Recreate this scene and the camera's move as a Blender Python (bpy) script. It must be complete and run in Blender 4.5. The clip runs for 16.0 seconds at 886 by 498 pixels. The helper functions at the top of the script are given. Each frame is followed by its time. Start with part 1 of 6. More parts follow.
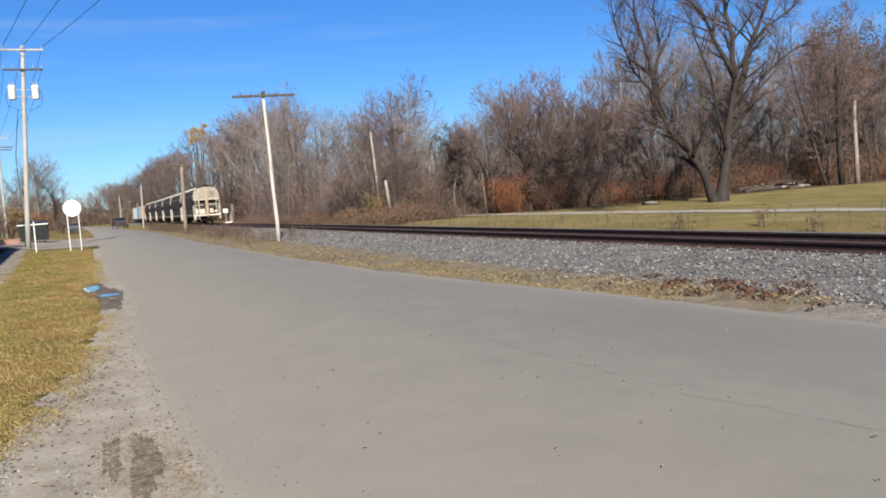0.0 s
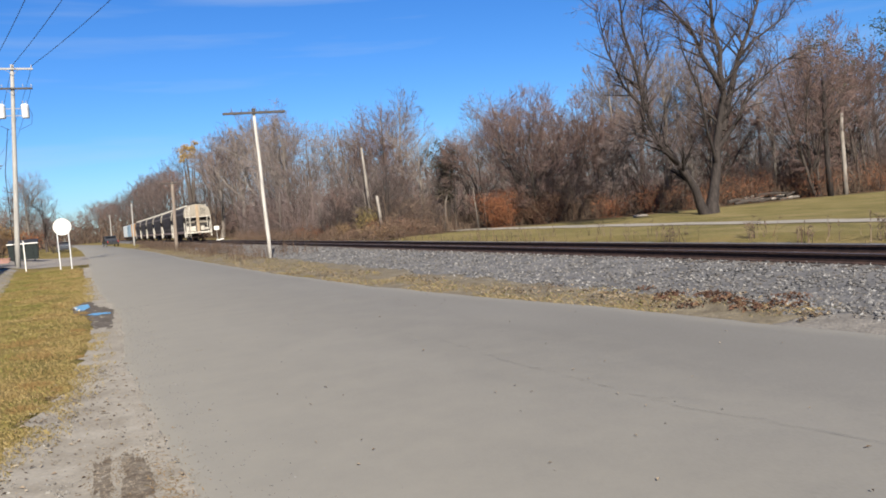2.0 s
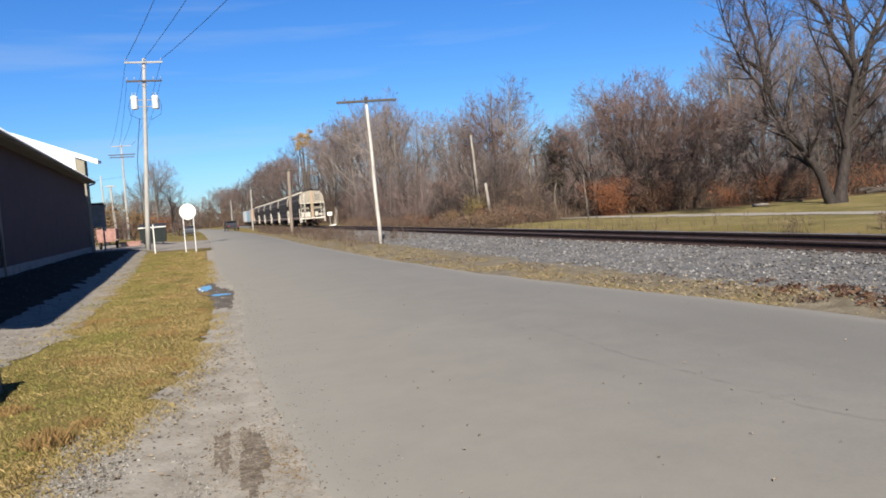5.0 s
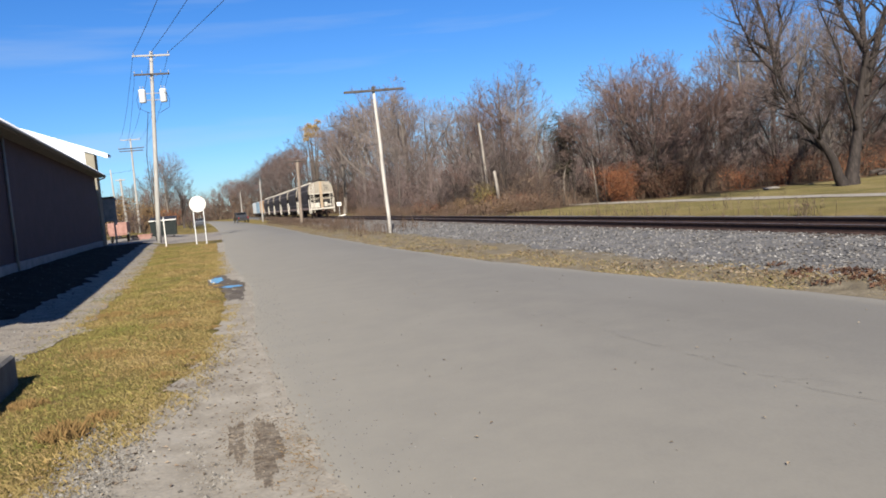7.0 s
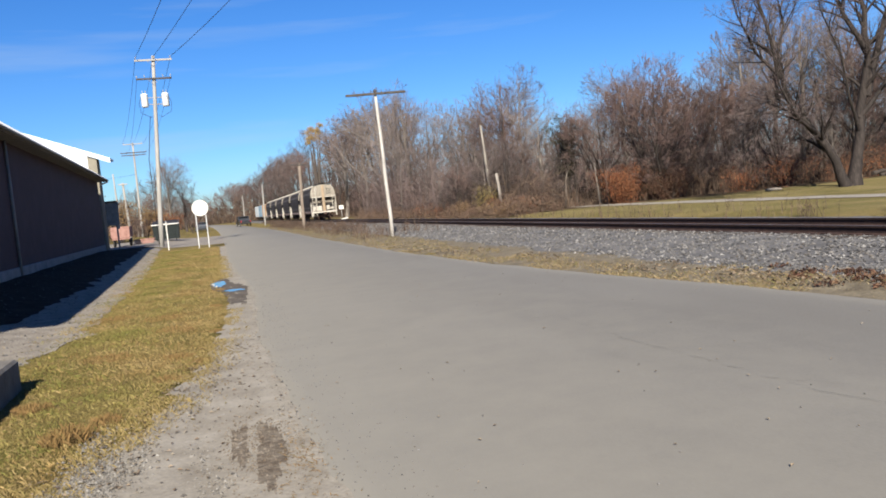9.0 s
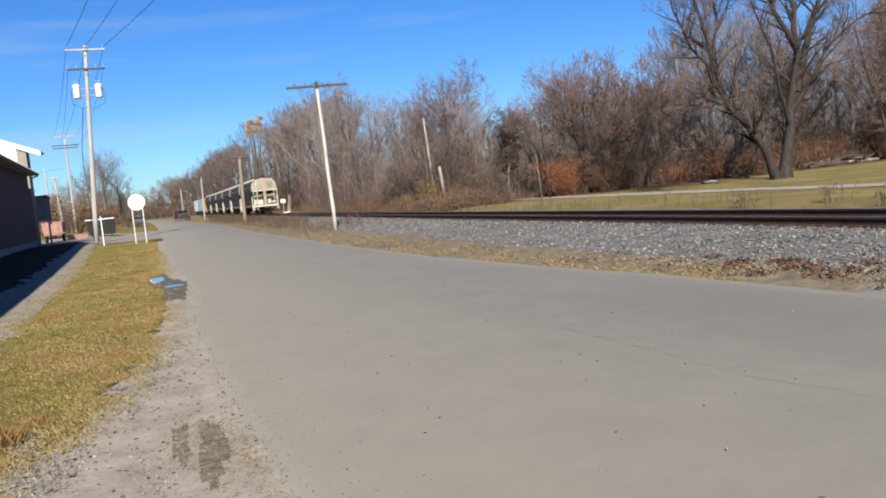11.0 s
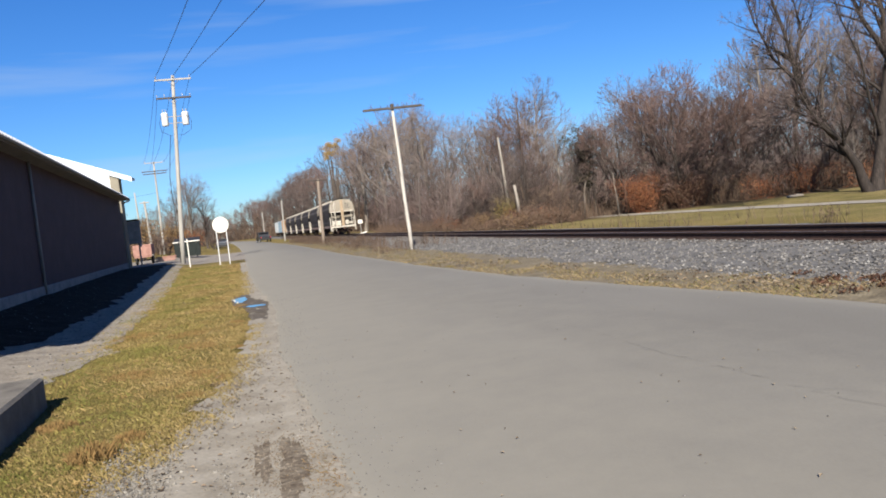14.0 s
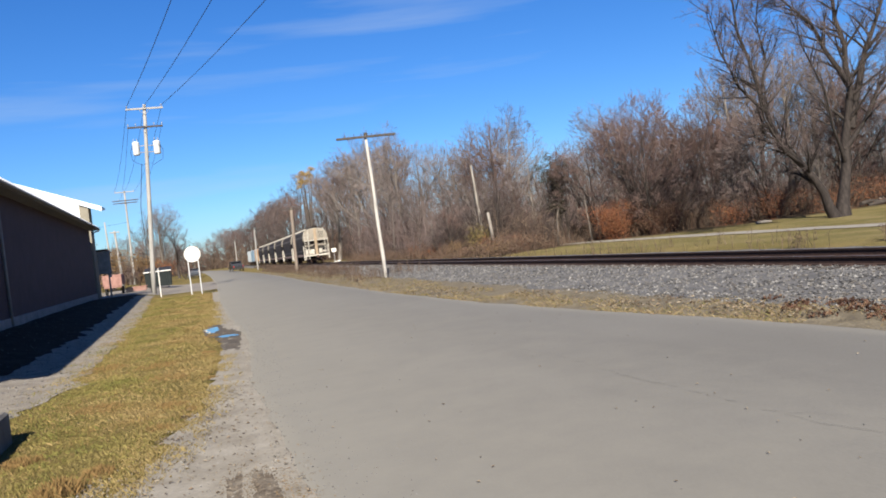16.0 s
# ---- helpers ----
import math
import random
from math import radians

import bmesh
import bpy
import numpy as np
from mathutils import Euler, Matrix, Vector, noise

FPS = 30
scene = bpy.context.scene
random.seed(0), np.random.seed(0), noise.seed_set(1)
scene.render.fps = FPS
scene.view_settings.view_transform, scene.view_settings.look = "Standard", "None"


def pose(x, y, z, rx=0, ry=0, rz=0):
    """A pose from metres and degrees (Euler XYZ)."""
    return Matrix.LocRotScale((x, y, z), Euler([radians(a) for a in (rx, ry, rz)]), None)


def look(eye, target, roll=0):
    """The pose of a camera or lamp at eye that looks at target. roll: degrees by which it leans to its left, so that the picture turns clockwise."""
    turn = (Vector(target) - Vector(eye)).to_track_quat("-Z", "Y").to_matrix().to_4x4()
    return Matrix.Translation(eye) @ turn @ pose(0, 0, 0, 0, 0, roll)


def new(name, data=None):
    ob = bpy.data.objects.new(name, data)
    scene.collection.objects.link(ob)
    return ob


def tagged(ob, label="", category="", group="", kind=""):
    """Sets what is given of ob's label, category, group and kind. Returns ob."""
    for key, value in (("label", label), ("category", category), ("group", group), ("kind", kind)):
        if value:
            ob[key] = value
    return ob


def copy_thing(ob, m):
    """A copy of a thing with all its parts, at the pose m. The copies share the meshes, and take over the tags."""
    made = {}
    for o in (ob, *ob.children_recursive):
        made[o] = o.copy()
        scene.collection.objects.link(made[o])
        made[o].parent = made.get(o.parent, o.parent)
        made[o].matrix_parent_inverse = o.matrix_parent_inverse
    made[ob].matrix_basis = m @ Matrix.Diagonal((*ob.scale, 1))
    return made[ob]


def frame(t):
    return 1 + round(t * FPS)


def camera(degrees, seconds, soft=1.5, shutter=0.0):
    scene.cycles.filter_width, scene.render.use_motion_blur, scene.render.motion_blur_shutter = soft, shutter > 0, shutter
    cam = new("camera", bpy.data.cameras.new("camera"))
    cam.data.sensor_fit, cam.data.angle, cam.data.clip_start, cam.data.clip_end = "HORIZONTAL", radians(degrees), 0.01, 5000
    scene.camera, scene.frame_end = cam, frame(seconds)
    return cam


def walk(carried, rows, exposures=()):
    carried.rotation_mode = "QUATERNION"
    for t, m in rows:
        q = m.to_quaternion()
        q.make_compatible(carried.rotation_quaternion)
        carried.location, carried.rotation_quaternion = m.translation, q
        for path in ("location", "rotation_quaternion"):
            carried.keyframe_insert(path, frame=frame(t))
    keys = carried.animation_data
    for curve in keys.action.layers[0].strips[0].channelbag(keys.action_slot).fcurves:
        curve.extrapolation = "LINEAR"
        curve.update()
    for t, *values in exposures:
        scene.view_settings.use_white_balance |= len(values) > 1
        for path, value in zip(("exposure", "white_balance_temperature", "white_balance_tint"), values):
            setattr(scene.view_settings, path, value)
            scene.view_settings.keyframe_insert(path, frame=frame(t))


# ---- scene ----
# ---------- camera and walk ----------
cam = camera(58.5, 16.0, soft=1.8)
EYE = (0.0, 0.0, 1.6)
TURNS = [
    (0.0, -23.52, -3.86, 4.19),
    (0.5, -22.24, -3.06, 4.45),
    (1.0, -23.36, -3.36, 3.63),
    (1.5, -24.10, -3.95, 3.51),
    (2.0, -24.14, -2.83, 4.75),
    (2.5, -21.84, -4.75, 3.27),
    (3.0, -21.03, -3.89, 4.32),
    (3.5, -18.69, -3.82, 4.66),
    (4.0, -18.20, -3.36, 4.47),
    (4.5, -17.18, -3.12, 4.42),
    (5.0, -16.28, -3.12, 4.42),
    (5.2, -15.22, -3.35, 4.16),
    (7.3, -15.83, -3.93, 5.51),
    (7.5, -15.95, -3.52, 5.60),
    (8.0, -15.00, -2.99, 5.60),
    (8.2, -15.34, -3.09, 5.81),
    (10.3, -15.57, -4.51, 5.28),
    (10.5, -16.23, -3.52, 5.44),
    (11.0, -19.59, -4.58, 5.75),
    (11.5, -20.81, -4.66, 5.34),
    (12.0, -20.35, -4.41, 5.77),
    (12.5, -19.16, -4.78, 5.93),
    (13.0, -17.41, -4.84, 6.65),
    (13.5, -14.83, -3.87, 6.15),
    (14.0, -14.13, -2.62, 6.61),
    (14.5, -13.87, -2.46, 6.93),
    (15.0, -14.92, -2.41, 5.38),
    (15.5, -16.20, -1.66, 6.99),
    (16.0, -16.03, -0.83, 6.96),
]
walk(cam, [(t, pose(*EYE, 90 + p, r, y)) for t, y, p, r in TURNS], exposures=[(0.0, 1.35), (16.0, 1.35)])

# ---------- sky and sun ----------
SUN_DIR = Vector((-0.195, -0.80, 0.52)).normalized()       # towards the sun
SUN_EL = math.asin(SUN_DIR.z)
SUN_AZ = math.atan2(SUN_DIR.x, SUN_DIR.y)
world = bpy.data.worlds.new("sky")
scene.world = world
world.use_nodes = True
wn, wl = world.node_tree.nodes, world.node_tree.links
wn.clear()
w_out = wn.new("ShaderNodeOutputWorld")
w_bg = wn.new("ShaderNodeBackground")
w_sky = wn.new("ShaderNodeTexSky")
w_sky.sky_type = "NISHITA"
w_sky.sun_disc = False
w_sky.sun_elevation = SUN_EL
w_sky.sun_rotation = SUN_AZ
w_sky.air_density = 1.0
w_sky.dust_density = 0.2
w_sky.ozone_density = 3.0
w_tc = wn.new("ShaderNodeTexCoord")
w_map = wn.new("ShaderNodeMapping")
w_map.inputs["Scale"].default_value = (1.2, 1.6, 14.0)
w_map.inputs["Rotation"].default_value = (0.06, -0.05, 0.4)
w_noise = wn.new("ShaderNodeTexNoise")
w_noise.inputs["Scale"].default_value = 1.7
w_noise.inputs["Detail"].default_value = 6
w_ramp = wn.new("ShaderNodeValToRGB")
w_ramp.color_ramp.elements[0].position = 0.52
w_ramp.color_ramp.elements[0].color = (0, 0, 0, 1)
w_ramp.color_ramp.elements[1].position = 0.80
w_ramp.color_ramp.elements[1].color = (0.40, 0.40, 0.40, 1)
w_mix = wn.new("ShaderNodeMixRGB")
w_mix.inputs["Color2"].default_value = (6.0, 7.2, 8.6, 1)
wl.new(w_tc.outputs["Generated"], w_map.inputs["Vector"])
wl.new(w_map.outputs["Vector"], w_noise.inputs["Vector"])
wl.new(w_noise.outputs["Fac"], w_ramp.inputs["Fac"])
wl.new(w_ramp.outputs["Color"], w_mix.inputs["Fac"])
w_hsv = wn.new("ShaderNodeHueSaturation")
w_hsv.inputs["Saturation"].default_value = 1.25
wl.new(w_sky.outputs["Color"], w_hsv.inputs["Color"])
w_tint = wn.new("ShaderNodeMixRGB")
w_tint.blend_type = "MULTIPLY"
w_tint.inputs["Fac"].default_value = 1.0
w_tint.inputs["Color2"].default_value = (0.66, 0.97, 1.42, 1)
wl.new(w_hsv.outputs["Color"], w_tint.inputs["Color1"])
wl.new(w_tint.outputs["Color"], w_mix.inputs["Color1"])
wl.new(w_mix.outputs["Color"], w_bg.inputs["Color"])
w_bg.inputs["Strength"].default_value = 0.0365
wl.new(w_bg.outputs["Background"], w_out.inputs["Surface"])

sun_data = bpy.data.lights.new("sun", "SUN")
sun_data.energy = 5.4
sun_data.angle = radians(0.6)
sun_data.color = (1.0, 0.92, 0.79)
sun = new("sun", sun_data)
sun.matrix_world = look(Vector((0, 0, 40)) + SUN_DIR * 50, (0, 0, 40))


# ---------- materials ----------
TONE = 0.74


def material(name, colors, scale=6.0, rough=0.85, metal=0.0, bump=0.3, bump_scale=40.0, detail=6, fine=0.25, stretch=(1, 1, 1), vary=0.0, islands=0.0, spec=0.3):
    """Two scales of noise over a ramp of colours, with a fine bump; vary by object, islands by loose piece."""
    m = bpy.data.materials.new(name)
    m.use_nodes = True
    n, l = m.node_tree.nodes, m.node_tree.links
    b = n["Principled BSDF"]
    b.inputs["Roughness"].default_value = rough
    b.inputs["Metallic"].default_value = metal
    b.inputs["Specular IOR Level"].default_value = spec
    tc = n.new("ShaderNodeTexCoord")
    mp = n.new("ShaderNodeMapping")
    mp.inputs["Scale"].default_value = stretch
    l.new(tc.outputs["Object"], mp.inputs["Vector"])
    n1 = n.new("ShaderNodeTexNoise")
    n1.inputs["Scale"].default_value = scale
    n1.inputs["Detail"].default_value = detail
    n1.inputs["Roughness"].default_value = 0.62
    l.new(mp.outputs["Vector"], n1.inputs["Vector"])
    ramp = n.new("ShaderNodeValToRGB")
    els = ramp.color_ramp.elements
    k = len(colors)
    for i, c in enumerate(colors):
        p = 0.30 + 0.40 * i / max(1, k - 1)
        e = els[i] if i < 2 else els.new(p)
        e.position = p
        e.color = (*(k_ * TONE for k_ in c), 1)
    els[0].position = 0.30
    if k > 1:
        els[1].position = 0.30 + 0.40 / (k - 1) if k > 2 else 0.70
    l.new(n1.outputs["Fac"], ramp.inputs["Fac"])
    n2 = n.new("ShaderNodeTexNoise")
    n2.inputs["Scale"].default_value = bump_scale
    n2.inputs["Detail"].default_value = 5
    l.new(mp.outputs["Vector"], n2.inputs["Vector"])
    mul = n.new("ShaderNodeMapRange")
    mul.inputs["From Min"].default_value = 0.25
    mul.inputs["From Max"].default_value = 0.75
    mul.inputs["To Min"].default_value = 1 - fine
    mul.inputs["To Max"].default_value = 1 + fine
    l.new(n2.outputs["Fac"], mul.inputs["Value"])
    value = mul.outputs["Result"]
    for source, amount in (("obj", vary), ("isl", islands)):
        if amount:
            if source == "obj":
                r = n.new("ShaderNodeObjectInfo").outputs["Random"]
            else:
                r = n.new("ShaderNodeNewGeometry").outputs["Random Per Island"]
            mr = n.new("ShaderNodeMapRange")
            mr.inputs["To Min"].default_value = 1 - amount
            mr.inputs["To Max"].default_value = 1 + amount
            l.new(r, mr.inputs["Value"])
            mm = n.new("ShaderNodeMath")
            mm.operation = "MULTIPLY"
            l.new(value, mm.inputs[0])
            l.new(mr.outputs["Result"], mm.inputs[1])
            value = mm.outputs["Value"]
    hsv = n.new("ShaderNodeHueSaturation")
    l.new(ramp.outputs["Color"], hsv.inputs["Color"])
    l.new(value, hsv.inputs["Value"])
    l.new(hsv.outputs["Color"], b.inputs["Base Color"])
    if bump:
        bp = n.new("ShaderNodeBump")
        bp.inputs["Strength"].default_value = bump
        bp.inputs["Distance"].default_value = 0.02
        l.new(n2.outputs["Fac"], bp.inputs["Height"])
        l.new(bp.outputs["Normal"], b.inputs["Normal"])
    return m


def island_colours(name, colors, rough=0.85, spec=0.2):
    """Each loose piece takes one colour of the ramp."""
    m = bpy.data.materials.new(name)
    m.use_nodes = True
    n, l = m.node_tree.nodes, m.node_tree.links
    b = n["Principled BSDF"]
    b.inputs["Roughness"].default_value = rough
    b.inputs["Specular IOR Level"].default_value = spec
    geo = n.new("ShaderNodeNewGeometry")
    ramp = n.new("ShaderNodeValToRGB")
    els = ramp.color_ramp.elements
    for i, c in enumerate(colors):
        p = i / max(1, len(colors) - 1)
        e = els[i] if i < 2 else els.new(p)
        e.color = (*(k_ * TONE for k_ in c), 1)
        e.position = p
    if len(colors) > 2:
        els[0].position = 0.0
    l.new(geo.outputs["Random Per Island"], ramp.inputs["Fac"])
    l.new(ramp.outputs["Color"], b.inputs["Base Color"])
    return m


ASPHALT = material("asphalt", [(0.144, 0.137, 0.125), (0.157, 0.150, 0.137), (0.172, 0.165, 0.151)], scale=0.4, rough=0.92, bump=0.08, bump_scale=120, fine=0.12, stretch=(1, 0.22, 1), detail=9)
DIRT = material("dirt", [(0.175, 0.152, 0.122), (0.228, 0.204, 0.166), (0.268, 0.243, 0.202), (0.30, 0.275, 0.232)], scale=2.2, bump=0.3, bump_scale=30, fine=0.16, detail=8)
GRAVEL = material("gravel", [(0.15, 0.13, 0.11), (0.23, 0.205, 0.175), (0.29, 0.265, 0.23)], scale=3.0, bump=1.0, bump_scale=30, fine=0.45, detail=10)
BALLAST_BED = material("ballast_bed", [(0.075, 0.073, 0.073), (0.118, 0.114, 0.112), (0.165, 0.158, 0.152)], scale=2.0, bump=1.0, bump_scale=22, fine=0.5, detail=10)
STONES = island_colours("ballast_stone", [(0.030, 0.030, 0.032), (0.068, 0.067, 0.069), (0.115, 0.113, 0.114), (0.155, 0.151, 0.150), (0.085, 0.074, 0.065), (0.25, 0.245, 0.24)])
CONCRETE = material("concrete", [(0.085, 0.077, 0.068), (0.14, 0.128, 0.115), (0.20, 0.188, 0.17)], scale=3, bump=0.4, bump_scale=60, fine=0.15)
WOOD_POLE = material("weathered_pole_wood", [(0.22, 0.212, 0.198), (0.31, 0.30, 0.282), (0.39, 0.378, 0.357)], scale=5, bump=0.5, bump_scale=30, fine=0.2, stretch=(6, 6, 0.25))
PALE_POLE = material("pale_bleached_pole_wood", [(0.30, 0.28, 0.255), (0.43, 0.405, 0.375), (0.52, 0.50, 0.47)], scale=5, bump=0.5, bump_scale=30, fine=0.2, stretch=(6, 6, 0.25))
BROWN_POLE = material("brown_pole_wood", [(0.036, 0.030, 0.027), (0.060, 0.052, 0.047), (0.095, 0.083, 0.075)], scale=5, bump=0.5, bump_scale=30, fine=0.2, stretch=(6, 6, 0.25))
TAN_POLE = material("tan_weathered_pole_wood", [(0.13, 0.103, 0.083), (0.19, 0.153, 0.124), (0.26, 0.215, 0.178)], scale=5, bump=0.5, bump_scale=30, fine=0.2, stretch=(6, 6, 0.25))
TIE_WOOD = material("creosoted_tie", [(0.035, 0.026, 0.022), (0.06, 0.046, 0.038), (0.10, 0.08, 0.065)], scale=6, bump=0.6, bump_scale=40, fine=0.3, stretch=(0.4, 5, 5), vary=0.3)
RUST_RAIL = material("rusted_rail", [(0.026, 0.015, 0.014), (0.044, 0.025, 0.022), (0.070, 0.040, 0.033)], scale=8, rough=0.8, metal=0.1, bump=0.3, fine=0.25)
RAIL_TOP = material("worn_rail_top", [(0.22, 0.20, 0.20), (0.32, 0.30, 0.30)], scale=5, rough=0.4, metal=0.8, bump=0.1, fine=0.15, stretch=(4, 0.3, 1))
GALV = material("galvanised_steel", [(0.40, 0.41, 0.42), (0.52, 0.53, 0.54), (0.60, 0.61, 0.62)], scale=6, rough=0.5, metal=0.4, bump=0.1, fine=0.1)
WHITE_PAINT = material("weathered_white_paint", [(0.50, 0.485, 0.45), (0.62, 0.605, 0.57), (0.70, 0.685, 0.65)], scale=4, rough=0.55, bump=0.1, fine=0.08)
TRANSFORMER_GREY = material("pale_grey_enamel", [(0.58, 0.60, 0.61), (0.68, 0.70, 0.71)], scale=3, rough=0.4, bump=0.05, fine=0.05)
BLACK_METAL = material("black_iron", [(0.015, 0.014, 0.014), (0.035, 0.032, 0.03)], scale=6, rough=0.6, bump=0.2, fine=0.2)
CABLE = material("black_cable", [(0.012, 0.012, 0.013), (0.02, 0.02, 0.021)], rough=0.6, bump=0)
INSULATOR = material("glazed_insulator", [(0.30, 0.29, 0.28), (0.45, 0.44, 0.43)], rough=0.25, bump=0)
WALL_PAINT = material("purple_brown_wall_paint", [(0.054, 0.032, 0.039), (0.066, 0.040, 0.048), (0.080, 0.050, 0.059)], scale=1.2, bump=0.25, bump_scale=35, fine=0.1)
FOUNDATION = material("grey_foundation_concrete", [(0.17, 0.165, 0.17), (0.25, 0.245, 0.25), (0.31, 0.30, 0.30)], scale=2, bump=0.4, bump_scale=30, fine=0.2)
ROOF_METAL = material("white_corrugated_roof_metal", [(0.68, 0.69, 0.70), (0.80, 0.81, 0.82)], scale=1.5, rough=0.45, metal=0.0, bump=0.05, fine=0.06)
TRIM_GREY = material("dull_grey_trim", [(0.20, 0.19, 0.19), (0.28, 0.27, 0.26)], scale=3, bump=0.1, fine=0.1)
SIDING = material("tan_siding", [(0.19, 0.175, 0.14), (0.25, 0.23, 0.185)], scale=2, bump=0.2, fine=0.1)
BARK = material("grey_brown_bark", [(0.028, 0.021, 0.018), (0.050, 0.040, 0.034), (0.085, 0.070, 0.060)], scale=4, bump=0.8, bump_scale=16, fine=0.35, stretch=(3, 3, 0.5), vary=0.25)
DARK_BARK = material("dark_furrowed_bark", [(0.012, 0.009, 0.008), (0.024, 0.018, 0.016), (0.050, 0.040, 0.035)], scale=4, bump=0.9, bump_scale=12, fine=0.4, stretch=(3, 3, 0.5))
PALE_BARK = material("pale_barkless_wood", [(0.13, 0.11, 0.095), (0.22, 0.195, 0.17), (0.31, 0.285, 0.255)], scale=3, bump=0.6, bump_scale=14, fine=0.25, stretch=(3, 3, 0.4))
TWIG = material("grey_brown_twigs", [(0.070, 0.051, 0.048), (0.107, 0.081, 0.075), (0.150, 0.117, 0.109)], scale=1.2, bump=0, fine=0.2, vary=0.32, islands=0.30)
LIGHT_TWIG = material("pale_grey_twigs", [(0.118, 0.093, 0.085), (0.166, 0.134, 0.123), (0.22, 0.182, 0.168)], scale=1.2, bump=0, fine=0.2, vary=0.25, islands=0.30)
LIGHT_BARK = material("pale_grey_bark", [(0.085, 0.072, 0.062), (0.15, 0.13, 0.113), (0.23, 0.205, 0.18)], scale=4, bump=0.7, bump_scale=14, fine=0.35, stretch=(3, 3, 0.5), vary=0.3)
RED_TWIG = material("reddish_brown_twigs", [(0.084, 0.053, 0.047), (0.124, 0.081, 0.071), (0.178, 0.122, 0.104)], scale=1.2, bump=0, fine=0.2, vary=0.25, islands=0.35)
BRUSH = island_colours("dry_brush_stems", [(0.022, 0.015, 0.012), (0.050, 0.034, 0.026), (0.085, 0.060, 0.045), (0.16, 0.117, 0.083), (0.085, 0.042, 0.029)])
RUST_LEAF = island_colours("rust_brown_leaf", [(0.060, 0.022, 0.013), (0.13, 0.042, 0.018), (0.20, 0.068, 0.026), (0.095, 0.044, 0.026), (0.16, 0.080, 0.040), (0.26, 0.105, 0.042)])
YELLOW_LEAF = island_colours("yellow_leaf", [(0.22, 0.135, 0.035), (0.30, 0.195, 0.055), (0.25, 0.17, 0.07), (0.34, 0.235, 0.075)])
OLIVE_LEAF = island_colours("yellow_green_leaf", [(0.095, 0.08, 0.03), (0.15, 0.12, 0.042), (0.20, 0.155, 0.05), (0.12, 0.09, 0.045)])
NEEDLE = island_colours("dark_needles", [(0.018, 0.030, 0.016), (0.030, 0.045, 0.024), (0.045, 0.058, 0.032)])
IVY = island_colours("dull_green_brown_leaf", [(0.034, 0.034, 0.022), (0.055, 0.052, 0.032), (0.075, 0.064, 0.044)])
GRASS_BLADES = material("green_grass_blades", [(0.085, 0.094, 0.022), (0.135, 0.130, 0.034), (0.190, 0.158, 0.052), (0.24, 0.19, 0.08)], scale=1.3, rough=0.8, bump=0, fine=0.15, islands=0.40, spec=0.15)
GOLD_BLADES = material("golden_brown_grass_blades", [(0.150, 0.098, 0.036), (0.215, 0.148, 0.058), (0.265, 0.195, 0.088), (0.20, 0.158, 0.06)], scale=1.6, rough=0.8, bump=0, fine=0.15, islands=0.42, spec=0.15)
APRON = material("dusty_grey_gravel", [(0.12, 0.108, 0.094), (0.175, 0.16, 0.14), (0.22, 0.20, 0.175)], scale=2.5, bump=0.9, bump_scale=24, fine=0.35, detail=10)
STRAW_TUFT = island_colours("rusty_straw_tuft", [(0.15, 0.088, 0.034), (0.22, 0.140, 0.056), (0.185, 0.112, 0.043), (0.12, 0.098, 0.034)])
LANE = material("pale_lane_gravel", [(0.20, 0.18, 0.15), (0.27, 0.245, 0.208), (0.32, 0.292, 0.25)], scale=2.0, bump=0.6, bump_scale=30, fine=0.25, detail=10)
VERGE = material("straw_thatch", [(0.070, 0.055, 0.036), (0.125, 0.102, 0.066), (0.170, 0.142, 0.095), (0.21, 0.18, 0.128)], scale=2.6, bump=1.0, bump_scale=28, fine=0.4, detail=10)
OCHRE_LEAF = island_colours("ochre_dry_leaf", [(0.16, 0.10, 0.045), (0.22, 0.145, 0.065), (0.12, 0.075, 0.04), (0.18, 0.11, 0.06)])
DRY_GRASS = island_colours("dry_straw_grass", [(0.16, 0.115, 0.056), (0.23, 0.172, 0.088), (0.28, 0.22, 0.125), (0.085, 0.056, 0.035), (0.19, 0.138, 0.080), (0.13, 0.118, 0.045), (0.10, 0.095, 0.036)])
LEAF_CLUMP = island_colours("dark_red_brown_leaves", [(0.045, 0.022, 0.016), (0.075, 0.036, 0.024), (0.11, 0.058, 0.036), (0.15, 0.10, 0.062)])
SHOULDER_STONES = island_colours("shoulder_stone", [(0.065, 0.060, 0.054), (0.105, 0.098, 0.089), (0.15, 0.141, 0.128), (0.20, 0.190, 0.174), (0.12, 0.104, 0.086), (0.26, 0.248, 0.226)])
GOLDEN_STRAW = island_colours("golden_straw", [(0.17, 0.125, 0.045), (0.22, 0.165, 0.065), (0.26, 0.20, 0.09), (0.15, 0.125, 0.04), (0.20, 0.135, 0.055)])
THICKET = island_colours("fox_brown_thicket", [(0.085, 0.058, 0.042), (0.12, 0.080, 0.058), (0.15, 0.102, 0.074), (0.06, 0.042, 0.033), (0.13, 0.072, 0.048), (0.17, 0.125, 0.09)])
DEAD_LEAVES = island_colours("fallen_leaves", [(0.05, 0.034, 0.024), (0.12, 0.085, 0.055), (0.20, 0.155, 0.11), (0.28, 0.24, 0.18)])
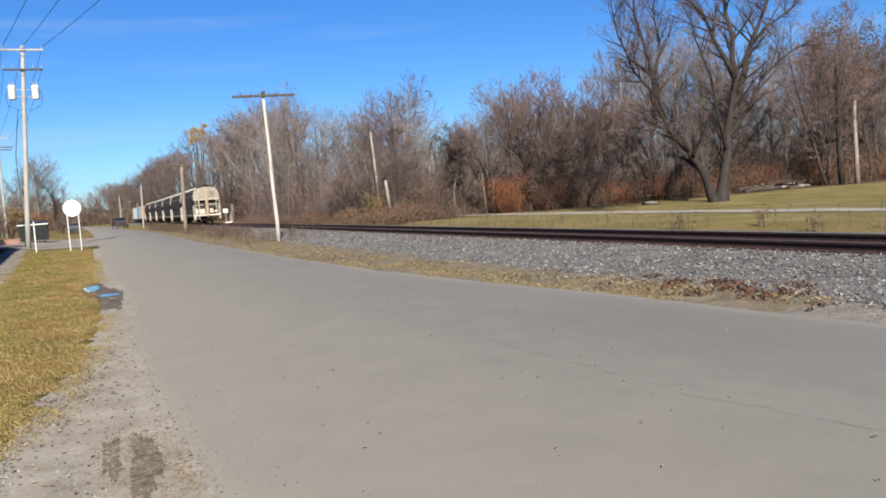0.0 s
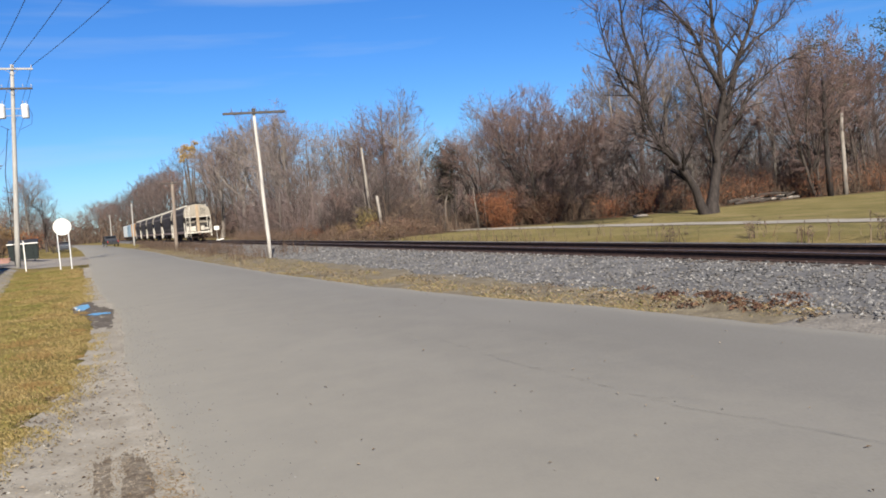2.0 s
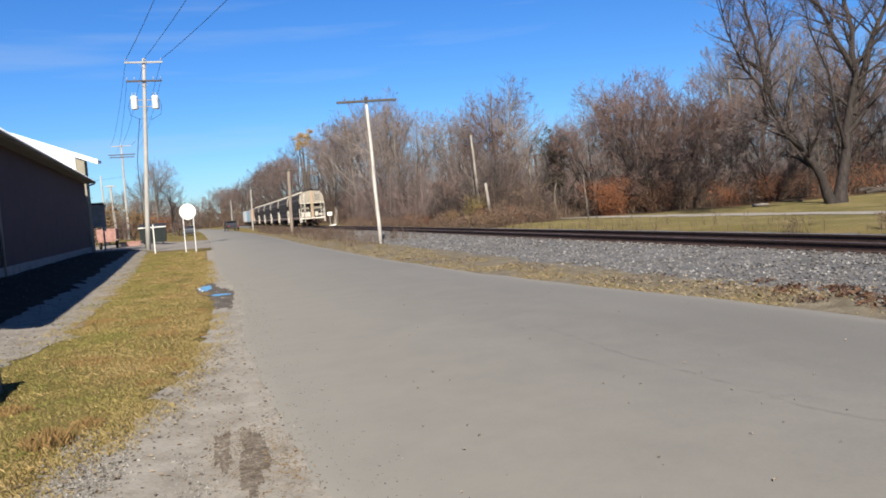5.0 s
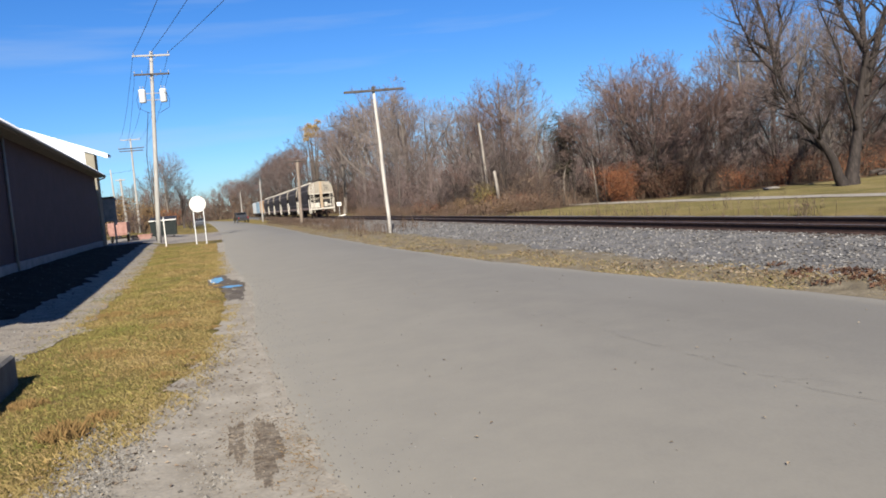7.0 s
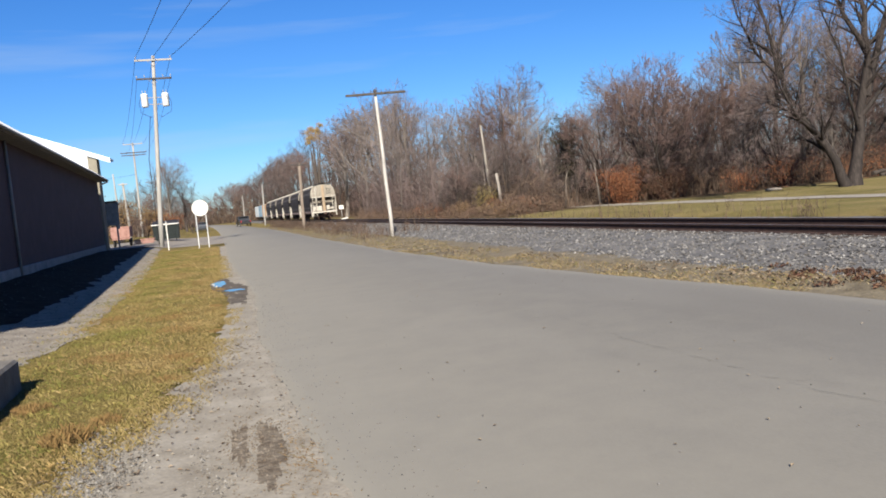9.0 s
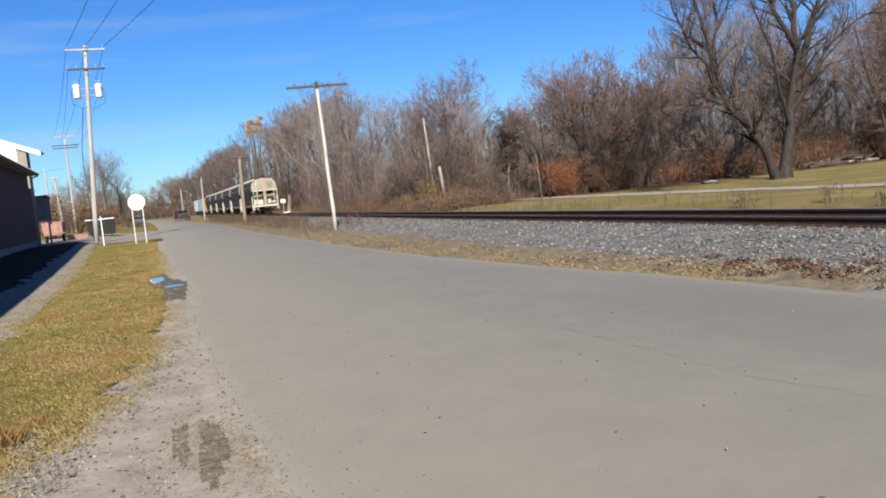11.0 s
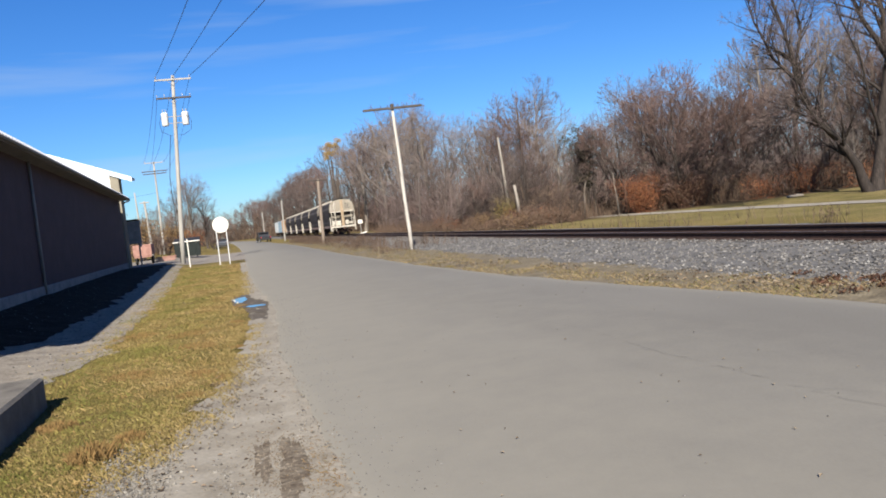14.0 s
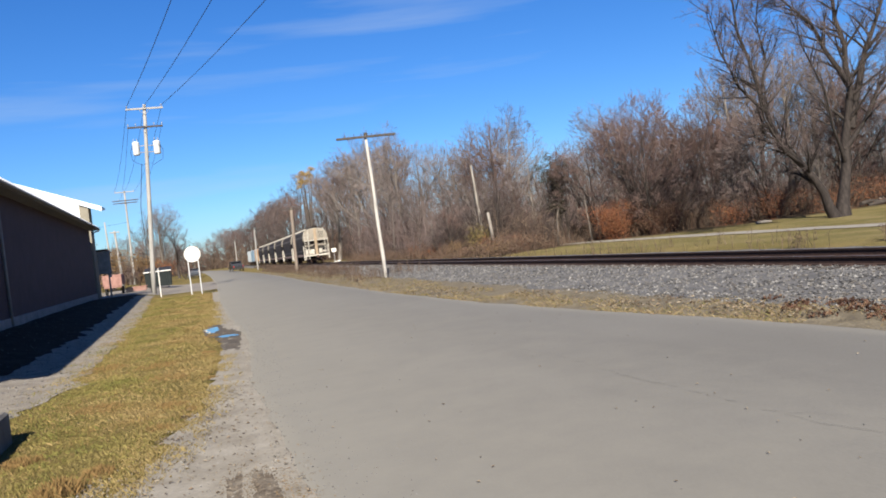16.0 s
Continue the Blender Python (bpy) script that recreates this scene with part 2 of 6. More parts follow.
CAR_DARK = material("dark_grey_hopper_paint", [(0.032, 0.027, 0.0275), (0.046, 0.039, 0.039), (0.064, 0.055, 0.054)], scale=1.1, rough=0.8, spec=0.1, bump=0.15, bump_scale=12, fine=0.15, stretch=(1, 0.35, 1.6))
CAR_BAND = material("faded_grey_band", [(0.06, 0.054, 0.054), (0.10, 0.09, 0.09), (0.14, 0.128, 0.125)], scale=1.4, rough=0.8, spec=0.1, bump=0.1, fine=0.15, stretch=(1, 0.3, 2))
CAR_TAN = material("tan_grimed_end_paint", [(0.17, 0.148, 0.118), (0.235, 0.21, 0.172), (0.285, 0.258, 0.218)], scale=1.6, rough=0.6, bump=0.1, fine=0.15, stretch=(2, 2, 0.5))
CAR_WHITE = material("dirty_white_car_paint", [(0.25, 0.225, 0.19), (0.40, 0.37, 0.32), (0.50, 0.475, 0.43)], scale=2.5, rough=0.55, bump=0.1, fine=0.15)
CAR_RUST = material("rust_streaked_post", [(0.19, 0.135, 0.085), (0.28, 0.21, 0.14), (0.36, 0.285, 0.205)], scale=2.5, rough=0.75, bump=0.2, fine=0.2, stretch=(3, 3, 0.4))
CAR_SILL = material("rusty_side_sill", [(0.11, 0.065, 0.05), (0.20, 0.14, 0.12), (0.30, 0.235, 0.21)], scale=2, rough=0.7, bump=0.2, fine=0.2, stretch=(1, 0.3, 2))
TRUCK_STEEL = material("rusty_truck_steel", [(0.030, 0.020, 0.017), (0.055, 0.034, 0.028), (0.10, 0.055, 0.04)], scale=5, rough=0.75, bump=0.3, fine=0.3)
ORANGE_CAR = material("orange_boxcar_paint", [(0.24, 0.13, 0.06), (0.32, 0.19, 0.095), (0.36, 0.235, 0.13)], scale=1.5, rough=0.6, bump=0.1, fine=0.1)
BLUE_CAR = material("faded_blue_boxcar_paint", [(0.12, 0.19, 0.25), (0.17, 0.25, 0.32)], scale=1.5, rough=0.6, bump=0.1, fine=0.1)
PALE_CAR = material("pale_blue_grey_boxcar_paint", [(0.30, 0.33, 0.35), (0.38, 0.41, 0.43)], scale=1.5, rough=0.6, bump=0.1, fine=0.1)
CART_RED = material("faded_red_brown_canvas", [(0.20, 0.10, 0.085), (0.28, 0.155, 0.13), (0.34, 0.20, 0.17)], scale=3, bump=0.3, bump_scale=15, fine=0.15)
DUMPSTER_GREEN = material("dark_green_painted_steel", [(0.006, 0.010, 0.010), (0.011, 0.017, 0.017)], scale=3, rough=0.5, bump=0.1, fine=0.2)
WEATHERED_GREY = material("weathered_grey_boards", [(0.22, 0.21, 0.205), (0.31, 0.30, 0.29), (0.38, 0.37, 0.355)], scale=4, bump=0.4, fine=0.2)
CAR_PAINT_DARK = material("dark_vehicle_paint", [(0.02, 0.021, 0.024), (0.03, 0.031, 0.034)], rough=0.25, bump=0, spec=0.6)
CAR_PAINT_BLUE = material("slate_blue_vehicle_paint", [(0.030, 0.036, 0.048), (0.042, 0.050, 0.064)], rough=0.3, bump=0, spec=0.5)
GLASS_DARK = material("dark_vehicle_glass", [(0.01, 0.012, 0.014), (0.015, 0.017, 0.02)], rough=0.06, bump=0, spec=0.8)
RUBBER = material("black_rubber", [(0.012, 0.012, 0.012), (0.022, 0.021, 0.02)], rough=0.85, bump=0.1)
RED_LAMP = material("red_lamp_lens", [(0.30, 0.02, 0.02), (0.36, 0.03, 0.03)], rough=0.25, bump=0)
DAMP = material("damp_earth", [(0.080, 0.062, 0.047), (0.118, 0.096, 0.075), (0.165, 0.140, 0.112), (0.22, 0.192, 0.156)], scale=7, rough=0.95, bump=0.7, bump_scale=25, fine=0.4, spec=0.05)
# Soil black enough to carry the building's shade in its colour.
SOIL_SHADE = material("black_soil_shade", [(0.018, 0.014, 0.012), (0.032, 0.025, 0.021), (0.055, 0.044, 0.036)], scale=3, rough=0.95, bump=0.8, bump_scale=26, fine=0.4, spec=0.05)
MUD = material("dark_wet_mud", [(0.060, 0.050, 0.041), (0.10, 0.085, 0.070), (0.16, 0.138, 0.112)], scale=3, rough=0.8, bump=0.6, bump_scale=20, fine=0.35, spec=0.1)
WATER = material("puddle_water", [(0.012, 0.013, 0.014), (0.016, 0.017, 0.018)], rough=0.03, bump=0.02, bump_scale=3, spec=0.9)
CRACK = material("dark_crack_filler", [(0.08, 0.073, 0.068), (0.11, 0.10, 0.092)], scale=4, rough=0.9, bump=0.3)


def ground_material():
    """Short grass near the road and in the field, leaf litter and bare earth in the woods."""
    m = bpy.data.materials.new("grass_and_leaf_litter")
    m.use_nodes = True
    n, l = m.node_tree.nodes, m.node_tree.links
    b = n["Principled BSDF"]
    b.inputs["Roughness"].default_value = 0.95
    b.inputs["Specular IOR Level"].default_value = 0.1
    geo = n.new("ShaderNodeNewGeometry")

    def noise_node(scale, detail, sy=1.0):
        mp = n.new("ShaderNodeMapping")
        mp.inputs["Scale"].default_value = (1, sy, 1)
        l.new(geo.outputs["Position"], mp.inputs["Vector"])
        k = n.new("ShaderNodeTexNoise")
        k.inputs["Scale"].default_value = scale
        k.inputs["Detail"].default_value = detail
        k.inputs["Roughness"].default_value = 0.65
        l.new(mp.outputs["Vector"], k.inputs["Vector"])
        return k.outputs["Fac"]

    def ramp_node(fac, stops):
        r = n.new("ShaderNodeValToRGB")
        els = r.color_ramp.elements
        for i, (p, c) in enumerate(stops):
            e = els[i] if i < 2 else els.new(p)
            e.position = p
            e.color = (*(k_ * TONE for k_ in c), 1)
        els[0].position = stops[0][0]
        els[1].position = stops[1][0]
        l.new(fac, r.inputs["Fac"])
        return r.outputs["Color"]

    grass = ramp_node(noise_node(0.7, 10), [(0.30, (0.10, 0.092, 0.026)), (0.45, (0.175, 0.140, 0.044)), (0.58, (0.225, 0.165, 0.062)), (0.72, (0.255, 0.19, 0.09))])
    litter = ramp_node(noise_node(1.1, 10), [(0.30, (0.045, 0.030, 0.021)), (0.50, (0.085, 0.058, 0.038)), (0.70, (0.135, 0.095, 0.062))])
    field = ramp_node(noise_node(0.55, 10, 0.6), [(0.30, (0.125, 0.110, 0.038)), (0.5, (0.205, 0.170, 0.068)), (0.7, (0.27, 0.215, 0.105))])
    sep = n.new("ShaderNodeSeparateXYZ")
    l.new(geo.outputs["Position"], sep.inputs["Vector"])
    # field lies on the far side of the track
    fx = n.new("ShaderNodeMapRange")
    fx.inputs["From Min"].default_value = 14.5
    fx.inputs["From Max"].default_value = 16.5
    l.new(sep.outputs["X"], fx.inputs["Value"])
    mix1 = n.new("ShaderNodeMixRGB")
    l.new(fx.outputs["Result"], mix1.inputs["Fac"])
    l.new(grass, mix1.inputs["Color1"])
    l.new(field, mix1.inputs["Color2"])
    # woods: an oblique front beyond the field, and all of the far side past the field's end
    dot = n.new("ShaderNodeVectorMath")
    dot.operation = "DOT_PRODUCT"
    dot.inputs[1].default_value = (0.32, 0.947, 0)
    l.new(geo.outputs["Position"], dot.inputs[0])
    wob = n.new("ShaderNodeMath")
    wob.operation = "MULTIPLY_ADD"
    wob.inputs[1].default_value = 5.0
    l.new(noise_node(0.25, 6), wob.inputs[0])
    l.new(dot.outputs["Value"], wob.inputs[2])
    wr = n.new("ShaderNodeMapRange")
    wr.inputs["From Min"].default_value = 46.5
    wr.inputs["From Max"].default_value = 49.5
    l.new(wob.outputs["Value"], wr.inputs["Value"])
    side = n.new("ShaderNodeMath")
    side.operation = "MULTIPLY"
    l.new(wr.outputs["Result"], side.inputs[0])
    l.new(fx.outputs["Result"], side.inputs[1])
    mix2 = n.new("ShaderNodeMixRGB")
    l.new(side.outputs["Value"], mix2.inputs["Fac"])
    l.new(mix1.outputs["Color"], mix2.inputs["Color1"])
    l.new(litter, mix2.inputs["Color2"])
    fine = noise_node(22, 6)
    mr = n.new("ShaderNodeMapRange")
    mr.inputs["From Min"].default_value = 0.3
    mr.inputs["From Max"].default_value = 0.7
    mr.inputs["To Min"].default_value = 0.6
    mr.inputs["To Max"].default_value = 1.3
    l.new(fine, mr.inputs["Value"])
    hsv = n.new("ShaderNodeHueSaturation")
    l.new(mix2.outputs["Color"], hsv.inputs["Color"])
    l.new(mr.outputs["Result"], hsv.inputs["Value"])
    l.new(hsv.outputs["Color"], b.inputs["Base Color"])
    bp = n.new("ShaderNodeBump")
    bp.inputs["Strength"].default_value = 1.0
    bp.inputs["Distance"].default_value = 0.06
    l.new(fine, bp.inputs["Height"])
    l.new(bp.outputs["Normal"], b.inputs["Normal"])
    return m


GROUND_MAT = ground_material()


def dusty_asphalt():
    """Old asphalt: mottled, with grit washed over its margins."""
    m = ASPHALT
    n, l = m.node_tree.nodes, m.node_tree.links
    b = n["Principled BSDF"]
    old = b.inputs["Base Color"].links[0].from_socket
    at = n.new("ShaderNodeAttribute")
    at.attribute_name = "margin"
    geo = n.new("ShaderNodeNewGeometry")
    k = n.new("ShaderNodeTexNoise")
    k.inputs["Scale"].default_value = 1.3
    k.inputs["Detail"].default_value = 10
    k.inputs["Roughness"].default_value = 0.75
    l.new(geo.outputs["Position"], k.inputs["Vector"])
    add = n.new("ShaderNodeMath")
    add.operation = "MULTIPLY_ADD"
    add.inputs[1].default_value = -1.2
    l.new(k.outputs["Fac"], add.inputs[0])
    l.new(at.outputs["Fac"], add.inputs[2])
    mr = n.new("ShaderNodeMapRange")
    mr.inputs["From Min"].default_value = -0.62
    mr.inputs["From Max"].default_value = 0.35
    mr.inputs["To Min"].default_value = 0.85
    mr.inputs["To Max"].default_value = 0.0
    l.new(add.outputs["Value"], mr.inputs["Value"])
    big = n.new("ShaderNodeTexNoise")
    big.inputs["Scale"].default_value = 0.22
    big.inputs["Detail"].default_value = 4
    l.new(geo.outputs["Position"], big.inputs["Vector"])
    br = n.new("ShaderNodeMapRange")
    br.inputs["From Min"].default_value = 0.3
    br.inputs["From Max"].default_value = 0.7
    br.inputs["To Min"].default_value = 0.95
    br.inputs["To Max"].default_value = 1.05
    l.new(big.outputs["Fac"], br.inputs["Value"])
    hs = n.new("ShaderNodeHueSaturation")
    l.new(old, hs.inputs["Color"])
    l.new(br.outputs["Result"], hs.inputs["Value"])
    mix = n.new("ShaderNodeMixRGB")
    l.new(mr.outputs["Result"], mix.inputs["Fac"])
    l.new(hs.outputs["Color"], mix.inputs["Color1"])
    mix.inputs["Color2"].default_value = (0.170, 0.160, 0.137, 1)
    l.new(mix.outputs["Color"], b.inputs["Base Color"])
    return m


ROAD_MAT = dusty_asphalt()


# ---------- mesh building ----------
class Shape:
    """Vertices and faces of one mesh."""

    def __init__(self):
        self.v, self.f = [], []

    def add(self, verts, faces):
        o = len(self.v)
        self.v.extend(verts)
        self.f.extend([tuple(o + i for i in f) for f in faces])

    def box(self, c, s, m=None, ch=0.0):
        """Box at centre c of size s, with chamfered vertical and long edges when ch is given."""
        x, y, z = (k / 2 for k in s)
        if not ch:
            pts = [(-x, -y, -z), (x, -y, -z), (x, y, -z), (-x, y, -z), (-x, -y, z), (x, -y, z), (x, y, z), (-x, y, z)]
            faces = [(0, 3, 2, 1), (4, 5, 6, 7), (0, 1, 5, 4), (1, 2, 6, 5), (2, 3, 7, 6), (3, 0, 4, 7)]
        else:
            pts = []
            for zz, k in ((-z, ch), (-z + ch, 0), (z - ch, 0), (z, ch)):
                a, b_ = x - k, y - k
                q = ch * 0.7
                pts += [(-a + q, -b_, zz), (a - q, -b_, zz), (a, -b_ + q, zz), (a, b_ - q, zz), (a - q, b_, zz), (-a + q, b_, zz), (-a, b_ - q, zz), (-a, -b_ + q, zz)]
            faces = [tuple(range(7, -1, -1)), tuple(range(24, 32))]
            for r in range(3):
                faces += [(r * 8 + i, r * 8 + (i + 1) % 8, r * 8 + 8 + (i + 1) % 8, r * 8 + 8 + i) for i in range(8)]
        cv = Vector(c)
        if m is not None:
            pts = [tuple(cv + (m @ Vector(p))) for p in pts]
        else:
            pts = [(p[0] + c[0], p[1] + c[1], p[2] + c[2]) for p in pts]
        self.add(pts, faces)
        return self

    def tube(self, path, radii, sides=6, cap=True):
        """A round bar along a path."""
        path = [Vector(p) for p in path]
        if isinstance(radii, (int, float)):
            radii = [radii] * len(path)
        rings, faces = [], []
        d0 = (path[1] - path[0]).normalized()
        ref = Vector((0, 0, 1)) if abs(d0.z) < 0.9 else Vector((1, 0, 0))
        for i, p in enumerate(path):
            d = (path[min(i + 1, len(path) - 1)] - path[max(i - 1, 0)]).normalized()
            a = d.cross(ref)
            if a.length < 1e-6:
                a = d.orthogonal()
            a.normalize()
            b_ = d.cross(a)
            for k in range(sides):
                w = 2 * math.pi * k / sides
                rings.append(tuple(p + (a * math.cos(w) + b_ * math.sin(w)) * radii[i]))
        for i in range(len(path) - 1):
            for k in range(sides):
                k2 = (k + 1) % sides
                faces.append((i * sides + k, i * sides + k2, (i + 1) * sides + k2, (i + 1) * sides + k))
        if cap:
            faces.append(tuple(range(sides - 1, -1, -1)))
            faces.append(tuple(range((len(path) - 1) * sides, len(path) * sides)))
        self.add(rings, faces)
        return self

    def loft(self, rings, cap=True):
        n = len(rings[0])
        pts = [tuple(p) for r in rings for p in r]
        faces = []
        for i in range(len(rings) - 1):
            for k in range(n):
                k2 = (k + 1) % n
                faces.append((i * n + k, i * n + k2, (i + 1) * n + k2, (i + 1) * n + k))
        if cap:
            faces.append(tuple(range(n - 1, -1, -1)))
            faces.append(tuple(range((len(rings) - 1) * n, len(rings) * n)))
        self.add(pts, faces)
        return self

    def mesh(self, name, mat, smooth=False):
        me = bpy.data.meshes.new(name)
        me.from_pydata(self.v, [], self.f)
        me.materials.append(mat)
        if smooth:
            me.polygons.foreach_set("use_smooth", [True] * len(me.polygons))
        me.update()
        return me


def part(name, shape, mat, parent=None, label="", smooth=False):
    """One mesh object under a thing or a part."""
    data = shape if isinstance(shape, bpy.types.Mesh) else shape.mesh(name, mat, smooth)
    ob = new(name, data)
    ob.parent = parent
    if label:
        tagged(ob, label)
    return ob


def thing(name, at, label, category, group="", kind="", turn=0):
    ob = new(name)
    ob.empty_display_size = 0.3
    ob.matrix_basis = pose(*at, 0, 0, turn)
    return tagged(ob, label, category, group, kind)


def lerp_table(table, y):
    if y <= table[0][0]:
        return table[0][1]
    for (a, b_), (c, d) in zip(table, table[1:]):
        if y <= c:
            return b_ + (d - b_) * (y - a) / (c - a)
    return table[-1][1]


def smooth(a, b_, x):
    t = max(0.0, min(1.0, (x - a) / (b_ - a)))
    return t * t * (3 - 2 * t)


ROAD_L = [(-40, 0.9), (-8, 0.9), (3, 0.55), (6, 0.36), (11, 0.22), (17, 0.40), (24, 0.12), (34, -0.10), (70, -0.27), (122, -1.2), (200, -3.2), (320, -12.0), (420, -26)]
ROAD_R = [(-40, 7.2), (-8, 7.2), (3, 7.3), (7.0, 7.0), (9.8, 6.76), (12.6, 6.30), (17.5, 5.78), (25.6, 5.38), (48, 5.05), (70, 5.15), (95, 4.9), (122, 4.3), (200, 2.6), (320, -5.5), (420, -19)]
TRACK_X = 12.15


def track_bend(y):
    """The line swings gently towards the road in the distance."""
    return -0.00009 * max(0.0, y - 110) ** 2


def woods_depth(x, y):
    """Metres behind the edge of the woods."""
    return (0.32 * x + 0.947 * y) - 49.0


def gz(x, y):
    """Height of the ground."""
    xr, xl = lerp_table(ROAD_R, y), lerp_table(ROAD_L, y)
    z = -0.03
    if x < xl - 0.4:
        z = -0.03 + 0.045 * smooth(xl - 0.4, xl - 1.4, x) if x > xl - 1.4 else 0.015
        bank = smooth(-3.2, -5.8, x) if x > -5.8 else 1.0
        z += 0.50 * bank * (1 - 0.55 * smooth(44, 62, y)) * smooth(-30, 4, y)
    elif x > xr:
        z = -0.03 + 0.04 * smooth(xr, xr + 0.6, x)
        bend = track_bend(y)
        z += 0.06 * smooth(8.4, 9.6, x - bend)
        f = smooth(14.2, 16.5, x - bend)
        z += 0.19 * f
        if x > 16:
            z += 0.25 * smooth(24, 45, x)
            w = woods_depth(x, y)
            if w > 0:
                z += 3.2 * smooth(8, 70, w) * smooth(14, 34, x - bend)
    z += 0.02 * noise.noise(Vector((x * 0.5, y * 0.5, 0))) * (1 if abs(x) < 60 else 3) * (1 if not (xl - 0.3 < x < xr + 0.2) else 0.1)
    return z


# ---------- ground ----------
def axis(parts):
    out = []
    for a, b_, step in parts:
        k = max(1, round((b_ - a) / step))
        out += [a + (b_ - a) * i / k for i in range(k)]
    return out + [parts[-1][1]]


gx = axis([(-4000, -400, 600), (-400, -60, 40), (-60, -14, 4), (-14, -1.2, 0.4), (-1.2, 1.0, 0.2), (1.0, 6.0, 1.0), (6.0, 17, 0.3), (17, 60, 1.5), (60, 130, 6), (130, 430, 50), (430, 4030, 600)])
gy = axis([(-3000, -200, 400), (-200, -20, 20), (-20, 3, 2), (3, 30, 0.6), (30, 90, 1.5), (90, 260, 6), (260, 560, 30), (560, 4560, 400)])
shape = Shape()
shape.v = [(x, y, gz(x, y)) for y in gy for x in gx]
nx = len(gx)
shape.f = [(j * nx + i, j * nx + i + 1, (j + 1) * nx + i + 1, (j + 1) * nx + i) for j in range(len(gy) - 1) for i in range(nx - 1)]
ground = tagged(new("ground", shape.mesh("ground", GROUND_MAT, True)), "green and straw-coloured grass with leaf litter under the trees", "ground", kind="structure")


def strip(name, left, right, ys, mat, lift, label, category, cells=8, ragged=0.0, follow=True, kind="structure", seed=0, clods=0.0):
    """A thin sheet between two edge lines, following the ground."""
    s = Shape()
    rnd = random.Random(seed)
    for y in ys:
        a, b_ = left(y), right(y)
        a += ragged * (noise.noise(Vector((y * 1.3, seed, 0))) + 0.6 * noise.noise(Vector((y * 4.1, seed, 3))))
        b_ += ragged * (noise.noise(Vector((y * 1.1, seed, 7))) + 0.6 * noise.noise(Vector((y * 4.7, seed, 9))))
        for i in range(cells + 1):
            x = a + (b_ - a) * i / cells
            s.v.append((x, y, (max(gz(x, y), -0.02) if follow else 0.0) + lift + clods * max(0.0, noise.noise(Vector((x * 7, y * 5, 2))) + 0.5 * noise.noise(Vector((x * 17, y * 13, 5))))))
    c = cells + 1
    s.f = [(j * c + i, j * c + i + 1, (j + 1) * c + i + 1, (j + 1) * c + i) for j in range(len(ys) - 1) for i in range(cells)]
    return tagged(new(name, s.mesh(name, mat, True)), label, category, kind=kind)


road_ys = axis([(-40, 2, 3), (2, 40, 0.35), (40, 130, 1.5), (130, 420, 10)])
s = Shape()
ROAD_U = [0, 0.01, 0.03, 0.06, 0.10, 0.15, 0.21, 0.28, 0.36, 0.45, 0.55, 0.65, 0.75, 0.84, 0.91, 0.96, 0.985, 1]
margins = []
for y in road_ys:
    a, b_ = lerp_table(ROAD_L, y), lerp_table(ROAD_R, y)
    if y < 130:
        a += 0.10 * noise.noise(Vector((y * 0.9, 1, 0))) + 0.06 * noise.noise(Vector((y * 3.3, 1, 5)))
        b_ += 0.10 * noise.noise(Vector((y * 0.8, 2, 0))) + 0.05 * noise.noise(Vector((y * 3.1, 2, 5)))
    for i, u in enumerate(ROAD_U):
        x = a + (b_ - a) * u
        crown = 0.045 * (1 - (2 * u - 1) ** 2)
        edge = -0.03 if i in (0, len(ROAD_U) - 1) else 0.0
        s.v.append((x, y, 0.004 + crown + edge + 0.002 * noise.noise(Vector((x * 0.7, y * 0.5, 4)))))
        margins.append(min((x - a) * 0.20, (b_ - x) * 2.2))
c = len(ROAD_U)
s.f = [(j * c + i, j * c + i + 1, (j + 1) * c + i + 1, (j + 1) * c + i) for j in range(len(road_ys) - 1) for i in range(c - 1)]
road_mesh = s.mesh("road", ROAD_MAT, True)
road_mesh.attributes.new("margin", "FLOAT", "POINT").data.foreach_set("value", margins)
road = tagged(new("road", road_mesh), "worn pale grey asphalt road with fine cracks", "road", kind="structure")

GRASS_EDGE = [(-20, -2.6), (4.0, -1.75), (5.87, -1.13), (6.55, -0.82), (9.2, -0.42), (12, -0.22), (16.8, -0.08), (22, -0.28), (34, -0.40), (50, -0.5)]
strip("shoulder", lambda y: lerp_table(GRASS_EDGE, y), lambda y: lerp_table(ROAD_L, y) + 0.22, axis([(-20, 3, 2), (3, 12, 0.06), (12, 24, 0.2), (24, 50, 1)]), DIRT, 0.012, "bare dirt and gravel shoulder with ruts and dead leaves", "shoulder", cells=30, ragged=0.17, seed=3, clods=0.006)
strip("gravel_path", lambda y: -7.6, lambda y: lerp_table([(2, -3.6), (9, -2.9), (13.1, -2.3), (24, -2.6), (35, -3.1), (52, -4.1)], y), axis([(2, 30, 0.3), (30, 54, 1)]), GRAVEL, 0.010, "pale grey gravel path beside the building wall", "path", cells=14, ragged=0.25, seed=5)
strip("verge", lambda y: lerp_table(ROAD_R, y) - 0.08, lambda y: max(lerp_table(ROAD_R, y) + 1.6, lerp_table([(7, 8.3), (13, 8.0), (20, 8.0), (30, 8.4), (110, 8.5)], y)), axis([(6.7, 40, 0.25), (40, 110, 1)]), VERGE, 0.012, "pale straw thatch of dead grass between road and ballast", "verge", cells=8, ragged=0.16, seed=12)
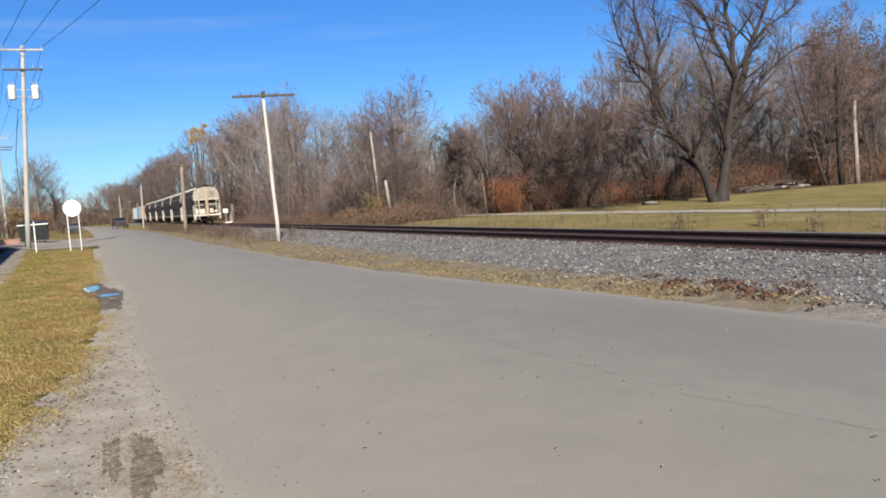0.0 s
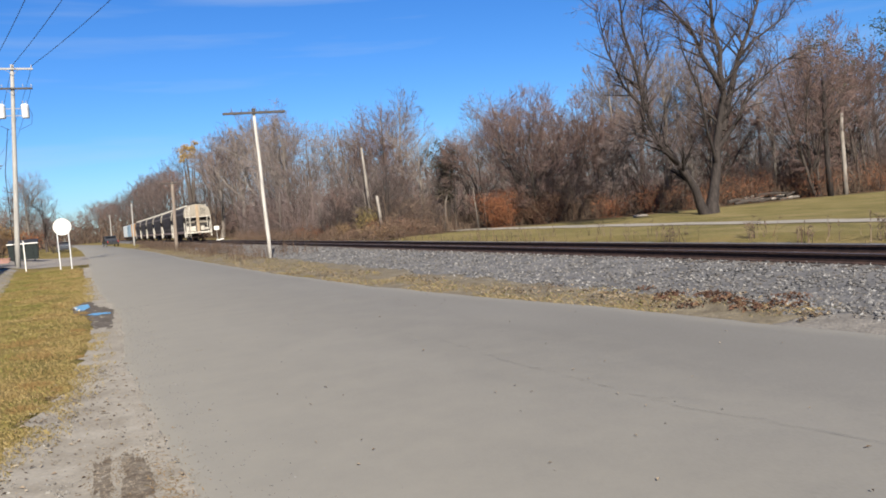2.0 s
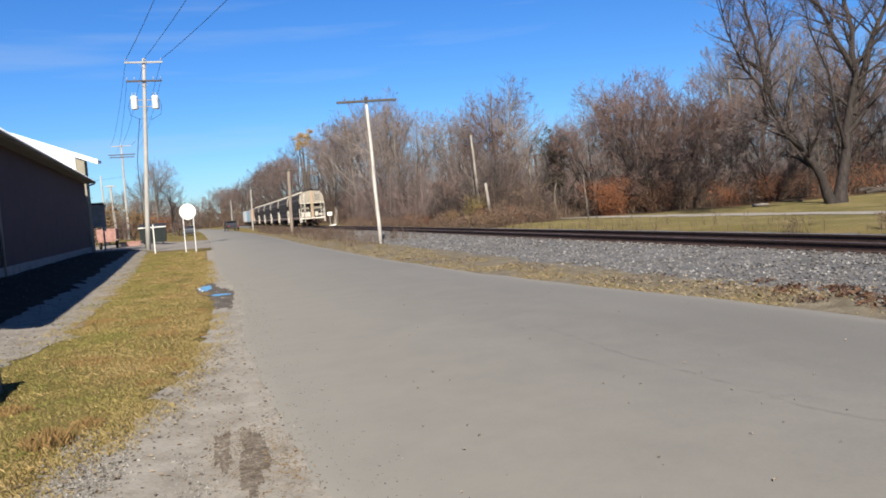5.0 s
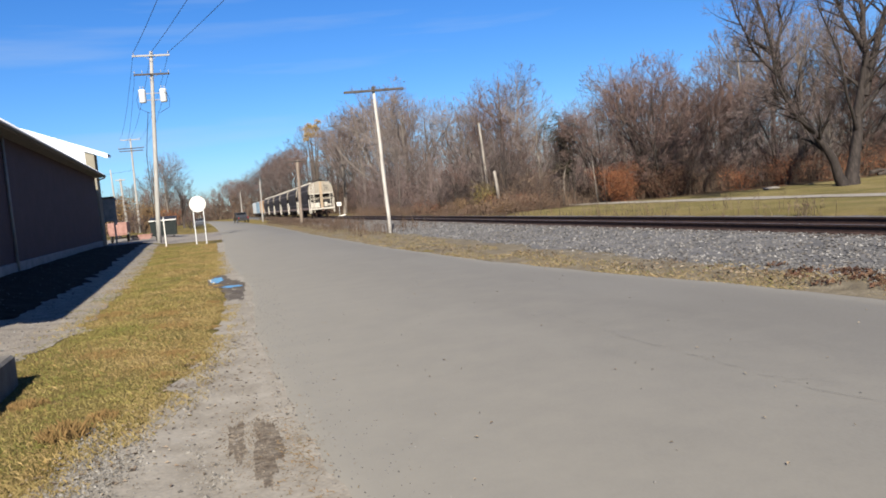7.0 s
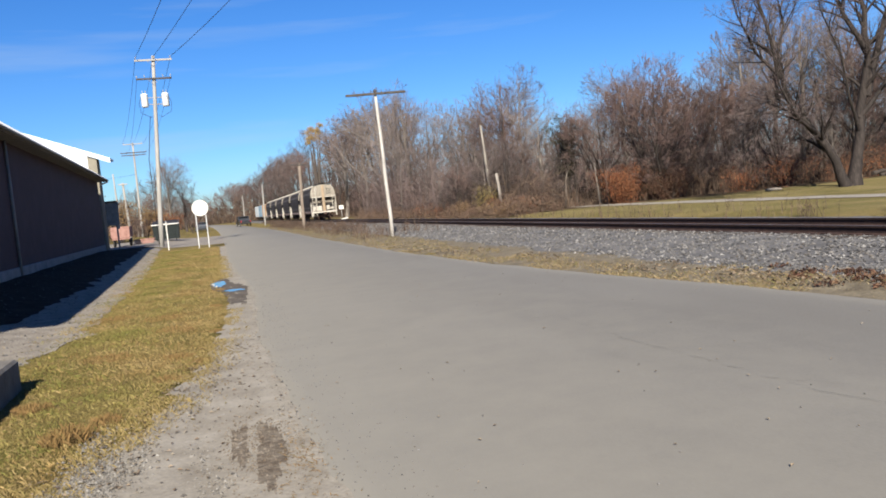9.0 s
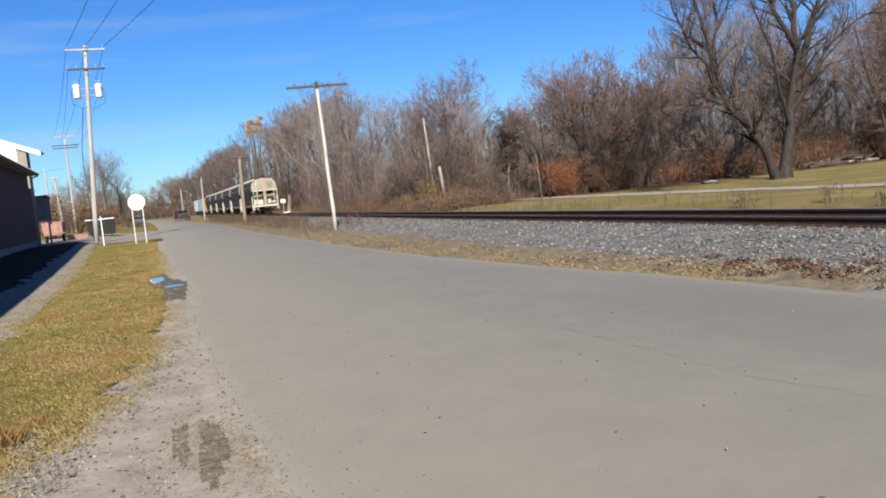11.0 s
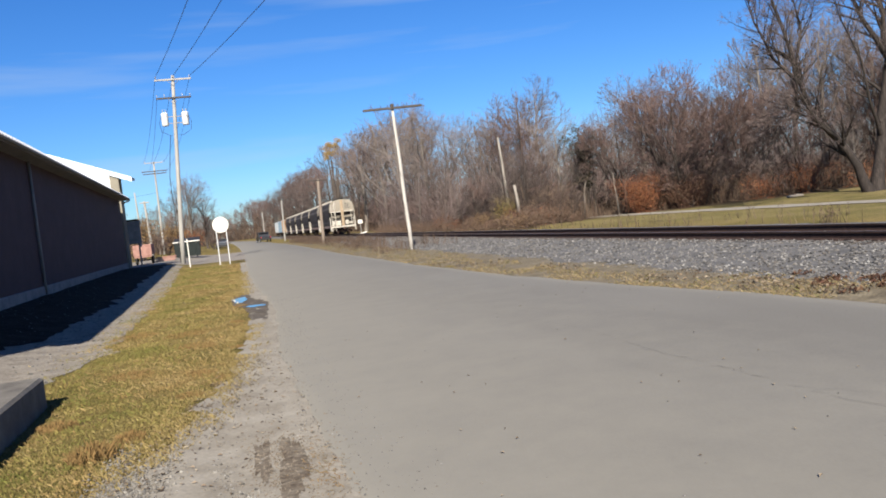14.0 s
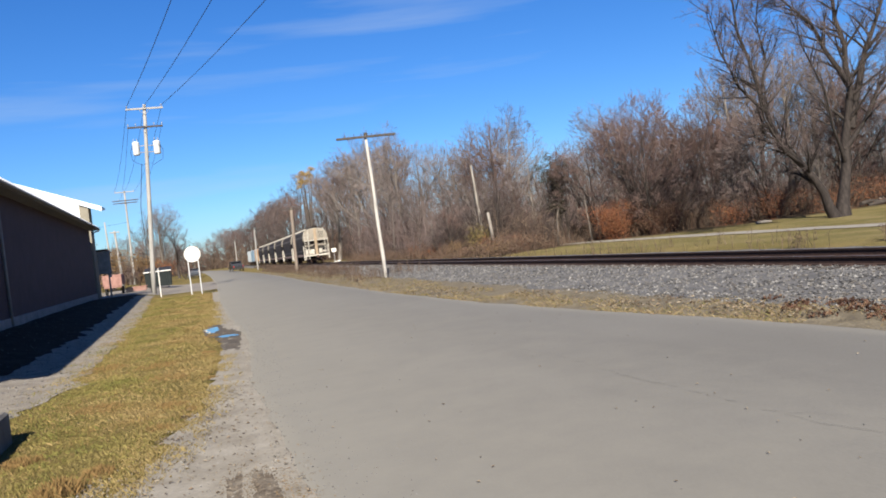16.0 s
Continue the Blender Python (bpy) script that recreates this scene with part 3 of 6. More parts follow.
# Widened to about the shadow's edge, so its black paints in the wall's shade.
strip("soil_bed", lambda y: -7.4, lambda y: lerp_table([(14, -4.3), (16, -3.85), (24, -3.85), (52, -4.9), (58, -5.2)], y), axis([(14, 30, 0.3), (30, 58, 1)]), SOIL_SHADE, 0.016, "black soil strip along the wall, carrying the building's painted shade", "soil", cells=14, ragged=0.28, seed=15, clods=0.02)
strip("gravel_lot", lambda y: -22, lambda y: lerp_table(ROAD_L, y) + 0.15, axis([(56, 84, 1)]), GRAVEL, 0.016, "pale gravel yard entrance beside the road", "yard", cells=24, ragged=0.3, seed=6)
strip("apron", lambda y: lerp_table(ROAD_R, y) - 0.15, lambda y: lerp_table([(-12, 10.6), (3, 10.2), (5.5, 9.0), (6.6, 7.7), (7.4, 7.0)], y), axis([(-12, 2, 1), (2, 7.4, 0.2)]), APRON, 0.010, "dusty gravel apron beside the road", "apron", cells=10, ragged=0.12, seed=8)
strip("driveway", lambda y: lerp_table([(-30, 19.4), (0, 19.6), (14.7, 19.9), (22, 20.4), (31, 20.7), (48, 20.2), (62, 20.0)], y), lambda y: lerp_table([(-30, 20.8), (0, 21.0), (14.7, 21.4), (22, 21.9), (31, 22.3), (48, 22.0), (62, 21.8)], y), axis([(-30, 50, 1)]), LANE, 0.02, "pale gravel lane across the field", "lane", cells=6, ragged=0.2, seed=9)


def surface(x, y):
    """Height of road or shoulder."""
    a, b_ = lerp_table(ROAD_L, y), lerp_table(ROAD_R, y)
    u = (x - a) / (b_ - a)
    top = max(gz(x, y), -0.02) + 0.012
    return max(top, 0.004 + 0.045 * (1 - (2 * u - 1) ** 2)) if 0 < u < 1 else top


def blob(name, cx, cy, rx, ry, mat, z, label, category, seed, n=26, kind="structure", rough=0.35, square=0):
    s = Shape()
    s.v.append((cx, cy, surface(cx, cy) + z))
    for i in range(n):
        w = 2 * math.pi * i / n
        k = 1 + rough * noise.noise(Vector((math.cos(w) * 1.7, math.sin(w) * 1.7, seed * 3.1))) + 0.5 * rough * noise.noise(Vector((math.cos(w) * 4, math.sin(w) * 4, seed)))
        k *= 1 + 0.35 * rough * noise.noise(Vector((i * 0.37, seed, 1.7)))
        if square:
            k /= (abs(math.cos(w)) ** square + abs(math.sin(w)) ** square) ** (1 / square)
        s.v.append((cx + rx * k * math.cos(w), cy + ry * k * math.sin(w), surface(cx + rx * k * math.cos(w), cy + ry * k * math.sin(w)) + z))
    s.f = [(0, 1 + i, 1 + (i + 1) % n) for i in range(n)]
    return tagged(new(name, s.mesh(name, mat)), label, category, kind=kind)


blob("damp_patch", 0.06, 17.9, 0.26, 2.3, MUD, 0.002, "dark damp mud round the puddle", "mud", 1, 120, rough=0.35)
blob("damp_patch", -0.26, 20.3, 0.30, 1.7, MUD, 0.003, "dark damp mud round the puddle", "mud", 6, 120, rough=0.35)
blob("puddle", -0.33, 20.7, 0.19, 0.80, WATER, 0.008, "shallow roadside puddle reflecting the sky", "puddle", 2, 60, rough=0.4)
blob("puddle", 0.03, 18.4, 0.20, 0.30, WATER, 0.008, "shallow roadside puddle reflecting the sky", "puddle", 3, 60, rough=0.5)
blob("damp_patch", -0.07, 5.75, 0.055, 0.52, DAMP, 0.003, "damp dark earth in a rut", "mud", 4, 200, rough=0.55, square=3)
blob("damp_patch", 0.12, 5.55, 0.095, 0.76, DAMP, 0.004, "damp dark earth in a rut", "mud", 5, 200, rough=0.5, square=3)


def crack(name, pts, width, seed):
    s = Shape()
    rnd = random.Random(seed)
    path = []
    for (x0, y0), (x1, y1) in zip(pts, pts[1:]):
        k = max(2, int(math.hypot(x1 - x0, y1 - y0) / 0.12))
        for i in range(k):
            u = i / k
            path.append((x0 + (x1 - x0) * u + rnd.uniform(-0.03, 0.03), y0 + (y1 - y0) * u + rnd.uniform(-0.03, 0.03)))
    for i, (x, y) in enumerate(path):
        w = width * rnd.uniform(0.2, 1.0)
        a, b_ = lerp_table(ROAD_L, y), lerp_table(ROAD_R, y)
        u = (x - a) / (b_ - a)
        z = 0.004 + 0.045 * (1 - (2 * u - 1) ** 2) + 0.010
        s.v += [(x - w * 0.3, y - w, z), (x + w * 0.3, y + w, z)]
    s.f = [(2 * i, 2 * i + 2, 2 * i + 3, 2 * i + 1) for i in range(len(path) - 1)]
    return tagged(new(name, s.mesh(name, CRACK)), "thin dark crack across the asphalt", "crack", kind="structure")


crack("road_crack", [(3.70, 8.6), (3.66, 7.0), (3.70, 5.7), (3.73, 5.0), (3.74, 4.4), (3.88, 4.0), (3.95, 3.5), (4.3, 2.0)], 0.0065, 1)
crack("road_crack", [(3.74, 4.9), (4.05, 4.35), (4.2, 3.9)], 0.0025, 2)
crack("road_crack", [(3.4, 11.0), (3.70, 8.6)], 0.003, 3)


# ---------- railway track ----------
track = thing("railroad_track", (0, 0, 0), "single railway track with rusty rails on wooden ties in grey ballast", "railway track", kind="structure")
RAIL_TOP_Z = 0.33
bed_ys = axis([(-40, 6, 2), (6, 40, 0.5), (40, 120, 2), (120, 420, 10)])
s = Shape()
PROFILE = [(-4.9, -0.06), (-4.5, 0.010), (-4.1, 0.034), (-3.3, 0.060), (-2.6, 0.088), (-1.9, 0.125), (-1.5, 0.150), (-0.75, 0.150), (0, 0.155), (0.75, 0.150), (1.5, 0.150), (2.0, 0.14), (2.7, 0.16), (3.6, 0.10)]
for y in bed_ys:
    for dx, z in PROFILE:
        w = 0.30 * noise.noise(Vector((y * 0.8, 1, 2))) if dx < -4.0 else 0
        s.v.append((TRACK_X + track_bend(y) + dx + w, y, z + 0.025 * noise.noise(Vector((dx * 2, y * 1.5, 6)))))
c = len(PROFILE)
s.f = [(j * c + i, j * c + i + 1, (j + 1) * c + i + 1, (j + 1) * c + i) for j in range(len(bed_ys) - 1) for i in range(c - 1)]
part("ballast", s, BALLAST_BED, track, "grey crushed stone ballast", True)


def bed_z(dx):
    return lerp_table(PROFILE, dx)


RAIL_PROFILE = [(-0.070, 0.0), (0.070, 0.0), (0.070, 0.016), (0.012, 0.032), (0.010, 0.125), (0.036, 0.135), (0.036, 0.168), (-0.036, 0.168), (-0.036, 0.135), (-0.010, 0.125), (-0.012, 0.032), (-0.070, 0.016)]
for side in (-0.753, 0.753):
    ys = axis([(-40, 120, 8), (120, 420, 12)])
    rail = part("rail", Shape().loft([[(TRACK_X + track_bend(y) + side + px, y, RAIL_TOP_Z - 0.172 + pz) for px, pz in RAIL_PROFILE] for y in ys]), RUST_RAIL, track, "rusty steel rail")
    top = Shape()
    for y in ys:
        x = TRACK_X + track_bend(y) + side
        top.v += [(x - 0.030, y, RAIL_TOP_Z - 0.001), (x + 0.030, y, RAIL_TOP_Z - 0.001)]
    top.f = [(2 * i, 2 * i + 1, 2 * i + 3, 2 * i + 2) for i in range(len(ys) - 1)]
    part("rail_head", top, RAIL_TOP, rail, "worn pale running surface")

# ---------- poles and cables ----------


def insulator(parent, x, y, z, up=1):
    s = Shape()
    s.tube([(x, y, z), (x, y, z + 0.10 * up)], 0.014, 6)
    for k in range(3):
        s.tube([(x, y, z + (0.08 + 0.05 * k) * up), (x, y, z + (0.11 + 0.05 * k) * up)], [0.05 - 0.008 * k, 0.035 - 0.006 * k], 8)
    return part("insulator", s, INSULATOR, parent, "small glazed porcelain insulator", True)


def utility_pole(base, top, label, arms, transformers=(), mat=WOOD_POLE, r0=0.17, r1=0.11):
    bx, by, bz = base
    t = thing("utility_pole", base, label, "utility pole", "power poles beside the road")
    d = Vector(top) - Vector(base)
    part("pole", Shape().tube([(0, 0, -0.4)] + [tuple(d * k / 6) for k in range(1, 7)], [r0] + [r0 + (r1 - r0) * k / 6 for k in range(1, 7)], 12), mat, t, "", True)
    for zc, half, xs in arms:
        cx = d.x * zc / d.z
        arm = part("crossarm", Shape().box((cx, -0.16, zc), (2 * half, 0.10, 0.12), None, 0.012), WOOD_POLE if zc > d.z - 0.9 else BROWN_POLE, t, "weathered wooden crossarm")
        for sgn in (-1, 1):
            part("brace", Shape().tube([(cx + sgn * half * 0.32, -0.22, zc - 0.06), (cx, -0.14, zc - 0.42)], 0.012, 5), TRIM_GREY, t, "thin steel brace")
        for x in xs:
            insulator(arm, cx + x, -0.16, zc + 0.06)
    for tx, tz in transformers:
        cx = d.x * tz / d.z
        s = Shape()
        s.tube([(cx + tx, -0.02, tz - 0.42), (cx + tx, -0.02, tz - 0.38), (cx + tx, -0.02, tz + 0.38), (cx + tx, -0.02, tz + 0.42), (cx + tx, -0.02, tz + 0.50)], [0.20, 0.235, 0.235, 0.25, 0.16], 16)
        tr = part("transformer", s, TRANSFORMER_GREY, t, "pale grey cylindrical transformer can", True)
        for bz in (0.2, -0.25):
            part("bracket", Shape().box((cx + tx * 0.5, -0.02, tz + bz), (abs(tx), 0.05, 0.05)), TRIM_GREY, tr, "steel hanging bracket")
        for k in (-0.1, 0.1):
            insulator(tr, cx + tx + k, -0.02, tz + 0.5)
        sg = 1 if tx > 0 else -1
        loop = [(cx + tx + sg * 0.2, -0.1, tz + 0.3), (cx + tx + sg * 0.38, -0.1, tz - 0.2), (cx + tx + sg * 0.30, -0.1, tz - 0.8), (cx + tx * 0.5, -0.1, tz - 1.15), (cx + 0.12 * sg, -0.1, tz - 1.0)]
        part("lead", Shape().tube(loop, 0.014, 5), CABLE, t, "black looping lead")
    return t


P1, P1T = (-4.42, 58.0, gz(-4.42, 58)), (-3.50, 58.0, 13.22)
up = utility_pole(P1, P1T, "tall weathered wooden power pole with two transformers", [(12.78, 1.22, (-1.12, 0.0, 1.12)), (11.52, 1.16, (-1.1, -0.6, 0.6, 1.1))], ((-0.66, 10.05), (0.70, 10.05)))
part("riser_cable", Shape().tube([(0.30, -0.16, 9.0), (0.08, -0.20, 7.5), (-0.12, -0.22, 6.0), (-0.10, -0.20, 4.0), (-0.12, -0.18, 0.2)], 0.022, 5), CABLE, up, "black cable down the pole")
P2, P2T = (-11.5, 120.0, gz(-11.5, 120)), (-11.35, 120.0, 13.6)
utility_pole(P2, P2T, "distant weathered power pole with double crossarms", [(13.2, 1.3, (-1.2, 0.0, 1.2)), (12.0, 1.75, (-1.6, -0.9, 0.9, 1.6)), (11.65, 1.6, ())], mat=WOOD_POLE)
utility_pole((-10.0, 92.0, gz(-10, 92)), (-10.2, 92.0, 6.6), "short grey utility pole behind the yard", [(6.2, 0.5, ())], r0=0.14)
utility_pole((-11.0, 93.0, gz(-11, 93)), (-11.2, 93.0, 7.7), "slim grey utility pole behind the yard", [], r0=0.13, r1=0.07)


def cable(name, a, b_, sag, r, label, n=18):
    a, b_ = Vector(a), Vector(b_)
    pts = []
    for i in range(n + 1):
        u = i / n
        p = a.lerp(b_, u)
        p.z -= sag * 4 * u * (1 - u)
        pts.append(tuple(p))
    return tagged(new(name, Shape().tube(pts, r, 5).mesh(name, CABLE, True)), label, "cable", "overhead cables")


for xa, xe in ((-1.15, 6.6), (0.0, 8.4), (1.15, 10.6)):
    x0 = P1T[0] + xa
    cable("overhead_cable", (x0, 57.84, 13.12), (x0 + xe * 1.06 + (0.9 if xa < 0 else 0), 14.5, 13.9), 0.55, 0.017, "black overhead power cable strung from the pole")
    cable("overhead_cable", (x0, 57.84, 13.12), (P2T[0] + xa * 1.2, 119.8, 13.5), 0.9, 0.014, "black overhead power cable between two poles")
for xa in (-1.1, 1.1):
    cable("overhead_cable", (P1T[0] + xa - 0.1, 57.84, 11.75), (P2T[0] + xa, 119.8, 12.1), 1.4, 0.012, "thin black service cable between two poles")
cable("overhead_cable", (P2T[0], 119.9, 9.2), (-30, 112, 9.5), 0.8, 0.014, "thin black service cable leaving the pole")


def telegraph_pole(base, top, arm_half, arm_tilt, mat, label, r0=0.13, r1=0.085, arm=True):
    t = thing("telegraph_pole", base, label, "telegraph pole", "old telegraph poles along the track")
    d = Vector(top) - Vector(base)
    n = 7
    part("pole", Shape().tube([(0, 0, -0.4)] + [(d.x * k / n + 0.012 * math.sin(k * 1.7), d.y * k / n, d.z * k / n) for k in range(1, n + 1)], [r0] + [r0 + (r1 - r0) * k / n for k in range(1, n + 1)], 10), mat, t, "", True)
    if arm:
        z = d.z - 0.12
        m = Matrix.Rotation(radians(arm_tilt), 3, "Y")
        a = part("crossarm", Shape().box((d.x, -0.12, z), (2 * arm_half, 0.09, 0.11), m, 0.012), BROWN_POLE, t, "dark weathered wooden crossarm")
        for k in (-0.45, -0.25, -0.1, 0.12, 0.3):
            p = Vector((d.x, -0.12, z)) + m @ Vector((k * arm_half * 1.6, 0, 0.05))
            part("pin", Shape().tube([tuple(p), (p.x, p.y, p.z + 0.12)], 0.018, 5), BROWN_POLE, a, "wooden insulator pin")
        part("cap", Shape().box((d.x, 0, d.z + 0.02), (0.16, 0.16, 0.16), None, 0.03), BROWN_POLE, t, "split weathered pole top")
    return t


telegraph_pole((7.64, 37.25, 0.0), (7.49, 37.25, 6.93), 1.44, -1.2, PALE_POLE, "bleached pale telegraph pole with one wide crossarm", r0=0.095, r1=0.065)
telegraph_pole((7.32, 78.0, 0.0), (7.5, 78.0, 6.25), 0.98, 1.5, TAN_POLE, "brown weathered telegraph pole with a short crossarm", r0=0.17, r1=0.14)
telegraph_pole((6.1, 130.0, 0.0), (6.3, 130.0, 6.7), 1.55, -2, WOOD_POLE, "distant grey telegraph pole with a crossarm")
telegraph_pole((4.2, 182.0, 0.0), (4.3, 182.0, 6.6), 1.55, 0, WOOD_POLE, "distant grey telegraph pole with a crossarm")

# ---------- round sign, white post, small trackside sign ----------
sign = thing("round_sign", (-1.37, 49.7, gz(-1.37, 49.7)), "round blank white road sign on two slim steel posts", "road sign")
part("disc", Shape().loft([[(0.475 * math.cos(w), yy, 2.42 + 0.475 * math.sin(w)) for w in [2 * math.pi * k / 36 for k in range(36)]] for yy in (-0.004, 0.004)]), WHITE_PAINT, sign, "white painted aluminium disc")
for px in (-0.29, 0.29):
    part("post", Shape().box((px, -0.032, 1.16), (0.055, 0.05, 2.9), None, 0.008), GALV, sign, "galvanised channel post")
    for bz in (2.25, 2.6):
        part("bolt", Shape().tube([(px, -0.056, bz), (px, -0.066, bz)], 0.014, 6), GALV, sign)

wp = thing("white_marker_post", (-3.56, 52.1, gz(-3.56, 52.1)), "slim white painted marker post in the grass", "post")
part("post", Shape().box((0, 0, 0.80), (0.06, 0.06, 2.0), None, 0.01), WHITE_PAINT, wp)

xs = thing("trackside_sign", (14.7, 103.0, gz(14.7, 103)), "small white square trackside sign on a thin post", "sign")
part("panel", Shape().box((0, 0, 1.62), (0.62, 0.02, 0.48), None, 0.006), WHITE_PAINT, xs, "white metal panel")
part("post", Shape().tube([(0, 0.03, -0.2), (0, 0.03, 1.7)], 0.03, 6), GALV, xs)
wb = thing("white_board", (12.95 + 1.0, 98.0, gz(13.95, 98)), "pale weathered board lying beside the track", "board")
part("plank", Shape().box((0, 0, 0.16), (1.5, 0.5, 0.12), Matrix.Rotation(radians(-9), 3, "Y"), 0.02), WHITE_PAINT, wb)

# ---------- building beside the path ----------
WA, WB = Vector((-6.92, 50.0, 0)), Vector((-5.25, 8.7, 0))         # road-side wall, far and near corner
wall_dir = (WB - WA).normalized()
wall_len = (WB - WA).length
wall_turn = math.degrees(math.atan2(wall_dir.y, wall_dir.x))
# local axes: x along the wall towards the near corner, y away from the wall towards the road
building = thing("building", (WA.x, WA.y, 0.2), "long grey-brown block building with a white metal roof", "building", turn=wall_turn)
DEPTH = 9.0
EAVE = 4.42
part("wall", Shape().box((wall_len / 2, -0.12, 2.45), (wall_len, 0.24, 3.9)), WALL_PAINT, building, "grey-brown painted block wall")
part("wall", Shape().box((wall_len / 2, -DEPTH + 0.12, 2.3), (wall_len, 0.24, 4.6)), WALL_PAINT, building)
part("wall", Shape().box((0.12, -DEPTH / 2, 2.3), (0.24, DEPTH - 0.50, 4.6)), WALL_PAINT, building)
part("wall", Shape().box((wall_len - 0.12, -DEPTH / 2, 2.3), (0.24, DEPTH - 0.50, 4.6)), WALL_PAINT, building)
part("foundation", Shape().box((wall_len / 2, -0.10, 0.1), (wall_len + 0.06, 0.30, 1.0), None, 0.02), FOUNDATION, building, "pale grey concrete foundation")
# corrugated roof sheet, low pitch
s = Shape()
nxr = int(wall_len / 0.10)
for i in range(nxr + 1):
    x = -0.35 + (wall_len + 0.7) * i / nxr
    h = 0.030 * (1 if i % 3 == 0 else 0)
    for yy, zz in ((0.50, EAVE), (0.50, EAVE + 0.025), (-DEPTH / 2, EAVE + 3.60), (-DEPTH - 0.5, EAVE)):
        s.v.append((x, yy, zz + h))
s.f = [(i * 4 + k, i * 4 + k + 1, i * 4 + 5 + k, i * 4 + 4 + k) for i in range(nxr) for k in range(3)]
part("roof", s, ROOF_METAL, building, "white corrugated metal roof sheets")
for gx_ in (0.10, wall_len - 0.10):
    part("gable_wall", Shape().loft([[(gx_ + k, -0.02, EAVE - 0.02), (gx_ + k, -DEPTH / 2, EAVE + 3.25), (gx_ + k, -DEPTH + 0.02, EAVE - 0.02)] for k in (-0.09, 0.09)]), SIDING, building, "tan gable siding")
part("soffit", Shape().box((wall_len / 2, 0.22, EAVE - 0.10), (wall_len + 0.6, 0.50, 0.06)), TRIM_GREY, building, "dull grey soffit under the eave")
part("fascia", Shape().box((wall_len / 2, 0.475, EAVE - 0.08), (wall_len + 0.66, 0.03, 0.13)), TRIM_GREY, building, "dull grey fascia board")
gut = Shape()
gut.tube([(-0.3, 0.545, EAVE - 0.07), (wall_len, 0.545, EAVE - 0.07)], 0.055, 8)
part("gutter", gut, TRIM_GREY, building, "grey rain gutter", True)
part("gutter_end", Shape().tube([(-0.32, 0.545, EAVE - 0.07), (-0.36, 0.50, EAVE - 0.16), (-0.30, 0.30, EAVE - 0.22), (-0.18, 0.12, EAVE - 0.30)], 0.045, 8), WHITE_PAINT, building, "white downpipe elbow", True)
pipe_x = (WA - Vector((-6.2, 25.5, 0))).length
part("downpipe", Shape().tube([(pipe_x, 0.06, 0.35), (pipe_x, 0.06, EAVE - 0.12)], 0.045, 8), TRIM_GREY, building, "painted downpipe", True)
gable = thing("gabled_shed", (-6.50, 53.2, 0.58), "taller shed with a white metal gable and tan siding", "shed")
s = Shape()
s.add([(-0.75, 0, -0.6), (-0.75, 0, 5.55), (-7.2, 0, 8.1), (-13.6, 0, 5.55), (-13.6, 0, -0.6), (-0.75, 1.2, -0.6), (-0.75, 1.2, 5.55), (-7.2, 1.2, 8.1), (-13.6, 1.2, 5.55), (-13.6, 1.2, -0.6)],
      [(0, 1, 2, 3, 4), (9, 8, 7, 6, 5), (0, 5, 6, 1), (4, 3, 8, 9), (0, 4, 9, 5)])
part("wall", s, SIDING, gable, "tan siding")
s = Shape()
for sx, x_e in ((1, 0.05), (-1, -14.4)):
    s.add([(x_e, -0.14, 5.52), (-7.2, -0.14, 8.42), (-7.2, 1.5, 8.42), (x_e, 1.5, 5.52), (x_e, -0.14, 5.24), (-7.2, -0.14, 8.14), (-7.2, 1.5, 8.26), (x_e, 1.5, 5.40)],
          [(0, 1, 2, 3), (7, 6, 5, 4), (0, 4, 5, 1), (3, 2, 6, 7), (0, 3, 7, 4)])
part("roof", s, ROOF_METAL, gable, "white metal gable roof")
s = Shape()
front = [(-1.25, 3.4), (-1.25, 5.85), (-7.2, 8.15), (-12.9, 5.95), (-12.9, 3.4)]
s.loft([[(x, yy, z) for x, z in front] for yy in (-0.06, -0.02)])
part("gable_panel", s, ROOF_METAL, gable, "white metal gable cladding")

shed = thing("lean_to", (-7.45, 56.2, gz(-7.5, 56)), "weathered grey board lean-to behind the building", "lean-to")
part("boards", Shape().box((0, -0.03, 2.35), (1.5, 0.06, 1.5)), WEATHERED_GREY, shed, "grey weathered boards")
for px in (-0.55, 0.55):
    part("leg", Shape().box((px, 0.06, 1.3), (0.1, 0.1, 3.2), None, 0.01), WEATHERED_GREY, shed)
part("roof", Shape().box((0, 0.5, 3.1), (1.4, 1.4, 0.06), Matrix.Rotation(radians(-8), 3, "X")), BLACK_METAL, shed, "dark flat roof")
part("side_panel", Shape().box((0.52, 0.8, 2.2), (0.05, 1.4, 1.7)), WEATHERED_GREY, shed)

cart = thing("cart", (-7.95, 67.0, gz(-7.95, 67)), "faded red-brown box trailer standing on the gravel", "trailer")
part("box", Shape().box((0, 0, 1.15), (1.4, 1.9, 0.85), None, 0.05), CART_RED, cart, "faded red-brown panelled box")
part("lower_panel", Shape().box((0.02, -0.98, 0.66), (1.3, 0.06, 0.22), Matrix.Rotation(radians(12), 3, "X"), 0.015), CART_RED, cart)
for wx in (-0.6, 0.6):
    part("wheel", Shape().tube([(wx - 0.09, 0.1, 0.32), (wx - 0.06, 0.1, 0.32), (wx + 0.06, 0.1, 0.32), (wx + 0.09, 0.1, 0.32)], [0.27, 0.32, 0.32, 0.27], 16), RUBBER, cart, "black rubber wheel", True)
part("axle", Shape().tube([(-0.6, 0.1, 0.32), (0.6, 0.1, 0.32)], 0.04, 6), BLACK_METAL, cart)
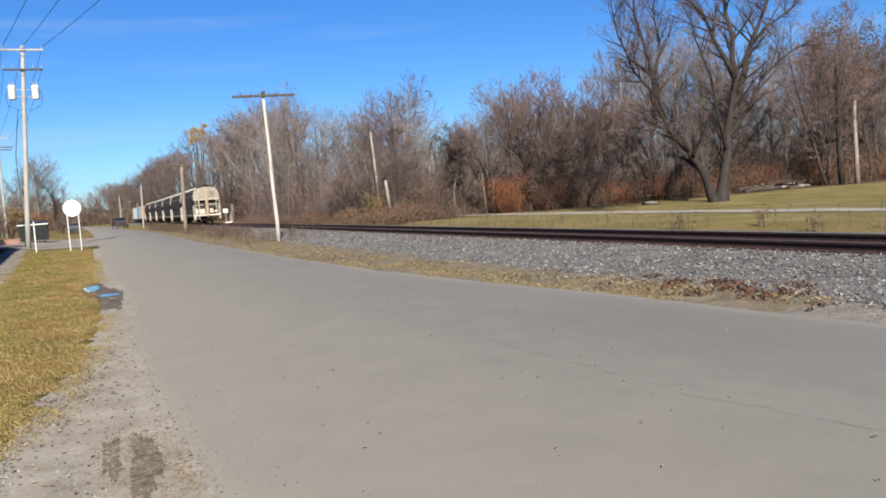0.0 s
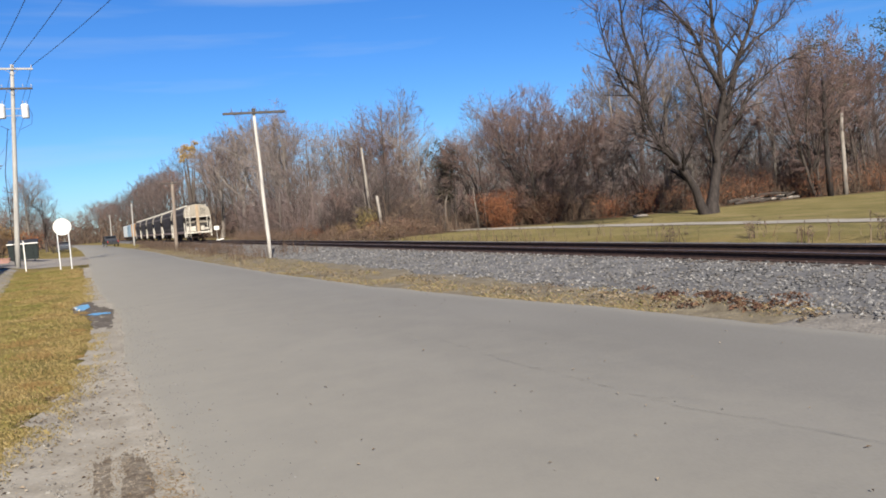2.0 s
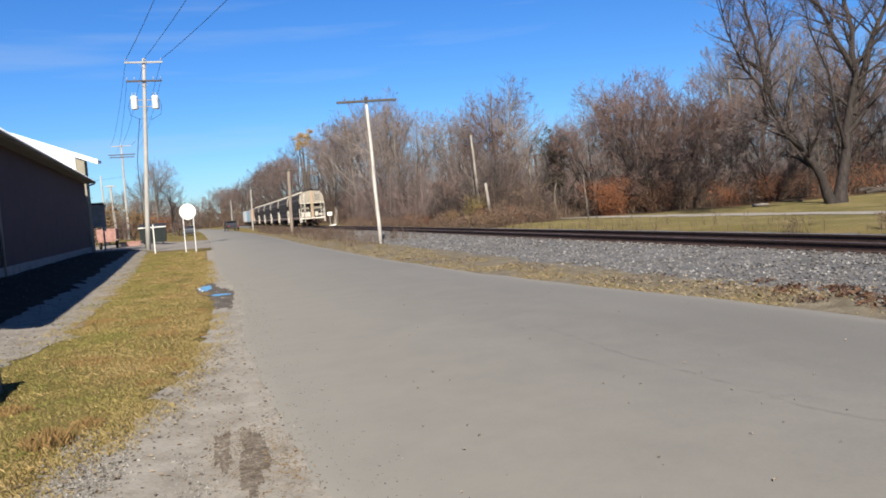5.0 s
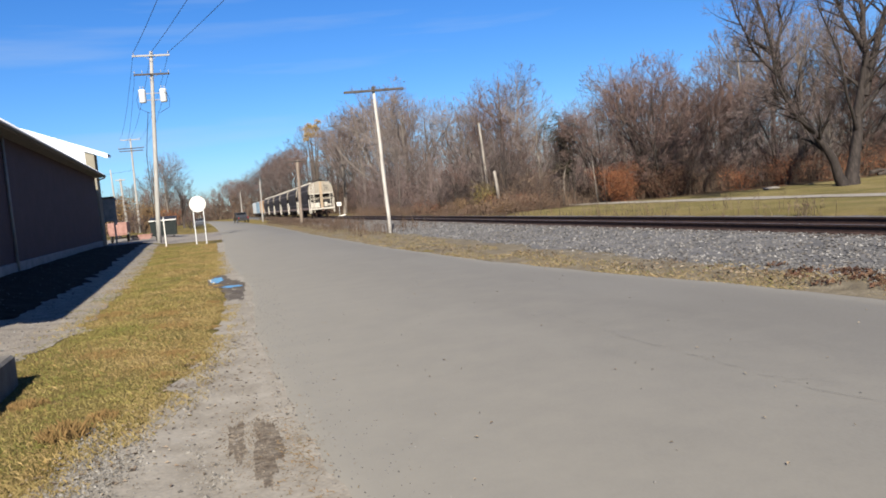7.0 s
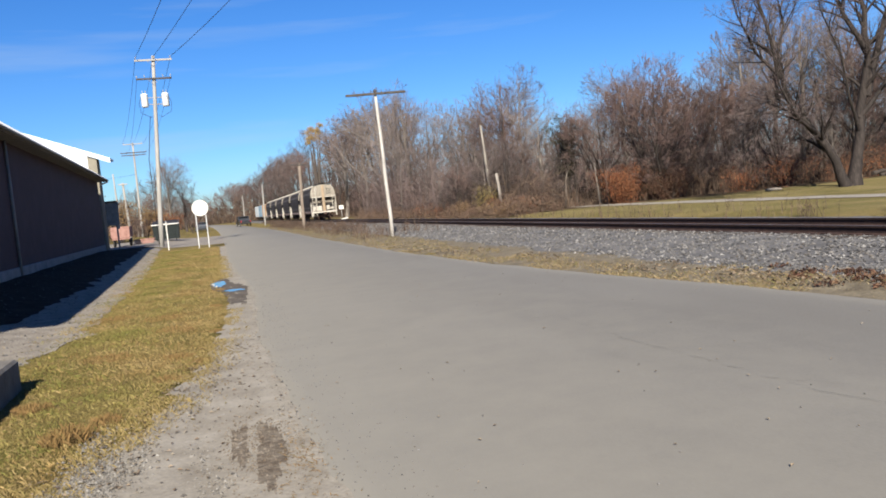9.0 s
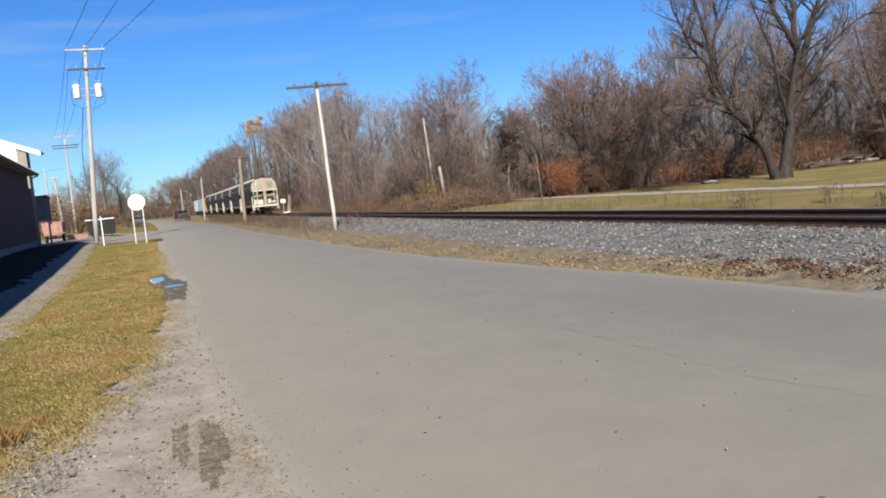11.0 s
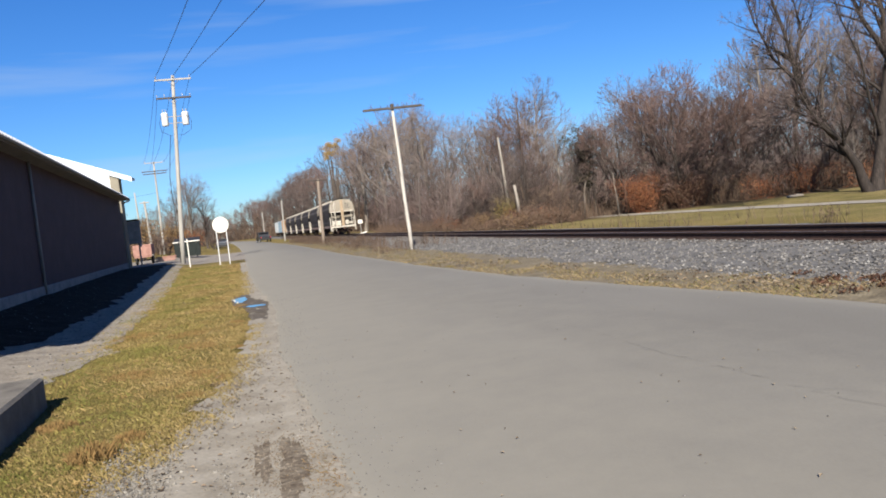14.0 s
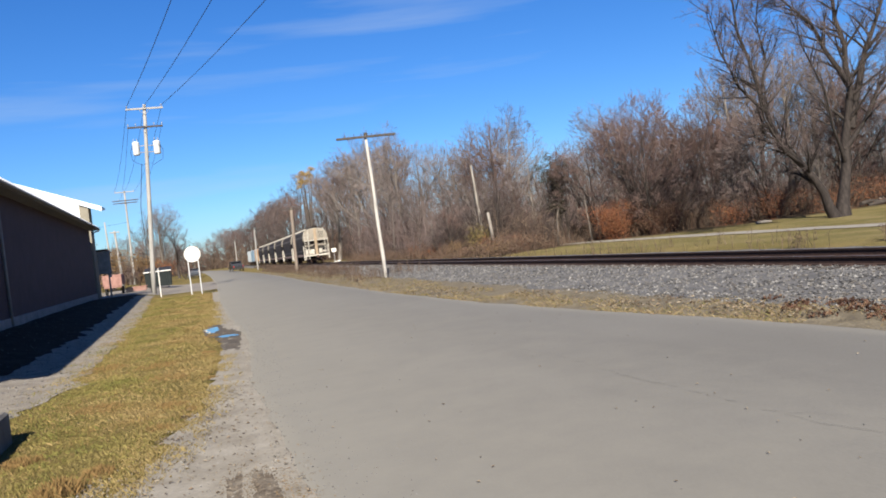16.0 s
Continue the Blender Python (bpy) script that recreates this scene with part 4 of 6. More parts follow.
part("drawbar", Shape().box((0, -1.5, 0.5), (0.08, 1.1, 0.08), None, 0.01), BLACK_METAL, cart)

pal = thing("timber_stack", (-6.6, 69.0, gz(-6.6, 69)), "low stack of reddish weathered planks", "timber")
for k in range(4):
    part("plank", Shape().box((0.1 * (k % 2), 0.05 * k, 0.10 + 0.10 * k), (1.6, 0.5, 0.08), None, 0.01), CART_RED, pal)

dump = thing("dumpster", (-5.15, 75.0, gz(-5.15, 75)), "dark green steel dumpster with a pale rim", "dumpster")
s = Shape()
s.loft([[(-1.05, -0.7, 0.14), (1.05, -0.7, 0.14), (1.05, 0.7, 0.14), (-1.05, 0.7, 0.14)], [(-1.12, -0.85, 1.45), (1.12, -0.85, 1.45), (1.12, 0.85, 1.75), (-1.12, 0.85, 1.75)]])
part("bin", s, DUMPSTER_GREEN, dump, "dark green steel bin")
for k in (-0.7, 0.0, 0.7):
    part("rib", Shape().box((k, -0.80, 0.85), (0.08, 0.08, 1.1), Matrix.Rotation(radians(6), 3, "X")), DUMPSTER_GREEN, dump)
part("lid", Shape().box((0, 0.05, 1.64), (2.28, 1.75, 0.05), Matrix.Rotation(radians(10), 3, "X"), 0.02), BLACK_METAL, dump, "black lid")
part("rim", Shape().box((0, -0.92, 1.47), (2.34, 0.10, 0.10), None, 0.02), WHITE_PAINT, dump, "pale steel rim")
for k in (-0.8, 0.8):
    part("caster", Shape().tube([(k - 0.04, -0.5, 0.08), (k + 0.04, -0.5, 0.08)], 0.09, 10), RUBBER, dump)

block = thing("concrete_block", (-2.56, 6.3, gz(-2.6, 8.7)), "long weathered concrete barrier block in the grass", "concrete block", turn=2.0)
part("block", Shape().box((0, 0.0, 0.09), (0.80, 5.8, 0.50), None, 0.03), CONCRETE, block)


# ---------- vehicles far along the road ----------
def vehicle(at, turn, paint, label, kind_name, length, width, height, cab):
    v = thing(kind_name, at, label, "vehicle", turn=turn)
    L, W, H = length / 2, width / 2, height
    prof = [(-L, 0.35), (L, 0.35), (L, 0.80), (L * 0.95, 0.95), (cab[1] + 0.45, 1.02), (cab[1], H), (cab[0], H), (cab[0] - 0.35, 1.05), (-L * 0.97, 1.0), (-L, 0.85)]
    part("body", Shape().loft([[(x, p, z) for p, z in prof] for x in (-W, -W * 0.98, W * 0.98, W)]), paint, v)
    part("rear_window", Shape().box((0, cab[0] - 0.19, (H + 1.07) / 2), (width * 0.82, 0.03, (H - 1.1) * 0.85), Matrix.Rotation(radians(20), 3, "X")), GLASS_DARK, v, "dark glass")
    for sx in (-1, 1):
        part("side_window", Shape().box((sx * (W + 0.004), (cab[0] + cab[1]) / 2, (H + 1.0) / 2), (0.02, (cab[1] - cab[0]) * 0.9, (H - 1.1) * 0.75)), GLASS_DARK, v, "dark glass")
        part("tail_light", Shape().box((sx * W * 0.85, -L - 0.01, 0.86), (0.16, 0.04, 0.24), None, 0.008), RED_LAMP, v, "red tail light")
        for wy in (-L * 0.62, L * 0.62):
            wh = part("wheel", Shape().tube([(sx * (W - 0.12), wy, 0.33), (sx * (W - 0.1), wy, 0.33), (sx * (W + 0.02), wy, 0.33), (sx * (W + 0.04), wy, 0.33)], [0.28, 0.33, 0.33, 0.28], 16), RUBBER, v, "", True)
            part("rim", Shape().tube([(sx * (W + 0.03), wy, 0.33), (sx * (W + 0.05), wy, 0.33)], 0.19, 12), GALV, wh, "grey rim")
    part("bumper", Shape().box((0, -L - 0.03, 0.50), (width * 0.98, 0.10, 0.18), None, 0.02), BLACK_METAL, v)
    return v


vehicle((-3.55, 125.0, gz(-3.55, 125)), 4, CAR_PAINT_BLUE, "small slate-blue car parked beside the road", "car", 4.2, 1.7, 1.5, (-1.2, 0.9))
vehicle((3.2, 150.0, 0.03), 8, CAR_PAINT_DARK, "dark pickup truck parked far down the road", "pickup_truck", 5.3, 1.95, 1.85, (-0.3, 1.0))


# ---------- freight train ----------
def hw(z):
    """Half width of the hopper body at a height."""
    return lerp_table([(1.0, 1.46), (1.3, 1.53), (2.2, 1.60), (2.9, 1.60), (3.6, 1.53), (4.05, 1.38), (4.3, 1.02), (4.45, 0.5), (4.5, 0.02)], z)


SECTION = [1.02, 1.3, 2.2, 2.9, 3.6, 4.05, 4.3, 4.45, 4.5]


def body_ring(y, bottom):
    zs = [max(z, bottom + 0.02 * i) for i, z in enumerate(SECTION)]
    right = [(hw(z), y, z) for z in zs]
    left = [(-hw(z), y, z) for z in reversed(zs)]
    return right + left


def wheelset(truck, y):
    for sx in (-1, 1):
        part("wheel", Shape().tube([(sx * 0.68, y, 0.44), (sx * 0.72, y, 0.44), (sx * 0.80, y, 0.44), (sx * 0.815, y, 0.44)], [0.46, 0.46, 0.42, 0.36], 20), TRUCK_STEEL, truck, "steel wheel", True)
    part("axle", Shape().tube([(-0.95, y, 0.44), (0.95, y, 0.44)], 0.08, 8), TRUCK_STEEL, truck)


def truck_set(car, y):
    t = part("truck", Shape().box((0, y, 0.62), (2.2, 0.42, 0.26), None, 0.04), TRUCK_STEEL, car, "rusty cast steel truck")
    for sx in (-1, 1):
        s = Shape()
        s.box((sx * 1.02, y - 0.62, 0.52), (0.16, 0.9, 0.20), Matrix.Rotation(radians(10), 3, "X"), 0.03)
        s.box((sx * 1.02, y + 0.62, 0.52), (0.16, 0.9, 0.20), Matrix.Rotation(radians(-10), 3, "X"), 0.03)
        s.box((sx * 1.02, y, 0.36), (0.16, 0.9, 0.13), None, 0.03)
        for k in (-1, 1):
            s.tube([(sx * 0.98, y + k * 0.88, 0.45), (sx * 1.14, y + k * 0.88, 0.45)], 0.15, 10)
        part("side_frame", s, TRUCK_STEEL, t)
        for ks in (-0.12, 0.12):
            part("spring", Shape().tube([(sx * 1.02, y + ks, 0.40), (sx * 1.02, y + ks, 0.60)], 0.08, 8), TRUCK_STEEL, t)
    wheelset(t, y - 0.88)
    wheelset(t, y + 0.88)


def ladder(car, x, y, z0, z1, width, axis_x, name="ladder"):
    s = Shape()
    ends = []
    for k in (-0.5, 0.5):
        dx, dy = (k * width, 0) if axis_x else (0, k * width)
        s.box((x + dx, y + dy, (z0 + z1) / 2), (0.06, 0.06, z1 - z0), None, 0.008)
    n = int((z1 - z0) / 0.38)
    for i in range(n):
        z = z0 + 0.2 + 0.38 * i
        a = (x - width / 2, y, z) if axis_x else (x, y - width / 2, z)
        b_ = (x + width / 2, y, z) if axis_x else (x, y + width / 2, z)
        s.tube([a, b_], 0.018, 5)
    return part(name, s, CAR_WHITE, car, "dirty white steel ladder")


def hopper_car(at):
    LB = 15.75
    car = thing("hopper_car", at, "dark grey covered hopper car with tan and white ends", "freight car", "hopper cars of the train")
    part("body", Shape().loft([body_ring(0.34, 2.95), body_ring(0.9, 2.5), body_ring(2.2, 1.02), body_ring(LB - 2.2, 1.02), body_ring(LB - 0.9, 2.5), body_ring(LB - 0.34, 2.95)]), CAR_DARK, car, "dark grey curved car body", False)
    for z0, z1, m, lab in ((3.30, 3.56, CAR_BAND, "faded grey upper band"), (1.62, 1.76, CAR_BAND, "faded thin lower band"), (3.98, 4.10, CAR_BAND, "pale dusty eave edge")):
        for sx in (-1, 1):
            s = Shape()
            zz = [z0 + (z1 - z0) * i / 3 for i in range(4)]
            off = 0.012
            y0, y1 = (0.6, LB - 0.6) if z0 > 2.4 else (1.9, LB - 1.9)
            s.loft([[(sx * (hw(z) + off), y, z) for z in zz] + [(sx * (hw(z) - 0.03), y, z) for z in reversed(zz)] for y in (y0, LB * 0.33, LB * 0.66, y1)])
            part("band", s, m, car, lab)
    for sx in (-1, 1):
        part("side_sill", Shape().box((sx * 1.50, LB / 2, 1.10), (0.10, LB - 0.2, 0.30), None, 0.02), CAR_SILL, car, "rust-stained side sill")
        for ye in (1.15, LB - 1.15):
            part("end_stake", Shape().box((sx * 1.50, ye, 1.55), (0.09, 0.10, 1.3)), CAR_WHITE, car, "white end stake")
        part("step", Shape().box((sx * 1.44, 1.9, 0.98), (0.14, 0.5, 0.30), None, 0.02), CAR_WHITE, car, "white sill step plate")
    # roof walk with brackets
    roof = part("running_board", Shape().box((0, LB / 2, 4.68), (0.72, LB - 0.4, 0.05)), BLACK_METAL, car, "dark steel running board along the roof")
    for i in range(13):
        part("bracket", Shape().box((-0.0, 0.5 + i * (LB - 1.0) / 12, 4.58), (0.85, 0.08, 0.16)), CAR_DARK, roof, "dark bracket")
    for sx in (-1, 1):
        part("hatch_rail", Shape().box((sx * 0.98, LB / 2, 4.46), (0.10, LB - 0.5, 0.09)), BLACK_METAL, roof, "dark roof edge rail")
        for i in range(13):
            part("bracket", Shape().box((sx * 1.10, 0.6 + i * (LB - 1.2) / 12, 4.34), (0.16, 0.10, 0.16)), CAR_WHITE, roof, "pale bracket")
    for i in range(6):
        part("hatch", Shape().tube([(0.0, 1.6 + i * (LB - 3.2) / 5, 4.50), (0.0, 1.6 + i * (LB - 3.2) / 5, 4.62)], [0.45, 0.42], 14), CAR_DARK, roof)
    # both ends
    for e in (0, 1):
        def Y(y):
            return y if e == 0 else LB - y
        zs = [2.95] + [z for z in SECTION if z > 3.0]
        poly = [(hw(z) - 0.01, z) for z in zs] + [(-hw(z) + 0.01, z) for z in reversed(zs)]
        endp = part("end_panel", Shape().loft([[(x, Y(0.32), z) for x, z in poly], [(x, Y(0.30), z) for x, z in poly]]), CAR_TAN, car, "tan grimy upper end panel")
        for z in (3.1, 3.45, 3.8):
            part("crimp", Shape().box((0, Y(0.295), z), (2 * hw(z) - 0.3, 0.03, 0.05), None, 0.01), CAR_TAN, endp)
        for i in range(5):
            part("stencil_line", Shape().box((0.75, Y(0.285), 3.92 - 0.15 * i), (0.7 - 0.1 * (i % 3), 0.004, 0.055)), BLACK_METAL, endp, "faded dark stencilled line")
        part("centre_post", Shape().box((0.02, Y(0.20), 2.75), (0.34, 0.16, 3.3), None, 0.03), CAR_RUST, car, "rust-streaked tan centre post")
        part("lower_edge", Shape().box((0, Y(0.26), 2.93), (2.9, 0.10, 0.10), None, 0.01), CAR_WHITE, car)
        # The sheet's black stands for the shade under the car end.
        part("slope_sheet", Shape().box((0, Y(1.5), 1.7), (2.7, 0.05, 1.6), Matrix.Rotation(radians(-52 if e == 0 else 52), 3, "X")), BLACK_METAL, car, "slope sheet coloured black for its shade")
        part("end_sill", Shape().box((0, Y(0.06), 1.04), (3.1, 0.16, 0.20), None, 0.02), CAR_WHITE, car, "dirty white end sill")
        part("cross_pipe", Shape().tube([(-1.4, Y(0.05), 2.42), (1.4, Y(0.05), 2.42)], 0.035, 6), CAR_TAN, car)
        part("cross_beam", Shape().box((0.6, Y(0.5), 2.28), (1.3, 0.10, 0.16)), CAR_TAN, car)
        part("cross_beam", Shape().box((-0.8, Y(0.5), 2.28), (0.9, 0.1, 0.12)), CAR_TAN, car)
        part("brake_box", Shape().box((-0.62, Y(0.30), 1.50), (0.72, 0.36, 0.62), None, 0.03), CAR_WHITE, car, "white brake gear box")
        part("valve_box", Shape().box((-1.22, Y(0.40), 1.5), (0.35, 0.3, 0.62), None, 0.03), CAR_WHITE, car, "white valve box")
        part("brake_wheel", Shape().box((0.52, Y(0.30), 1.55), (0.42, 0.26, 0.55), None, 0.03), CAR_WHITE, car, "white valve box")
        part("reservoir", Shape().tube([(0.85, Y(0.75), 1.45), (1.3, Y(0.75), 1.45)], 0.16, 10), CAR_WHITE, car)
        # Black sheet added behind the end openings as their painted shade.
        part("end_shade_sheet", Shape().box((0, Y(1.3), 2.0), (2.8, 0.08, 1.9)), BLACK_METAL, car)
        ladder(car, -1.16, Y(0.18), 0.55, 4.05, 0.42, True)
        part("grab_iron", Shape().tube([(-0.86, Y(0.12), 1.1), (-0.86, Y(0.12), 2.9), (-0.78, Y(0.15), 3.6), (-0.84, Y(0.2), 4.4)], 0.03, 6), CAR_WHITE, car)
        ladder(car, 1.30, Y(0.10), 1.0, 3.1, 0.40, True)
        ladder(car, -1.56, Y(0.42), 0.50, 2.3, 0.40, False)
        ladder(car, 1.56, Y(0.42), 0.50, 2.3, 0.40, False)
        for sx in (-1, 1):
            part("corner_step", Shape().box((sx * 1.45, Y(0.10), 0.78), (0.10, 0.10, 0.45)), CAR_WHITE, car, "white sill step")
        part("coupler", Shape().box((0, Y(-0.10), 0.86), (0.24, 0.65, 0.24), None, 0.04).box((0.05, Y(-0.44), 0.86), (0.34, 0.2, 0.30), None, 0.05), TRUCK_STEEL, car, "rusty steel coupler")
        part("air_hose", Shape().tube([(0.35, Y(0.0), 0.85), (0.42, Y(-0.25), 0.62), (0.36, Y(-0.4), 0.45)], 0.03, 6), RUBBER, car)
        truck_set(car, Y(2.05))
    for i in range(3):
        y = 4.7 + i * 3.15
        part("hopper_bay", Shape().loft([[(-1.3, y - 1.4, 1.05), (1.3, y - 1.4, 1.05), (1.3, y + 1.4, 1.05), (-1.3, y + 1.4, 1.05)], [(-0.45, y - 0.4, 0.32), (0.45, y - 0.4, 0.32), (0.45, y + 0.4, 0.32), (-0.45, y + 0.4, 0.32)]]), CAR_DARK, car, "dark discharge hopper under the body")
    return car


TRAIN_Y = 100.0
CAR_PITCH = 16.6


def rail_pose(y):
    a = math.degrees(math.atan2(track_bend(y + 8) - track_bend(y - 8), 16))
    return pose(TRACK_X + track_bend(y), y, RAIL_TOP_Z - 0.02, 0, 0, -a)


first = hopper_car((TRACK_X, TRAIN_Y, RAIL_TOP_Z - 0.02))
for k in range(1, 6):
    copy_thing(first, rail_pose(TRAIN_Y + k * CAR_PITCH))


def box_car(y, paint, label):
    car = thing("boxcar", (0, 0, 0), label, "freight car", "boxcars of the train")
    car.matrix_basis = rail_pose(y)
    part("body", Shape().box((0, 7.4, 2.55), (3.0, 14.6, 3.0), None, 0.05), paint, car)
    for i in range(9):
        part("rib", Shape().box((-1.52, 0.9 + i * 1.62, 2.55), (0.06, 0.10, 2.9)), paint, car)
    part("door", Shape().box((-1.55, 7.4, 2.5), (0.08, 2.6, 2.7), None, 0.02), paint, car)
    part("roof", Shape().loft([[(-1.5, 0.1, 4.06), (0, 0.1, 4.28), (1.5, 0.1, 4.06), (1.5, 0.1, 4.0), (-1.5, 0.1, 4.0)], [(-1.5, 14.7, 4.06), (0, 14.7, 4.28), (1.5, 14.7, 4.06), (1.5, 14.7, 4.0), (-1.5, 14.7, 4.0)]]), GALV, car)
    truck_set(car, 2.0)
    truck_set(car, 12.8)
    return car


box_car(TRAIN_Y + 6 * CAR_PITCH, ORANGE_CAR, "orange-painted boxcar behind the hopper cars")
box_car(TRAIN_Y + 6 * CAR_PITCH + 15.6, BLUE_CAR, "faded blue boxcar far along the train")
box_car(TRAIN_Y + 6 * CAR_PITCH + 31.2, PALE_CAR, "pale grey boxcar far along the train")


# ---------- trees ----------
def spike(s, a, b_, r):
    """A thin three-sided cone."""
    d = (b_ - a)
    u = d.orthogonal().normalized() * r
    w = d.normalized().cross(u)
    o = len(s.v)
    s.v += [tuple(a + u), tuple(a - u * 0.5 + w * 0.87), tuple(a - u * 0.5 - w * 0.87), tuple(b_)]
    s.f += [(o, o + 1, o + 3), (o + 1, o + 2, o + 3), (o + 2, o, o + 3)]


def sliver(s, a, b_, r):
    """A twig too fine to show its round: one narrow face."""
    u = (b_ - a).orthogonal().normalized() * r
    o = len(s.v)
    s.v += [tuple(a + u), tuple(a - u), tuple(b_)]
    s.f.append((o, o + 1, o + 2))


def turned(d, rnd, spread, up):
    o = d.orthogonal().normalized()
    o.rotate(Matrix.Rotation(rnd.uniform(0, 2 * math.pi), 3, d))
    return (d * math.cos(spread) + o * math.sin(spread) + Vector((0, 0, up))).normalized()


def kept(env, p, d, length):
    """The length at which a shoot stays inside the crown's outline."""
    if env:
        cz, rx, rz = env
        for _ in range(7):
            q = p + d * length
            if (q.x * q.x + q.y * q.y) / (rx * rx) + ((q.z - cz) / rz) ** 2 <= 1:
                break
            length *= 0.76
    return length


def grow(wood, twigs, p, d, length, r, level, rnd, kids, up=0.10, twig_r=0.013, bare=0.35, subs=5, env=None):
    """A limb and all that grows from it. kids: how many branches a limb of each level bears."""
    if level:
        length = kept(env, p, d, length)
    if level >= len(kids):
        mid = p + d * length * 0.5 + Vector((rnd.uniform(-1, 1), rnd.uniform(-1, 1), rnd.uniform(-0.5, 1))) * length * 0.09
        end = p + d * length
        spike(twigs, p, mid, twig_r)
        spike(twigs, mid, end, twig_r * 0.8)
        for _ in range(subs):
            q = p.lerp(end, rnd.uniform(0.1, 1.0))
            sliver(twigs, q, q + turned(d, rnd, rnd.uniform(0.35, 0.9), 0.05) * max(length, 0.25) * rnd.uniform(0.35, 0.75), twig_r * 0.75)
        return
    n = 5 if level == 0 else (4 if level == 1 else 2)
    pts, cur, dd = [p], p.copy(), d.copy()
    for i in range(n):
        dd = (dd + Vector((rnd.uniform(-1, 1), rnd.uniform(-1, 1), rnd.uniform(-0.4, 0.7))) * (0.10 if level == 0 else 0.22) + Vector((0, 0, up * 0.4))).normalized()
        cur = cur + dd * (length / n)
        pts.append(cur.copy())
    radii = [r * (1 - 0.72 * i / n) for i in range(n + 1)]
    if level == 0:
        radii[0] *= 1.35
    wood.tube(pts, radii, 7 if level == 0 else (4 if level == 1 else 3), cap=False)
    low = bare if level == 0 else 0.18
    for k in range(kids[level]):
        u = low + (1 - low) * (k + rnd.random()) / kids[level]
        i = min(n - 1, int(u * n))
        q = pts[i].lerp(pts[i + 1], u * n - i)
        dirn = (pts[i + 1] - pts[i]).normalized()
        rr = r * (1 - 0.72 * u)
        nl = length * (0.72 if level == 0 else 0.58) * (1.12 - 0.6 * u) * rnd.uniform(0.75, 1.2)
        grow(wood, twigs, q, turned(dirn, rnd, rnd.uniform(0.5, 1.0), up), nl, rr * rnd.uniform(0.42, 0.62), level + 1, rnd, kids, up, twig_r, bare, subs, env)
    grow(wood, twigs, pts[-1], dd, length * 0.3, radii[-1], max(level + 1, 2), rnd, kids, up, twig_r, bare, subs, env)


def bare_tree(seed, kids, stems=1, trunk_mat=BARK, twig_mat=TWIG, up=0.10, bare=0.35, twig_r=0.009, girth=0.016, subs=5, env=(6.1, 2.9, 4.3)):
    """A leafless tree ten metres high with a rounded crown of fine twigs: trunk, crown and height."""
    rnd = random.Random(seed)
    wood, twigs = Shape(), Shape()
    for k in range(stems):
        d = Vector((rnd.uniform(-1, 1), rnd.uniform(-1, 1), 0)) * (0.06 if stems == 1 else 0.45) + Vector((0, 0, 1))
        grow(wood, twigs, Vector((rnd.uniform(-1, 1) * 0.15 * (stems - 1), rnd.uniform(-1, 1) * 0.15 * (stems - 1), -0.4)), d.normalized(), 7.4 * rnd.uniform(0.9, 1.05), 10 * girth / (1 if stems == 1 else 1.5), 0, rnd, kids, up, twig_r, bare, subs, env)
    return wood.mesh("trunk", trunk_mat, True), twigs.mesh("crown", twig_mat), max(v[2] for v in twigs.v)


PATTERNS = [bare_tree(s_, (11, 7, 5), twig_r=0.011, bare=0.22, subs=4, env=e_) for s_, e_ in ((11, (5.6, 2.6, 4.7)), (12, (5.8, 2.2, 4.6)), (13, (5.4, 3.0, 4.9)))]
PALE = [bare_tree(61, (12, 7, 6), up=0.12, bare=0.30, twig_r=0.009, trunk_mat=LIGHT_BARK, twig_mat=LIGHT_TWIG, env=(6.3, 2.5, 4.1)), bare_tree(62, (12, 7, 6), up=0.10, bare=0.28, twig_r=0.009, trunk_mat=LIGHT_BARK, twig_mat=LIGHT_TWIG, env=(6.0, 2.9, 4.4))]
PATTERNS += PALE + [bare_tree(21, (11, 7, 5), up=0.10, bare=0.32, twig_r=0.010, env=(6.2, 2.1, 4.2), trunk_mat=LIGHT_BARK), bare_tree(22, (11, 7, 5), up=0.08, bare=0.28, twig_r=0.010, env=(6.0, 2.6, 4.4))]
ROUND = [bare_tree(31, (9, 8, 6), stems=3, twig_mat=RED_TWIG, bare=0.10, twig_r=0.014, subs=6, env=(5.3, 4.0, 4.9)), bare_tree(32, (9, 8, 6), stems=3, twig_mat=RED_TWIG, bare=0.1, twig_r=0.014, subs=6, env=(5.2, 4.3, 5.0))]
SCRUB = [bare_tree(41, (5, 5, 4), stems=4, twig_mat=RED_TWIG, bare=0.08, twig_r=0.022, subs=4, env=(4.6, 5.0, 5.2)), bare_tree(42, (5, 5, 4), stems=4, twig_mat=TWIG, bare=0.08, twig_r=0.022, subs=4, env=(4.6, 5.0, 5.2))]
FAR = [bare_tree(51, (8, 5, 4), twig_r=0.023, subs=3, env=(5.7, 3.0, 4.7)), bare_tree(52, (8, 5, 4), twig_r=0.023, up=0.15, subs=3, env=(6.0, 2.5, 4.4)), bare_tree(53, (7, 5, 4), stems=2, twig_r=0.022, twig_mat=RED_TWIG, subs=3, env=(5.4, 3.2, 4.8))]


def plant(pattern, x, y, height, rnd, name, label, category, group, wide=1.0):
    wood, crown, top = pattern
    t = thing(name, (x, y, gz(x, y) - 0.05), label, category, group, turn=rnd.uniform(0, 360))
    k = height / top
    t.scale = (k * wide, k * wide, k)
    part("trunk", wood, None, t)
    part("crown", crown, None, t, "bare grey-brown twigs")
    return t


